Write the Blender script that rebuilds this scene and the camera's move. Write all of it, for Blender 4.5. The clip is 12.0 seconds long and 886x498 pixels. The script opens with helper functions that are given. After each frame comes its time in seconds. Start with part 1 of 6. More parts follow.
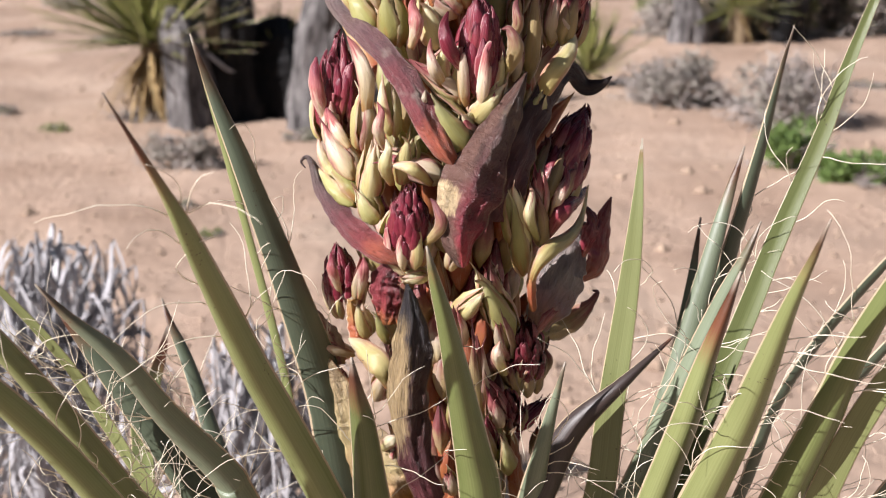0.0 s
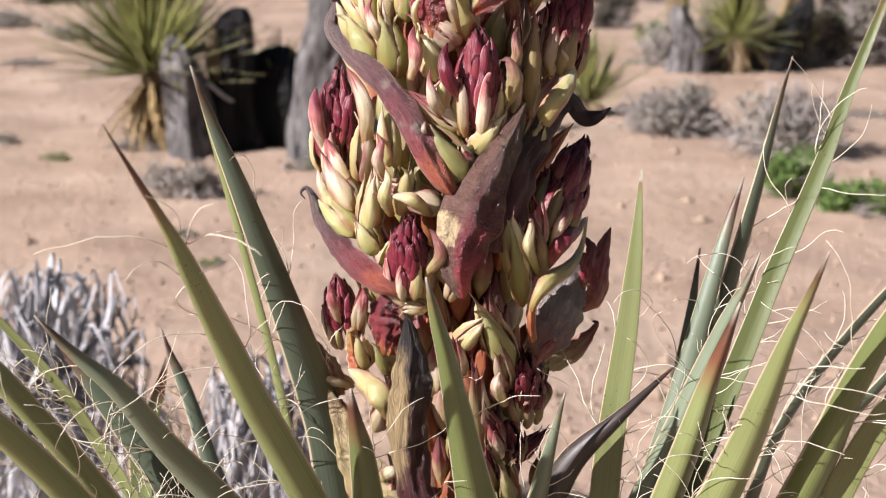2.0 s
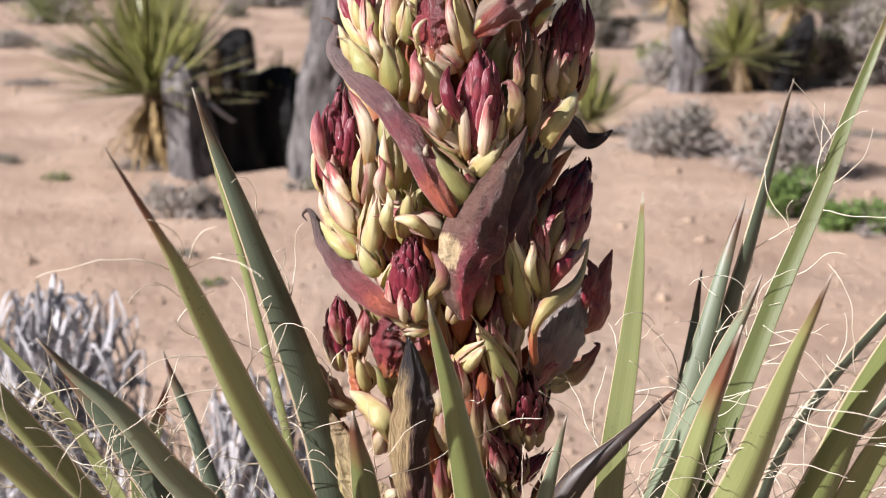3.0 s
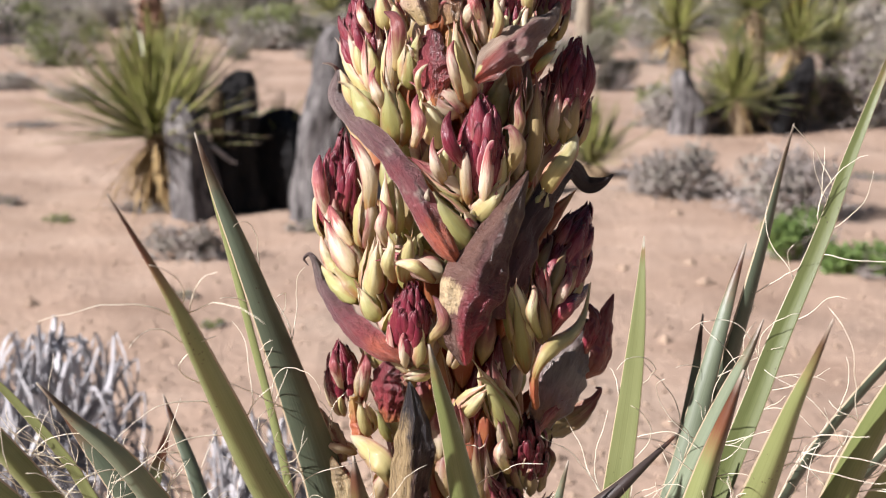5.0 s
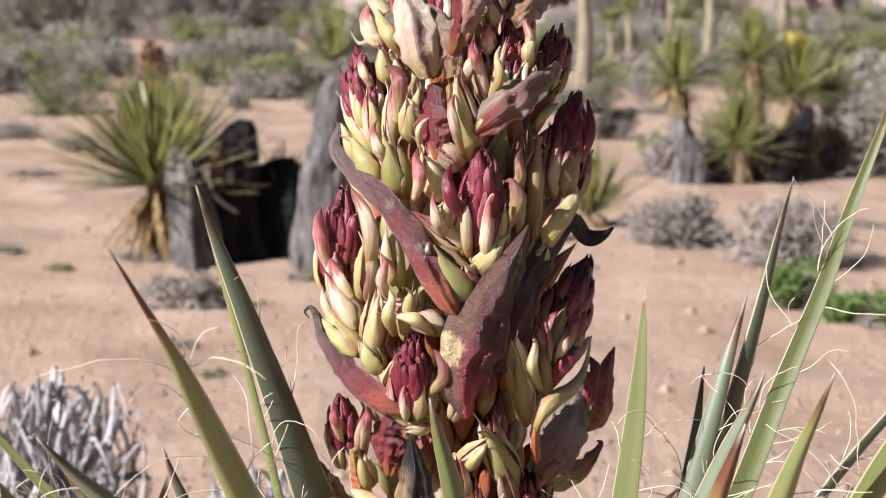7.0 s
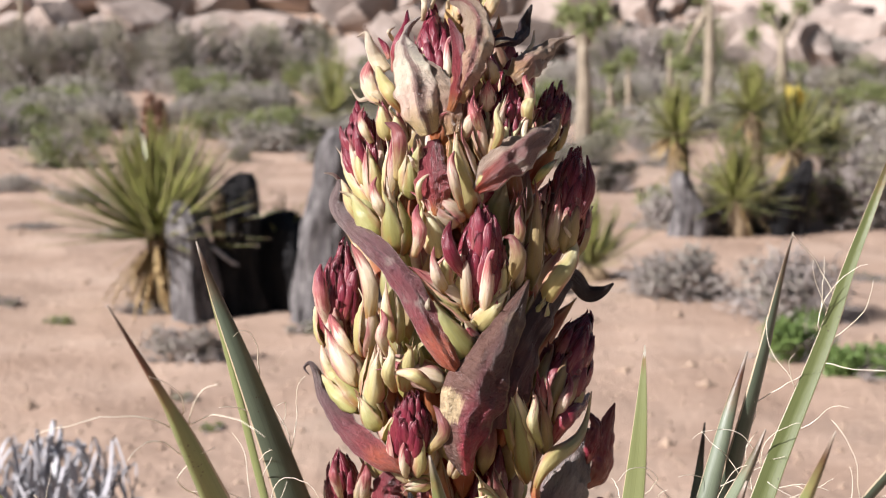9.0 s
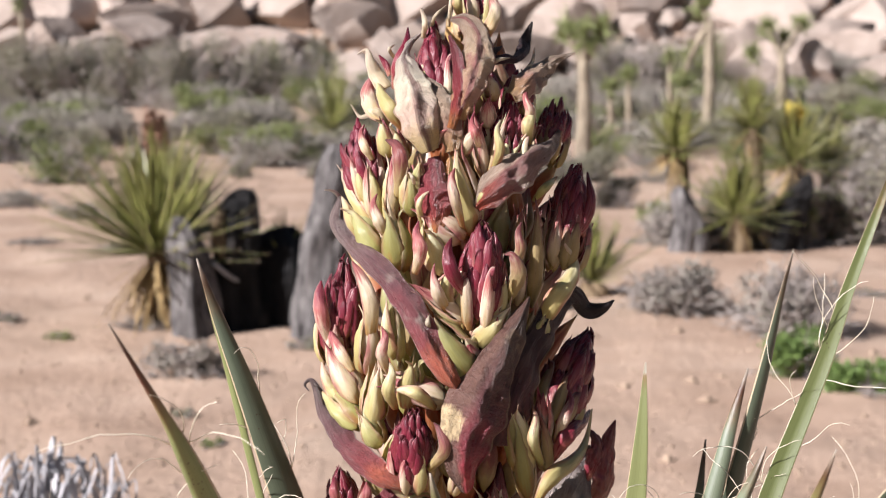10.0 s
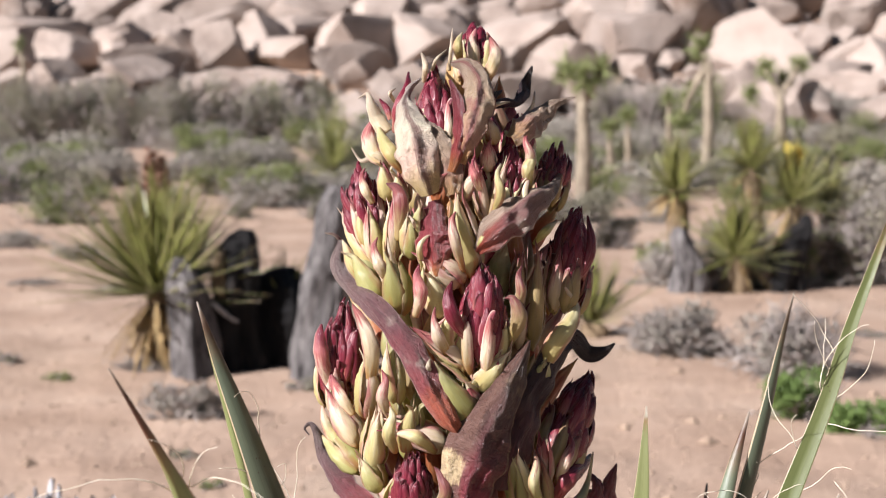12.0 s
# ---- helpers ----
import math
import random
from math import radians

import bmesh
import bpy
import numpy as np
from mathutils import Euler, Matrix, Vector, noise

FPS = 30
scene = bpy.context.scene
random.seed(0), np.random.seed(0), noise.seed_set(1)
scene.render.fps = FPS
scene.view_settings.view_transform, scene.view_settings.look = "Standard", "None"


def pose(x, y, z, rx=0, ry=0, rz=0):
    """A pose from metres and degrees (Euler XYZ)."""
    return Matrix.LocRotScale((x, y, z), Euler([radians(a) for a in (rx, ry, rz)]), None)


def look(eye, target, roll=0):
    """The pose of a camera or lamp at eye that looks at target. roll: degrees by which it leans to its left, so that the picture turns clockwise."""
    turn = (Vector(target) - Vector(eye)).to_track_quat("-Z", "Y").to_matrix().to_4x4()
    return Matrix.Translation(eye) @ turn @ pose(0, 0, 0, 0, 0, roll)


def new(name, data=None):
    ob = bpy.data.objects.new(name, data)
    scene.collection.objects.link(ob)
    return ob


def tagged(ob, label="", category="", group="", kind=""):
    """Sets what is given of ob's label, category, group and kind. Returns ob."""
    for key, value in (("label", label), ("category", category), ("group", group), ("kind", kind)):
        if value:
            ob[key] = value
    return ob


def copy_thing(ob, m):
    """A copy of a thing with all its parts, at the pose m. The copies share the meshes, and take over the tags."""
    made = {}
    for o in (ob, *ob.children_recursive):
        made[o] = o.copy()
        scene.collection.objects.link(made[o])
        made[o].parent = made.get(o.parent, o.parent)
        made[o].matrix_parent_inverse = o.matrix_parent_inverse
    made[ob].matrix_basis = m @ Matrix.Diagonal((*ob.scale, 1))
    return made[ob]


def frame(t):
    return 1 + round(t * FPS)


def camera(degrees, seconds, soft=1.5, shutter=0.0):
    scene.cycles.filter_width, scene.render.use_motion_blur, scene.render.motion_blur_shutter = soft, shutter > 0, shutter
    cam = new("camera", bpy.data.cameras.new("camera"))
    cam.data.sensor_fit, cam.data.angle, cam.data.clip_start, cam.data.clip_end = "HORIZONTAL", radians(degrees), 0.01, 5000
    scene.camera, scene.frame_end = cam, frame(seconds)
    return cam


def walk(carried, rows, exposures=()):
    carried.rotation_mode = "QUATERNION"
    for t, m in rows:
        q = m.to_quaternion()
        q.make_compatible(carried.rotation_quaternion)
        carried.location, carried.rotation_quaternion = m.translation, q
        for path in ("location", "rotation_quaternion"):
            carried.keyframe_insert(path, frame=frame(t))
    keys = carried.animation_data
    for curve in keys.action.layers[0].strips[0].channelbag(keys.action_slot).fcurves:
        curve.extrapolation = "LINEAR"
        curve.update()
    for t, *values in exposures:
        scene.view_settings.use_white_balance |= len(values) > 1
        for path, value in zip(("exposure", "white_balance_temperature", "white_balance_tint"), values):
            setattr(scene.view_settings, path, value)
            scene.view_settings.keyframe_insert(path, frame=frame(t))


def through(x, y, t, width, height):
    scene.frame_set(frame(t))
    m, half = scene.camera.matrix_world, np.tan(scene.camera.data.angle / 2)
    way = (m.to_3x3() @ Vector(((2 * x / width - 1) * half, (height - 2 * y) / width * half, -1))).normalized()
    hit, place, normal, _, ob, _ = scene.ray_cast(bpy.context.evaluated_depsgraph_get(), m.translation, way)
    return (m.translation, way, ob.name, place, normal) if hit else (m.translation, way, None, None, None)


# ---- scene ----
cam = camera(33.5, 12.0, 1.1)
cam.data.dof.use_dof, cam.data.dof.focus_distance, cam.data.dof.aperture_fstop = True, 0.91, 13.0
# seconds, x, y, z, pitch, roll, yaw
PATH = [
    (0.0, 0.0002, 0.0, 1.3866, 74.600, 0.0, -0.085),
    (0.5, 0.0002, 0.0, 1.3872, 74.957, 0.0, -0.090),
    (1.0, 0.0006, 0.0, 1.3876, 75.289, 0.0, -0.090),
    (1.5, 0.0003, 0.0, 1.3875, 75.542, 0.0, -0.111),
    (2.0, 0.0003, 0.0, 1.3879, 75.721, 0.0, -0.099),
    (2.5, 0.0000, 0.0, 1.3891, 76.044, 0.0, -0.058),
    (3.0, 0.0000, 0.0, 1.3897, 76.482, 0.0, -0.048),
    (5.0, 0.0001, 0.0, 1.3915, 78.100, 0.0, 0.007),
    (5.5, -0.0001, 0.0, 1.3925, 78.540, 0.0, 0.017),
    (6.0, -0.0001, 0.0, 1.3932, 79.140, 0.0, 0.022),
    (6.5, -0.0001, 0.0, 1.3939, 79.574, 0.0, 0.022),
    (8.5, -0.0001, 0.0, 1.3968, 81.445, 0.0, 0.031),
    (9.0, 0.0001, 0.0, 1.3970, 82.015, 0.0, 0.030),
    (9.5, 0.0000, 0.0, 1.3976, 82.377, 0.0, 0.035),
    (10.0, -0.0000, 0.0, 1.3980, 82.615, 0.0, 0.043),
    (10.5, -0.0001, 0.0, 1.3983, 82.884, 0.0, 0.058),
    (11.0, -0.0002, 0.0, 1.3990, 83.249, 0.0, 0.049),
    (11.5, -0.0002, 0.0, 1.4000, 83.722, 0.0, 0.029),
    (12.0, -0.0005, 0.0, 1.4000, 84.183, 0.0, 0.031),
]
walk(cam, [(t, pose(*p)) for t, *p in PATH])

# ---------------- light ----------------
TO_SUN = Vector((-0.72, -0.48, 0.52)).normalized()
world = bpy.data.worlds.new("sky")
scene.world = world
world.use_nodes = True
wn, wl = world.node_tree.nodes, world.node_tree.links
sky = wn.new("ShaderNodeTexSky")
sky.sky_type = "NISHITA"
sky.sun_disc = False
sky.sun_elevation = math.asin(TO_SUN.z)
sky.sun_rotation = math.atan2(TO_SUN.x, TO_SUN.y)
wn["Background"].inputs["Strength"].default_value = 0.030
wl.new(sky.outputs[0], wn["Background"].inputs["Color"])
sun_data = bpy.data.lights.new("sun", "SUN")
sun_data.energy, sun_data.angle, sun_data.color = 5.0, radians(0.53), (1.0, 0.965, 0.98)
sun = new("sun", sun_data)
sun.matrix_world = look((0, 0, 20), Vector((0, 0, 20)) - TO_SUN)
scene.view_settings.exposure = 0.98

# ---------------- materials ----------------
MATS = {}


def shader(name, rough=0.6, spec=0.3):
    m = bpy.data.materials.new(name)
    m.use_nodes = True
    b = m.node_tree.nodes["Principled BSDF"]
    b.inputs["Roughness"].default_value = rough
    b.inputs["Specular IOR Level"].default_value = spec
    return m, m.node_tree.nodes, m.node_tree.links, b


def noise_node(n, l, vec, scale, detail=4.0, rough=0.6, stretch=None):
    t = n.new("ShaderNodeTexNoise")
    t.inputs["Scale"].default_value, t.inputs["Detail"].default_value, t.inputs["Roughness"].default_value = scale, detail, rough
    if stretch:
        mp = n.new("ShaderNodeMapping")
        mp.inputs["Scale"].default_value = stretch
        l.new(vec, mp.inputs["Vector"])
        vec = mp.outputs["Vector"]
    l.new(vec, t.inputs["Vector"])
    return t.outputs["Fac"]


def ramp(n, l, fac, stops):
    r = n.new("ShaderNodeValToRGB")
    e = r.color_ramp.elements
    while len(e) < len(stops):
        e.new(0.5)
    for k, (p, c) in enumerate(stops):
        e[k].position, e[k].color = p, (*c, 1)
    l.new(fac, r.inputs["Fac"])
    return r.outputs["Color"]


def mix(n, l, fac, a, b, mode="MIX"):
    x = n.new("ShaderNodeMix")
    x.data_type, x.blend_type = "RGBA", mode
    for v, k in ((fac, 0), (a, 6), (b, 7)):
        if isinstance(v, (int, float)):
            x.inputs[k].default_value = v
        elif isinstance(v, tuple):
            x.inputs[k].default_value = (*v, 1)
        else:
            l.new(v, x.inputs[k])
    return x.outputs[2]


def calc(n, l, op, a, b=0.0):
    x = n.new("ShaderNodeMath")
    x.operation = op
    for k, v in enumerate((a, b)):
        if isinstance(v, (int, float)):
            x.inputs[k].default_value = v
        else:
            l.new(v, x.inputs[k])
    return x.outputs[0]


def bump(n, l, b, height, strength, dist):
    x = n.new("ShaderNodeBump")
    x.inputs["Strength"].default_value, x.inputs["Distance"].default_value = strength, dist
    l.new(height, x.inputs["Height"])
    l.new(x.outputs[0], b.inputs["Normal"])


def coords(n, kind="Object"):
    return n.new("ShaderNodeTexCoord").outputs[kind]


def uv_axes(n, l):
    s = n.new("ShaderNodeSeparateXYZ")
    l.new(coords(n, "UV"), s.inputs[0])
    return s.outputs[0], s.outputs[1]


def vary(n, l, colour, amount):
    """Each object a little lighter, darker, warmer or cooler."""
    rnd = n.new("ShaderNodeObjectInfo").outputs["Random"]
    h = n.new("ShaderNodeHueSaturation")
    l.new(calc(n, l, "MULTIPLY_ADD", rnd, amount), h.inputs["Value"])
    h.inputs["Value"].links[0].from_node.inputs[2].default_value = 1 - amount / 2
    l.new(colour, h.inputs["Color"])
    return h.outputs["Color"]


def thin_light(m, n, l, b, colour, amount):
    """Some of the sun passes through thin plant tissue."""
    t = n.new("ShaderNodeBsdfTranslucent")
    l.new(colour, t.inputs["Color"])
    s = n.new("ShaderNodeMixShader")
    s.inputs[0].default_value = amount
    l.new(b.outputs[0], s.inputs[1])
    l.new(t.outputs[0], s.inputs[2])
    l.new(s.outputs[0], n["Material Output"].inputs["Surface"])


def leaf_material(name, body, pale, tip_from=0.86, tip=(0.12, 0.042, 0.02), rough=0.42, margin=(0.40, 0.31, 0.21)):
    """A stiff yucca blade: streaked green, straw-coloured fibrous margins, brown dried point."""
    key = (name, tip_from)
    if key in MATS:
        return MATS[key]
    m, n, l, b = shader(name, rough, 0.5)
    u, v = uv_axes(n, l)
    uvv = coords(n, "UV")
    streak = noise_node(n, l, uvv, 1.0, 5, 0.6, (22, 1.2, 1))
    blot = noise_node(n, l, coords(n), 28, 3, 0.5)
    c = ramp(n, l, streak, [(0.30, body), (0.72, pale)])
    c = mix(n, l, calc(n, l, "MULTIPLY", blot, 0.55), c, tuple(0.5 * (p + q) * 1.25 for p, q in zip(body, pale)))
    spots = n.new("ShaderNodeTexVoronoi")
    spots.inputs["Scale"].default_value = 260
    l.new(coords(n), spots.inputs["Vector"])
    speck = calc(n, l, "MULTIPLY", calc(n, l, "LESS_THAN", spots.outputs["Distance"], 0.16), calc(n, l, "GREATER_THAN", noise_node(n, l, coords(n), 22, 1, 0.5), 0.64))
    c = mix(n, l, calc(n, l, "MULTIPLY", speck, 0.75), c, (0.05, 0.035, 0.015))
    c = vary(n, l, c, 0.22)
    edge = calc(n, l, "ABSOLUTE", calc(n, l, "SUBTRACT", u, 0.5))
    rim = calc(n, l, "GREATER_THAN", edge, 0.472)
    c = mix(n, l, rim, c, margin)
    wav = calc(n, l, "ADD", v, calc(n, l, "MULTIPLY", calc(n, l, "SUBTRACT", streak, 0.5), 0.10))
    dry = ramp(n, l, wav, [(0.0, (0, 0, 0)), (tip_from - 0.02, (0, 0, 0)), (tip_from + 0.035, (1, 1, 1)), (1.0, (1, 1, 1))])
    tipc = ramp(n, l, v, [(tip_from, tuple(1.5 * q for q in tip)), (0.93, tip), (0.97, tuple(0.55 * q for q in tip)), (1.0, (0.30, 0.25, 0.2))])
    c = mix(n, l, dry, c, tipc)
    l.new(c, b.inputs["Base Color"])
    l.new(calc(n, l, "ADD", calc(n, l, "MULTIPLY", blot, 0.3), rough - 0.12), b.inputs["Roughness"])
    bump(n, l, b, calc(n, l, "ADD", streak, calc(n, l, "MULTIPLY", blot, 0.4)), 0.25, 0.001)
    MATS[key] = m
    return m


def bud_material(name, stops, rough=0.34, vein=(0.9, 0.85, 0.7), amount=0.22, through=0.38, rim=0.45, flush=None):
    """Fleshy bud scales: colour runs from base to point, with fine lengthwise veins, blotches and dry pale edges."""
    m, n, l, b = shader(name, rough, 0.5)
    u, v = uv_axes(n, l)
    uvv = coords(n, "UV")
    rnd = n.new("ShaderNodeObjectInfo").outputs["Random"]
    off = n.new("ShaderNodeVectorMath")
    off.operation = "ADD"
    l.new(uvv, off.inputs[0])
    l.new(calc(n, l, "MULTIPLY", rnd, 37.0), off.inputs[1])
    uvr = off.outputs[0]
    streak = noise_node(n, l, uvr, 1.0, 5, 0.7, (30, 1.8, 1))
    blot = noise_node(n, l, uvr, 1.0, 4, 0.6, (5, 3, 1))
    vv = calc(n, l, "ADD", v, calc(n, l, "MULTIPLY", calc(n, l, "SUBTRACT", blot, 0.5), 0.75))
    vv = calc(n, l, "ADD", vv, calc(n, l, "MULTIPLY", calc(n, l, "SUBTRACT", rnd, 0.5), 0.3))
    c = ramp(n, l, vv, stops)
    pale = ramp(n, l, streak, [(0.52, (0, 0, 0)), (0.74, (1, 1, 1))])
    c = mix(n, l, calc(n, l, "MULTIPLY", pale, amount), c, vein)
    edge = calc(n, l, "ABSOLUTE", calc(n, l, "SUBTRACT", u, 0.5))
    c = mix(n, l, calc(n, l, "MULTIPLY", ramp(n, l, calc(n, l, "ADD", edge, calc(n, l, "MULTIPLY", blot, 0.06)), [(0.44, (0, 0, 0)), (0.50, (1, 1, 1))]), rim), c, vein)
    if flush:
        tinge = noise_node(n, l, uvr, 1.0, 4, 0.6, (3, 2.2, 1))
        near_edge = calc(n, l, "ADD", edge, calc(n, l, "MULTIPLY", calc(n, l, "SUBTRACT", tinge, 0.5), 1.1))
        c = mix(n, l, calc(n, l, "MULTIPLY", ramp(n, l, near_edge, [(0.30, (0, 0, 0)), (0.56, (1, 1, 1))]), 0.8), c, flush)
    fleck = noise_node(n, l, uvr, 1.0, 3, 0.7, (9, 14, 1))
    c = mix(n, l, calc(n, l, "MULTIPLY", ramp(n, l, fleck, [(0.64, (0, 0, 0)), (0.72, (1, 1, 1))]), 0.4), c, tuple(0.4 * q for q in stops[-1][1]))
    c = vary(n, l, c, 0.3)
    l.new(c, b.inputs["Base Color"])
    l.new(ramp(n, l, blot, [(0.3, (rough + 0.15,) * 3), (0.7, (rough - 0.1,) * 3)]), b.inputs["Roughness"])
    bump(n, l, b, calc(n, l, "ADD", calc(n, l, "MULTIPLY", streak, 0.8), calc(n, l, "ADD", blot, noise_node(n, l, uvr, 1.0, 5, 0.7, (7, 9, 1)))), 0.6, 0.0007)
    thin_light(m, n, l, b, c, through)
    return m


def bract_material(name, base, mid, tip, patch, rough=0.55, patch_at=0.6, ridge=None, ribs=False, split=None, spot=None):
    """Papery withered bract: purple-brown, finely wrinkled across, with straw-coloured dry patches; split: colour of
    the side painted as sunlit.
    """
    m, n, l, b = shader(name, rough, 0.6)
    u, v = uv_axes(n, l)
    uvv = coords(n, "UV")
    big = noise_node(n, l, coords(n), 45, 3, 0.55)
    fine = noise_node(n, l, uvv, 1.0, 5, 0.65, (26, 5, 1))
    vv = calc(n, l, "ADD", v, calc(n, l, "MULTIPLY", calc(n, l, "SUBTRACT", big, 0.5), 0.35))
    deep = tuple(0.55 * a + 0.35 * b * (1.0, 0.45, 1.0)[k] for k, (a, b) in enumerate(zip(mid, base)))
    c = ramp(n, l, vv, [(0.05, base), (0.22, deep), (0.46, mid), (0.85, tip)])
    c = mix(n, l, ramp(n, l, big, [(patch_at, (0, 0, 0)), (patch_at + 0.1, (1, 1, 1))]), c, patch)
    c = mix(n, l, calc(n, l, "MULTIPLY", ramp(n, l, fine, [(0.5, (0, 0, 0)), (0.75, (1, 1, 1))]), 0.2), c, patch)
    rim = calc(n, l, "GREATER_THAN", calc(n, l, "ABSOLUTE", calc(n, l, "SUBTRACT", u, 0.5)), 0.468)
    c = mix(n, l, calc(n, l, "MULTIPLY", rim, 0.7), c, patch)
    # left side takes the split colour, a sunlit side painted in
    if split:
        c = mix(n, l, ramp(n, l, calc(n, l, "ADD", u, calc(n, l, "MULTIPLY", big, 0.5)), [(0.52, (1, 1, 1)), (0.66, (0, 0, 0))]), c, split)
    if ridge:
        off = calc(n, l, "ABSOLUTE", calc(n, l, "SUBTRACT", calc(n, l, "ADD", u, calc(n, l, "MULTIPLY", calc(n, l, "ADD", big, fine), 0.42)), 0.98))
        c = mix(n, l, ramp(n, l, off, [(0.02, (0.8, 0.8, 0.8)), (0.15, (0, 0, 0))]), c, ridge)
    if spot:
        su, sv, ru, rv, tint = spot
        du = calc(n, l, "DIVIDE", calc(n, l, "SUBTRACT", u, su), ru)
        dv = calc(n, l, "DIVIDE", calc(n, l, "SUBTRACT", v, sv), rv)
        dist = calc(n, l, "ADD", calc(n, l, "ADD", calc(n, l, "MULTIPLY", du, du), calc(n, l, "MULTIPLY", dv, dv)), calc(n, l, "MULTIPLY", calc(n, l, "ADD", big, fine), 1.3))
        c = mix(n, l, ramp(n, l, calc(n, l, "MULTIPLY", dist, 0.4), [(0.64, (1, 1, 1)), (0.76, (0, 0, 0))]), c, tint)
    # shading of creases painted as dark noise streaks, apart from the bump
    furrow = noise_node(n, l, uvv, 1.0, 5, 0.7, (22, 6, 1) if ribs else (9, 24, 1))
    c = mix(n, l, calc(n, l, "MULTIPLY", ramp(n, l, furrow, [(0.50, (0, 0, 0)), (0.62, (1, 1, 1))]), 0.2 if ridge else 0.36), c, tuple(0.35 * a for a in mid))
    l.new(c, b.inputs["Base Color"])
    w = n.new("ShaderNodeTexWave")
    w.bands_direction = "X" if ribs else "Y"
    w.inputs["Scale"].default_value, w.inputs["Distortion"].default_value, w.inputs["Detail"].default_value = 9.0 if ribs else 16.0, 5.0 if ribs else 12.0, 3.0
    w.inputs["Detail Scale"].default_value = 1.6
    l.new(uvv, w.inputs["Vector"])
    creases = noise_node(n, l, uvv, 1.0, 6, 0.7, (40, 7, 1) if ribs else (7, 42, 1))
    crumple = noise_node(n, l, coords(n), 260, 5, 0.7)
    h = calc(n, l, "ADD", calc(n, l, "MULTIPLY", w.outputs["Fac"], 0.35), calc(n, l, "ADD", calc(n, l, "MULTIPLY", ramp(n, l, creases, [(0.36, (0, 0, 0)), (0.52, (0.75, 0.75, 0.75)), (0.66, (1, 1, 1))]), 0.9), crumple))
    bump(n, l, b, h, 1.0, 0.0011)
    l.new(ramp(n, l, crumple, [(0.35, (0.50, 0.50, 0.50)), (0.7, (0.22, 0.22, 0.22))]), b.inputs["Roughness"])
    thin_light(m, n, l, b, c, 0.10)
    return m


def rough_material(name, stops, scale, rough=0.9, bump_scale=None, bump_d=0.01, stretch=None, second=None, spec=0.15, vary_by=0.0, strength=0.7):
    """Mineral, bark or dry-wood surface with variation at two scales."""
    m, n, l, b = shader(name, rough, spec)
    o = coords(n)
    a = noise_node(n, l, o, scale, 5, 0.6, stretch)
    c = ramp(n, l, a, stops)
    if second:
        s_scale, s_col, s_at = second
        c = mix(n, l, ramp(n, l, noise_node(n, l, o, s_scale, 4, 0.6), [(s_at, (0, 0, 0)), (s_at + 0.12, (1, 1, 1))]), c, s_col)
    if vary_by:
        c = vary(n, l, c, vary_by)
    l.new(c, b.inputs["Base Color"])
    bump(n, l, b, noise_node(n, l, o, bump_scale or scale * 3, 6, 0.65, stretch), strength, bump_d)
    return m


def foliage_material(name, a, c2, rough=0.55, through=0.2):
    m, n, l, b = shader(name, rough, 0.25)
    rnd = n.new("ShaderNodeNewGeometry").outputs["Random Per Island"]
    c = ramp(n, l, rnd, [(0.0, a), (1.0, c2)])
    c = mix(n, l, 0.35, c, ramp(n, l, noise_node(n, l, coords(n), 6, 3), [(0.35, a), (0.65, c2)]))
    l.new(c, b.inputs["Base Color"])
    if through:
        thin_light(m, n, l, b, c, through)
    return m


SAND = rough_material("desert_sand", [(0.3, (0.335, 0.228, 0.168)), (0.55, (0.435, 0.31, 0.236)), (0.75, (0.50, 0.375, 0.292))], 1.3, 0.95, 16, 0.03, None, (0.35, (0.40, 0.295, 0.225), 0.52), 0.1)
ROCK = rough_material("granite", [(0.25, (0.15, 0.11, 0.092)), (0.46, (0.33, 0.265, 0.228)), (0.75, (0.43, 0.358, 0.318))], 1.1, 0.9, 2.6, 0.25, None, (0.5, (0.20, 0.135, 0.10), 0.56), 0.1, 0.25)
PEBBLE = rough_material("pebble", [(0.3, (0.16, 0.11, 0.08)), (0.7, (0.42, 0.31, 0.23))], 9, 0.9, 40, 0.004)
BARK = rough_material("grey_bark", [(0.30, (0.012, 0.011, 0.011)), (0.43, (0.10, 0.090, 0.089)), (0.56, (0.18, 0.165, 0.163)), (0.75, (0.32, 0.295, 0.285))], 20, 0.95, 34, 0.022, (1.6, 1.6, 0.4), None, 0.1, 0, 1.0)
CHAR = rough_material("charred_wood", [(0.3, (0.004, 0.004, 0.005)), (0.6, (0.013, 0.011, 0.011)), (0.8, (0.06, 0.05, 0.046))], 10, 0.75, 26, 0.025, (1, 1, 0.45), None, 0.25, 0, 1.0)
SILVER = rough_material("silvered_dead_wood", [(0.3, (0.20, 0.19, 0.20)), (0.55, (0.42, 0.405, 0.42)), (0.8, (0.60, 0.585, 0.60))], 14, 0.85, 60, 0.006, (1, 1, 0.4), None, 0.15, 0.3)
TWIG = rough_material("grey_twig", [(0.3, (0.15, 0.125, 0.115)), (0.7, (0.40, 0.35, 0.325))], 9, 0.9, 30, 0.004)
STRAW = rough_material("straw_dead_leaf", [(0.3, (0.30, 0.19, 0.08)), (0.7, (0.58, 0.42, 0.22))], 10, 0.8, 30, 0.006, None, None, 0.2, 0.5)
THREAD = rough_material("leaf_thread", [(0.3, (0.56, 0.48, 0.36)), (0.7, (0.80, 0.74, 0.62))], 30, 0.6, 90, 0.0004)
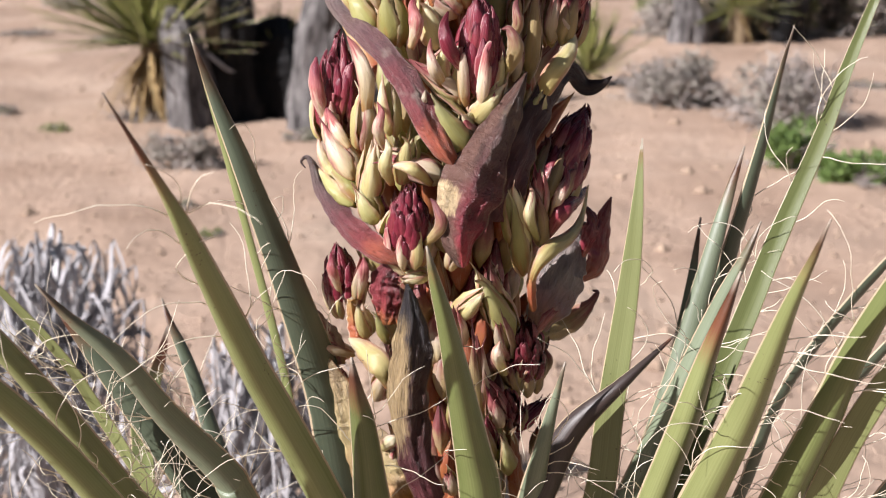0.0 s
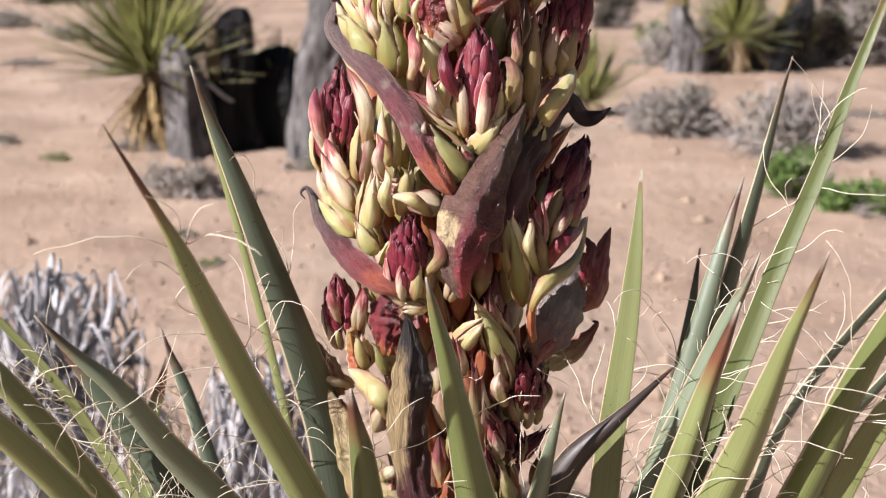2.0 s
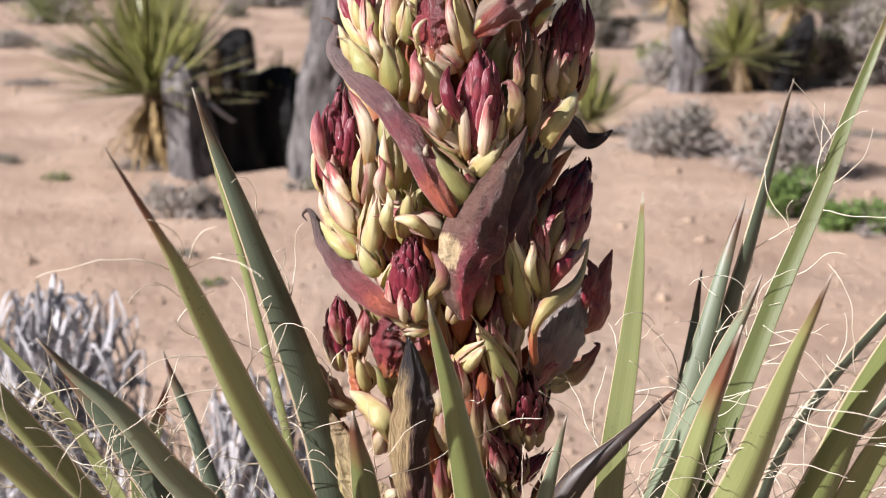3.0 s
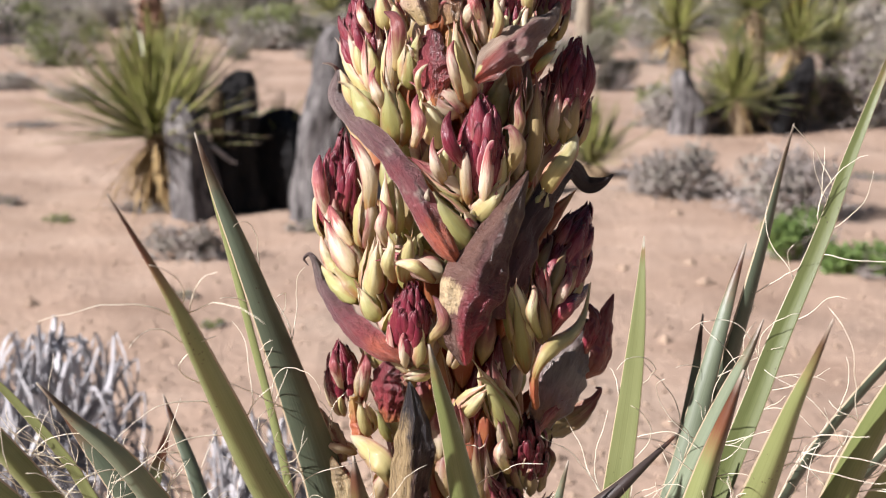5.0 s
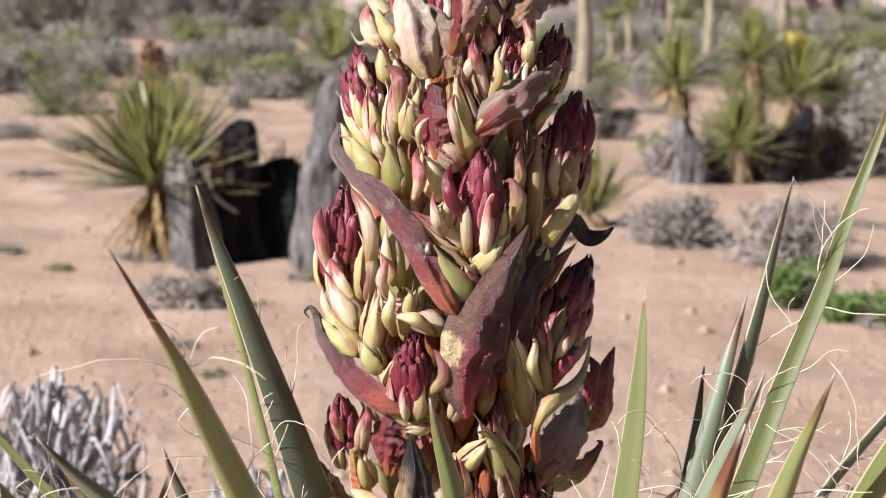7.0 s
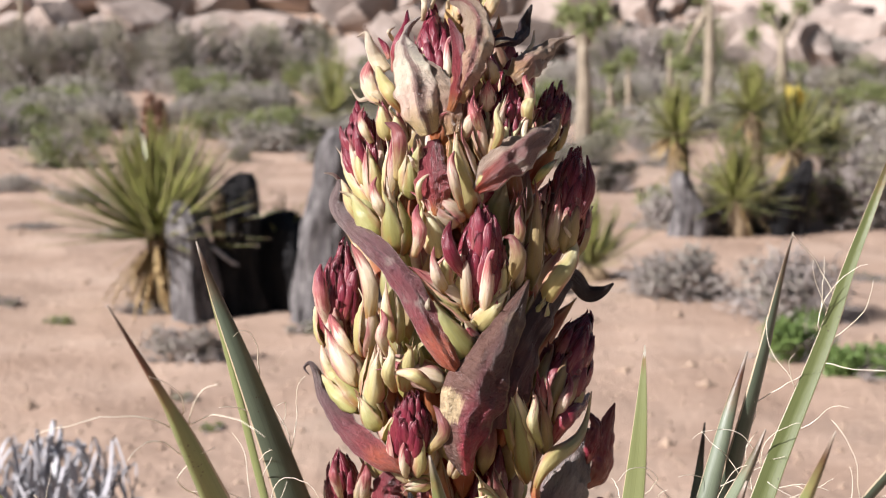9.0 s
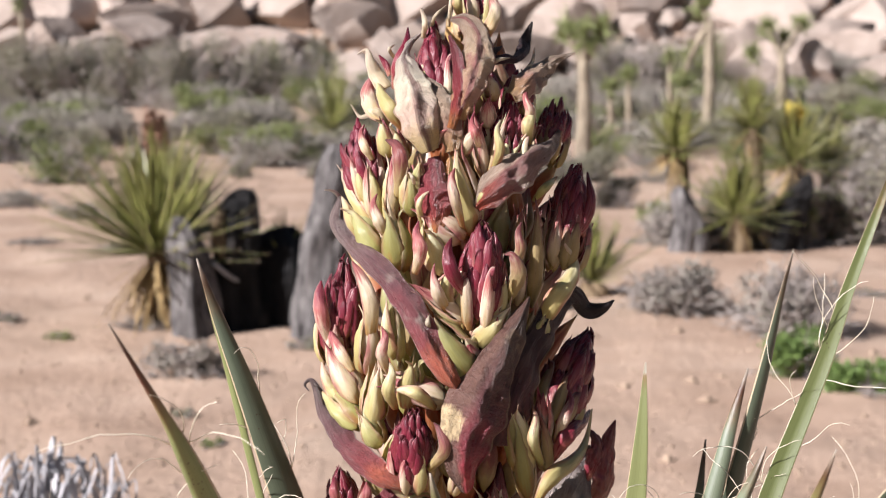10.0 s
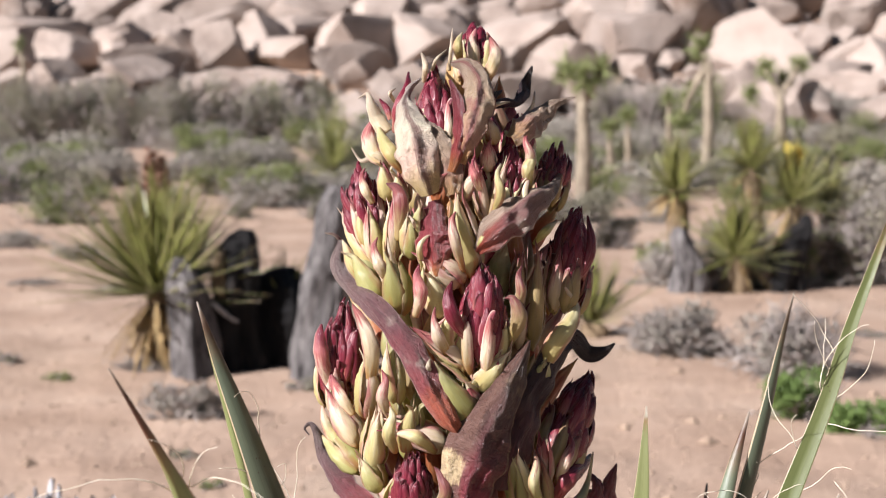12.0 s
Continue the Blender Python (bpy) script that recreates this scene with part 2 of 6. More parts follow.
TRUNK = rough_material("fibrous_trunk", [(0.3, (0.10, 0.07, 0.045)), (0.7, (0.30, 0.22, 0.14))], 12, 0.95, 30, 0.02, (1, 1, 0.3))
J_TRUNK = rough_material("joshua_bark", [(0.3, (0.15, 0.115, 0.085)), (0.7, (0.36, 0.30, 0.225))], 9, 0.95, 26, 0.03, (1, 1, 0.4))
STEM = bud_material("stalk_flesh", [(0.0, (0.42, 0.16, 0.05)), (0.5, (0.38, 0.10, 0.05)), (1.0, (0.48, 0.30, 0.12))])
CREAM = bud_material("cream_bud", [(0.0, (0.54, 0.26, 0.09)), (0.12, (0.55, 0.45, 0.18)), (0.5, (0.64, 0.57, 0.28)), (0.82, (0.76, 0.70, 0.50)), (1.0, (0.66, 0.50, 0.40))], 0.34, (0.86, 0.80, 0.66), 0.12, 0.38, 0.5, (0.50, 0.21, 0.15))
GREENB = bud_material("green_bud", [(0.0, (0.48, 0.26, 0.08)), (0.2, (0.40, 0.37, 0.12)), (0.6, (0.45, 0.43, 0.19)), (0.88, (0.60, 0.54, 0.34)), (1.0, (0.28, 0.14, 0.10))], 0.34, (0.80, 0.74, 0.56), 0.12, 0.38, 0.5, (0.40, 0.22, 0.11))
PINK = bud_material("pink_bud", [(0.0, (0.58, 0.34, 0.13)), (0.22, (0.64, 0.52, 0.31)), (0.50, (0.72, 0.59, 0.46)), (0.70, (0.48, 0.17, 0.16)), (1.0, (0.22, 0.033, 0.058))], 0.32, (0.82, 0.72, 0.60), 0.14, 0.36, 0.55, (0.42, 0.11, 0.12))
RED = bud_material("red_bud", [(0.0, (0.48, 0.20, 0.14)), (0.16, (0.30, 0.05, 0.065)), (0.5, (0.19, 0.018, 0.038)), (1.0, (0.085, 0.009, 0.018))], 0.24, (0.58, 0.27, 0.28), 0.16, 0.28, 0.6)
# maroon, and darker than RED to include the shade on the stalk's right
DARK = bud_material("maroon_bud", [(0.0, (0.42, 0.16, 0.11)), (0.4, (0.19, 0.026, 0.04)), (1.0, (0.07, 0.011, 0.018))], 0.26, (0.34, 0.15, 0.15), 0.15, 0.14, 0.45)
MAUVE = bud_material("mauve_bud", [(0.0, (0.50, 0.38, 0.14)), (0.4, (0.46, 0.34, 0.18)), (0.7, (0.28, 0.09, 0.085)), (1.0, (0.13, 0.035, 0.045))], 0.36, (0.62, 0.52, 0.42), 0.25)
BR_PURPLE = bract_material("purple_bract", (0.52, 0.14, 0.07), (0.185, 0.068, 0.080), (0.22, 0.16, 0.155), (0.42, 0.32, 0.28), 0.42, 0.62)
# brown and grey-brown: left side painted lighter as if sunlit; tan spot is dry tissue
BR_BROWN = bract_material("brown_bract", (0.55, 0.06, 0.085), (0.105, 0.034, 0.036), (0.11, 0.07, 0.06), (0.24, 0.16, 0.11), 0.42, 0.62, None, False, (0.15, 0.078, 0.062), (0.16, 0.33, 0.30, 0.10, (0.52, 0.39, 0.23)))
BR_GREY = bract_material("grey_brown_bract", (0.42, 0.08, 0.05), (0.27, 0.155, 0.14), (0.30, 0.21, 0.17), (0.48, 0.38, 0.31), 0.42, 0.60, None, True, (0.42, 0.31, 0.24))
BR_DRY = bract_material("dry_bract", (0.50, 0.30, 0.15), (0.50, 0.36, 0.26), (0.42, 0.31, 0.24), (0.62, 0.52, 0.40), 0.55, 0.6, None, True)
BR_DARK = bract_material("black_brown_bract", (0.13, 0.04, 0.045), (0.075, 0.038, 0.042), (0.06, 0.045, 0.05), (0.34, 0.23, 0.12), 0.45, 0.66, None, True)
BR_SPLIT = bract_material("tan_and_black_bract", (0.16, 0.04, 0.05), (0.10, 0.05, 0.042), (0.05, 0.047, 0.055), (0.20, 0.12, 0.07), 0.5, 0.66, None, True, None, (0.15, 0.55, 0.50, 0.42, (0.46, 0.33, 0.18)))
BR_PALE = bract_material("pale_bract", (0.62, 0.47, 0.22), (0.78, 0.70, 0.54), (0.50, 0.42, 0.37), (0.42, 0.27, 0.19), 0.6, 0.66, (0.20, 0.085, 0.085))
DRY = bud_material("dry_point", [(0.0, (0.56, 0.44, 0.26)), (0.5, (0.62, 0.53, 0.40)), (1.0, (0.48, 0.38, 0.30))])
BR_TAN = bract_material("tan_bract", (0.52, 0.30, 0.13), (0.52, 0.38, 0.25), (0.42, 0.31, 0.24), (0.30, 0.11, 0.10), 0.55, 0.60, (0.27, 0.075, 0.085))
BR_ROSE = bract_material("rose_bract", (0.55, 0.20, 0.07), (0.32, 0.05, 0.065), (0.25, 0.06, 0.075), (0.48, 0.26, 0.20), 0.42, 0.74, None, True)
BR_SLATE = bract_material("slate_bract", (0.40, 0.20, 0.12), (0.36, 0.30, 0.275), (0.24, 0.18, 0.17), (0.46, 0.39, 0.33), 0.32, 0.70, None, True)
BR_CREAM = bract_material("cream_bract", (0.60, 0.30, 0.08), (0.68, 0.54, 0.27), (0.62, 0.46, 0.28), (0.52, 0.24, 0.12), 0.45, 0.62, None, True)
YG, YP = (0.105, 0.120, 0.038), (0.205, 0.220, 0.092)
GG, GP = (0.064, 0.080, 0.022), (0.135, 0.152, 0.055)
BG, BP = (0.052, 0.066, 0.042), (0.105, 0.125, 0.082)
FAR_LEAF = leaf_material("far_yucca_leaf", (0.085, 0.096, 0.022), (0.24, 0.235, 0.070), 0.93, (0.2, 0.12, 0.06))
JOSHUA = foliage_material("joshua_leaf", (0.16, 0.185, 0.07), (0.30, 0.32, 0.14))
SHRUB_GREEN = foliage_material("shrub_green", (0.10, 0.125, 0.045), (0.25, 0.26, 0.11))
SHRUB_OLIVE = foliage_material("shrub_olive", (0.145, 0.135, 0.095), (0.32, 0.295, 0.215))
SHRUB_GREY = foliage_material("shrub_grey", (0.18, 0.16, 0.135), (0.36, 0.325, 0.285), 0.8, 0.05)
# true colour of one low shrub; also painted shade inside the yucca clump
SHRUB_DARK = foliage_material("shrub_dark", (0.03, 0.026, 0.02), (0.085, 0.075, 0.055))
HERB = foliage_material("herb_green", (0.085, 0.14, 0.035), (0.18, 0.25, 0.08))
YELLOW = foliage_material("yellow_flower", (0.55, 0.42, 0.08), (0.70, 0.58, 0.18))
RUST = foliage_material("rust_spike", (0.16, 0.085, 0.06), (0.30, 0.17, 0.12), 0.8, 0.0)

# ---------------- shapes ----------------
rng = random.Random(7)


def mesh_of(name, verts, faces, uvs=None, smooth=True):
    me = bpy.data.meshes.new(name)
    me.from_pydata([tuple(v) for v in verts], [], faces)
    if uvs is not None:
        lay = me.uv_layers.new(name="UVMap")
        idx = np.zeros(len(me.loops), dtype=np.int32)
        me.loops.foreach_get("vertex_index", idx)
        lay.data.foreach_set("uv", np.asarray(uvs, dtype=np.float32)[idx].ravel())
    if smooth:
        me.polygons.foreach_set("use_smooth", [True] * len(me.polygons))
    me.update()
    return me


def part(name, me, material, parent, label="", m=None):
    """ONE mesh object under a thing or a part; m is its pose in the thing's own space."""
    if not me.materials:
        me.materials.append(material)
    ob = new(name, me)
    ob.parent = parent
    if parent is not None and parent.get("in_world"):
        ob.matrix_parent_inverse = Matrix.Translation(parent.location).inverted()
    if m is not None:
        ob.matrix_basis = m
    if label:
        ob["label"] = label
    return ob


def thing(name, place, label, category, group="", kind="", in_world=False):
    ob = new(name)
    ob.empty_display_size = 0.05
    ob.location = place
    if in_world:
        ob["in_world"] = 1
    return tagged(ob, label, category, group, kind)


def spline(points, n):
    """n+1 samples of a smooth curve through the points (any number of coordinates)."""
    p = np.array(points, dtype=float)
    p = np.vstack([2 * p[0] - p[1], p, 2 * p[-1] - p[-2]])
    segs = len(p) - 3
    out = []
    for k in range(n + 1):
        s = k / n * segs
        i = min(int(s), segs - 1)
        t = s - i
        a, b, c, d = p[i:i + 4]
        out.append(0.5 * (2 * b + (c - a) * t + (2 * a - 5 * b + 4 * c - d) * t * t + (3 * b - a - 3 * c + d) * t ** 3))
    return np.array(out)


def unit(v):
    return v / max(np.linalg.norm(v), 1e-9)


def blade(name, points, face, cup=0.25, thick=0.0025, n=20, m=7, ruffle=0.0, twist=0.0, seed=0, keel=0.0):
    """A closed, tapering blade along points (x, y, z, width); face: the way its broad side looks; cup: hollow (minus) or arched (plus); keel: how far beside the middle a sharp fold runs."""
    s = spline(points, n)
    s[:, 3] = np.maximum(s[:, 3], 0.0006)
    r = np.random.RandomState(seed)
    ph = r.rand(4) * 6.28
    verts, uvs, faces = [], [], []
    length = np.concatenate([[0], np.cumsum(np.linalg.norm(np.diff(s[:, :3], axis=0), axis=1))])
    f0 = unit(np.array(face, dtype=float))
    edge = []
    for i in range(n + 1):
        t = unit(s[min(i + 1, n), :3] - s[max(i - 1, 0), :3])
        side = unit(np.cross(t, f0))
        nor = unit(np.cross(side, t))
        a = twist * i / n
        side, nor = side * math.cos(a) + nor * math.sin(a), nor * math.cos(a) - side * math.sin(a)
        w, v = s[i, 3], length[i] / length[-1]
        row = []
        for layer in (1, -1):
            for j in range(m):
                u = -1 + 2 * j / (m - 1)
                wob = ruffle * w * (math.sin(u * 4.1 + v * 23 + ph[0]) * 0.5 + math.sin(v * 41 + u * 2.3 + ph[1]) * 0.35 + math.sin(u * 9 - v * 11 + ph[2]) * 0.3)
                if keel:
                    wob += w * (0.06 * noise.noise(Vector((u * 1.6, v * 6, seed * 0.37))) + 0.04 * noise.noise(Vector((u * 5, v * 16, seed * 0.37))) - 0.05 * abs(noise.noise(Vector((u * 11, v * 6, seed * 0.11)))) - 0.045 * abs(noise.noise(Vector((u * 7 + v * 5, v * 34, seed * 0.19)))))
                ragged = 1 + (0.22 * noise.noise(Vector((v * 13, u * 0.7, seed * 0.53))) * abs(u) if keel else 0)
                th = thick * (1 - 0.75 * abs(u) ** 3) * min(1, w / (4 * thick)) * 0.5
                q = s[i, :3] + side * (u * w / 2 * ragged * (1 + ruffle * 0.6 * math.sin(v * 31 + ph[3] + u))) + nor * (cup * w * (0.5 - abs(u - keel * (1 - abs(u))) ** (1.2 if keel else 2.0) * 0.5) + wob + layer * th)
                verts.append(q)
                uvs.append((j / (m - 1), v))
        edge.append((s[i, :3] + side * w / 2, s[i, :3] - side * w / 2, side, t, nor))
    k = 2 * m
    for i in range(n):
        for j in range(m - 1):
            a = i * k + j
            faces.append((a, a + 1, a + 1 + k, a + k))
            b = i * k + m + j
            faces.append((b + 1, b, b + k, b + 1 + k))
        for j, b in ((0, m), (m - 1, 2 * m - 1)):
            a0, b0 = i * k + j, i * k + b
            faces.append((a0, a0 + k, b0 + k, b0) if j == 0 else (b0, b0 + k, a0 + k, a0))
    for i in (0, n):
        for j in range(m - 1):
            a, b = i * k + j, i * k + m + j
            faces.append((a, b, b + 1, a + 1) if i == 0 else (a + 1, b + 1, b, a))
    return mesh_of(name, verts, faces, uvs), edge


def tube(points, radii, sides=5):
    """Vertices and faces of a round, tapering tube."""
    p = np.array(points, dtype=float)
    verts, faces, uvs = [], [], []
    t0 = unit(p[1] - p[0])
    x = unit(np.cross(t0, (0.3, 0.2, 1) if abs(t0[2]) < 0.9 else (1, 0, 0.1)))
    for i in range(len(p)):
        t = unit(p[min(i + 1, len(p) - 1)] - p[max(i - 1, 0)])
        x = unit(x - t * np.dot(x, t))
        y = np.cross(t, x)
        for k in range(sides):
            a = 2 * math.pi * k / sides
            verts.append(p[i] + radii[i] * (x * math.cos(a) + y * math.sin(a)))
            uvs.append((k / sides, i / (len(p) - 1)))
    for i in range(len(p) - 1):
        for k in range(sides):
            a, b = i * sides + k, i * sides + (k + 1) % sides
            faces.append((a, b, b + sides, a + sides))
    faces.append(tuple(range(sides - 1, -1, -1)))
    faces.append(tuple((len(p) - 1) * sides + k for k in range(sides)))
    return verts, faces, uvs


class Soup:
    """Gathers many small pieces into one mesh."""

    def __init__(self):
        self.v, self.f, self.uv = [], [], []

    def add(self, v, f, uv):
        o = len(self.v)
        self.v.extend(v)
        self.f.extend(tuple(i + o for i in q) for q in f)
        self.uv.extend(uv)

    def mesh(self, name, smooth=True):
        return mesh_of(name, self.v, self.f, self.uv, smooth)


def bud_mesh(name, seed, lobes=3, bend=0.12, fat=0.45, open_tip=0.0):
    """A closed bud of overlapping scales, 1 high and 1 wide, with creases between the scales and a drawn-out point."""
    r = random.Random(seed)
    rings, segs = 18, 39
    verts, uvs, faces = [], [], []
    turn, bx, by = r.uniform(0, 6), r.uniform(-bend, bend), r.uniform(-bend, bend)
    for i in range(rings + 1):
        s = i / rings
        rad = 0.5 * (math.sin(math.pi * min(s / (2 * fat), 0.5)) if s < fat else max(0.0, 1 - ((s - fat) / (1 - fat)) ** 1.6) ** 1.15)
        rad = 0.05 + 0.95 * rad if s < 0.3 else rad
        rad = max(rad * (1 if s > 0.1 else 0.55 + 4.5 * s), 0.012)
        for k in range(segs):
            a = 2 * math.pi * k / segs
            c = (lobes * k / segs + 0.25 * s) % 1.0
            crease = 0.82 + 0.18 * min(1.0, c * 1.35) ** 0.6 - 0.16 * max(0, c - 0.93) / 0.07 + 0.11 * noise.noise(Vector((math.cos(a) * 2.2 + seed, math.sin(a) * 2.2, s * 3.2)))
            verts.append((rad * crease * math.cos(a) + bx * s * s + 2.2 * bx * max(0, s - 0.72), rad * crease * math.sin(a) + by * s * s - 1.6 * by * max(0, s - 0.72), s + open_tip * (c - 0.5) * s * s))
            uvs.append((k / segs, s))
    for i in range(rings):
        for k in range(segs):
            a, b = i * segs + k, i * segs + (k + 1) % segs
            faces.append((a, b, b + segs, a + segs))
    faces.append(tuple(range(segs - 1, -1, -1)))
    faces.append(tuple(rings * segs + k for k in range(segs)))
    return mesh_of(name, verts, faces, uvs)


def scale_mesh(name, seed, hook=0.25, inward=False):
    """One pointed, cupped bud scale, 1 long and 1 wide, that bends inward and curls at its point."""
    r = random.Random(seed)
    pts = [(0, 0, 0, 0.45), (0, 0.16, 0.28, 0.95), (r.uniform(-.1, .1), 0.12 + r.uniform(-.06, .06), 0.6, 0.76), (r.uniform(-.10, .10), 0.0, 0.86, 0.36), (r.uniform(-.2, .2), -0.06 + hook * r.uniform(-.4, 1.4), 1.0, 0.05)]
    if inward:
        pts = [(0, 0, 0, 0.5), (0, 0.20, 0.28, 1.0), (r.uniform(-.06, .06), 0.18, 0.58, 0.86), (r.uniform(-.1, .1), 0.02, 0.84, 0.42), (r.uniform(-.2, .2), -0.14 + r.uniform(-.1, .3), 1.02, 0.03)]
    return blade(name, pts, (0, 1, 0), 0.55, 0.05, 14, 9, 0.035, 0, seed)[0]


def frame_to(base, tip, width, roll=0.0, depth=None):
    """The pose that lays a unit shape from base to tip, as wide as given."""
    b, d = Vector(base), Vector(tip) - Vector(base)
    q = d.to_track_quat("Z", "Y")
    return Matrix.Translation(b) @ q.to_matrix().to_4x4() @ Matrix.Rotation(roll, 4, "Z") @ Matrix.Diagonal((width, width if depth is None else depth, d.length, 1))

# ---------------- ground and distance ----------------
def ground_height(x, y):
    h = 0.0
    near = 1.0 if 2.0 < y < 60 else 0.4
    h += 0.03 * near * noise.noise(Vector((x * 0.5, y * 0.35, 0))) + 0.022 * near * noise.noise(Vector((x * 2.1, y * 1.7, 3))) + 0.010 * near * noise.noise(Vector((x * 5.3, y * 4.1, 9)))
    if y > 44:
        h += 0.26 * (min(y, 130) - 44) + 0.9 * noise.noise(Vector((x * 0.06, y * 0.06, 7)))
    return h


def grid_lines(breaks):
    out = []
    for a, b, k in breaks:
        out.extend(np.linspace(a, b, k, endpoint=False))
    return out + [breaks[-1][1]]


gx = grid_lines([(-2500, -90, 12), (-90, -14, 38), (-14, -5, 36), (-5, 5, 130), (5, 14, 36), (14, 90, 38), (90, 2500, 12)])
gy = grid_lines([(-2500, -40, 12), (-40, 0, 20), (0, 3, 12), (3, 14, 150), (14, 22, 50), (22, 130, 90), (130, 2500, 12)])
gv = [(x, y, ground_height(x, y)) for y in gy for x in gx]
gf = [(j * len(gx) + i, j * len(gx) + i + 1, (j + 1) * len(gx) + i + 1, (j + 1) * len(gx) + i) for j in range(len(gy) - 1) for i in range(len(gx) - 1)]
ground_me = mesh_of("ground", gv, gf)
ground_me.materials.append(SAND)
tagged(new("ground", ground_me), "pinkish tan sandy desert ground with low humps", "ground", "", "structure")


def lump(name, seed, squash=(1, 0.85, 0.7), sub=4, rough=0.28):
    """A weathered, jointed stone about 1 wide, flat below."""
    bm = bmesh.new()
    bmesh.ops.create_icosphere(bm, subdivisions=sub, radius=0.5)
    o = Vector((seed * 7.3, seed * 3.1, seed))
    for v in bm.verts:
        p = v.co.copy()
        q = Vector([math.copysign(abs(c * 2) ** 0.62, c) * 0.5 for c in p])
        k = 1 + 0.5 * rough * noise.noise(q * 2.3 + o) + rough * 0.3 * noise.noise(q * 5.5 + o) + 0.04 * noise.noise(q * 13 + o)
        k -= 0.16 * max(0, 0.10 - abs(noise.noise(q * 1.9 - o))) / 0.10
        v.co = q * k
    cut = random.Random(seed)
    for _ in range(13):
        nrm = Vector((cut.gauss(0, 1), cut.gauss(0, 1), cut.gauss(0, 0.8))).normalized()
        far = cut.uniform(0.20, 0.37)
        for v in bm.verts:
            over = v.co.dot(nrm) - far
            if over > 0:
                v.co -= nrm * over * 0.97
    for v in bm.verts:
        v.co = Vector((v.co.x * squash[0], v.co.y * squash[1], v.co.z * squash[2])) * 1.15
    me = bpy.data.meshes.new(name)
    bm.to_mesh(me)
    bm.free()
    me.polygons.foreach_set("use_smooth", [True] * len(me.polygons))
    me.set_sharp_from_angle(angle=0.32)
    me.materials.append(ROCK)
    return me


STONES = [lump("boulder", 1), lump("boulder", 2, (1, 0.9, 0.85)), lump("boulder", 3, (1, 0.8, 0.55)), lump("boulder", 4, (0.8, 0.8, 1.0)), lump("boulder", 5, (1.1, 0.8, 0.6), 4, 0.36), lump("boulder", 6, (1, 1, 0.8), 4, 0.22)]


def boulder(x, y, z, size, kind, turn, tall=1.0):
    ob = new("boulder", STONES[kind])
    ob.matrix_basis = pose(x, y, z, 0, 0, turn) @ Matrix.Diagonal((size, size, size * tall, 1))
    return tagged(ob, "rounded tan granite boulder on the rocky hillside", "boulder", "boulders of the hillside")


boulder(-10.68, 56, 3.23, 2.74, 1, 20, 1.0)
boulder(-14.97, 60, 4.14, 2.94, 0, 80, 0.9)
boulder(-16.47, 58, 3.83, 2.65, 1, 140, 1.1)
boulder(-19.21, 66, 5.13, 2.80, 0, 30, 1.0)
boulder(-8.13, 70, 5.44, 2.97, 1, 200, 1.1)
boulder(-9.44, 68, 5.49, 2.44, 0, 10, 1.0)
boulder(-12.46, 72, 5.79, 2.58, 3, 60, 0.9)
boulder(-14.93, 72, 5.32, 2.58, 4, 90, 1)
boulder(-4.16, 66, 4.59, 7.11, 2, 10, 0.55)
boulder(-7.21, 60, 3.67, 4.70, 2, 40, 0.55)
boulder(-1.3, 75, 6.02, 6.36, 4, 15, 0.7)
boulder(-7.74, 47, 0.93, 1.15, 3, 0, 1.2)
boulder(-8.84, 52, 2.33, 2.04, 4, 30, 0.7)
boulder(-11.85, 54, 2.67, 1.41, 5, 30, 0.8)
boulder(12.91, 66, 5, 2.15, 5, 0, 1.1)
boulder(14.97, 62, 3.99, 1.62, 3, 50, 1.2)
boulder(12.66, 60, 3.8, 2.15, 2, 10, 0.7)
boulder(9.71, 56, 2.39, 2.19, 1, 100, 1.0)
boulder(8.86, 45, 0.82, 1.47, 5, 20, 1.0)
boulder(16.34, 60, 3.12, 2.55, 4, 0, 0.9)
boulder(15, 52, 1.63, 3.39, 2, 20, 0.7)
boulder(13.26, 53, 1.53, 2.94, 2, 200, 0.7)
boulder(9.7, 70, 5.2, 2.74, 0, 50, 0.9)
boulder(6.96, 62, 3.62, 3.24, 4, 10, 0.7)
boulder(4.25, 64, 3.98, 3.55, 2, 70, 0.7)
boulder(11.56, 70, 5.74, 2.51, 5, 0, 1)
boulder(7.79, 56, 2.49, 2.01, 2, 0, 0.9)
boulder(3.68, 72, 5.83, 4.23, 0, 15, 0.8)
boulder(5.97, 70, 5.68, 3.43, 1, 15, 0.8)
boulder(-14.32, 54, 2.64, 1.94, 2, 0, 0.7)
boulder(11.38, 58, 2.95, 2.27, 4, 33, 0.8)
boulder(-4.64, 54, 2.51, 1.59, 4, 0, 0.8)
boulder(-1.82, 56, 2.83, 2.56, 2, 190, 0.6)
boulder(0.34, 62, 3.49, 2.63, 0, 190, 0.7)
boulder(7.15, 42, 0.43, 0.82, 2, 0, 0.9)
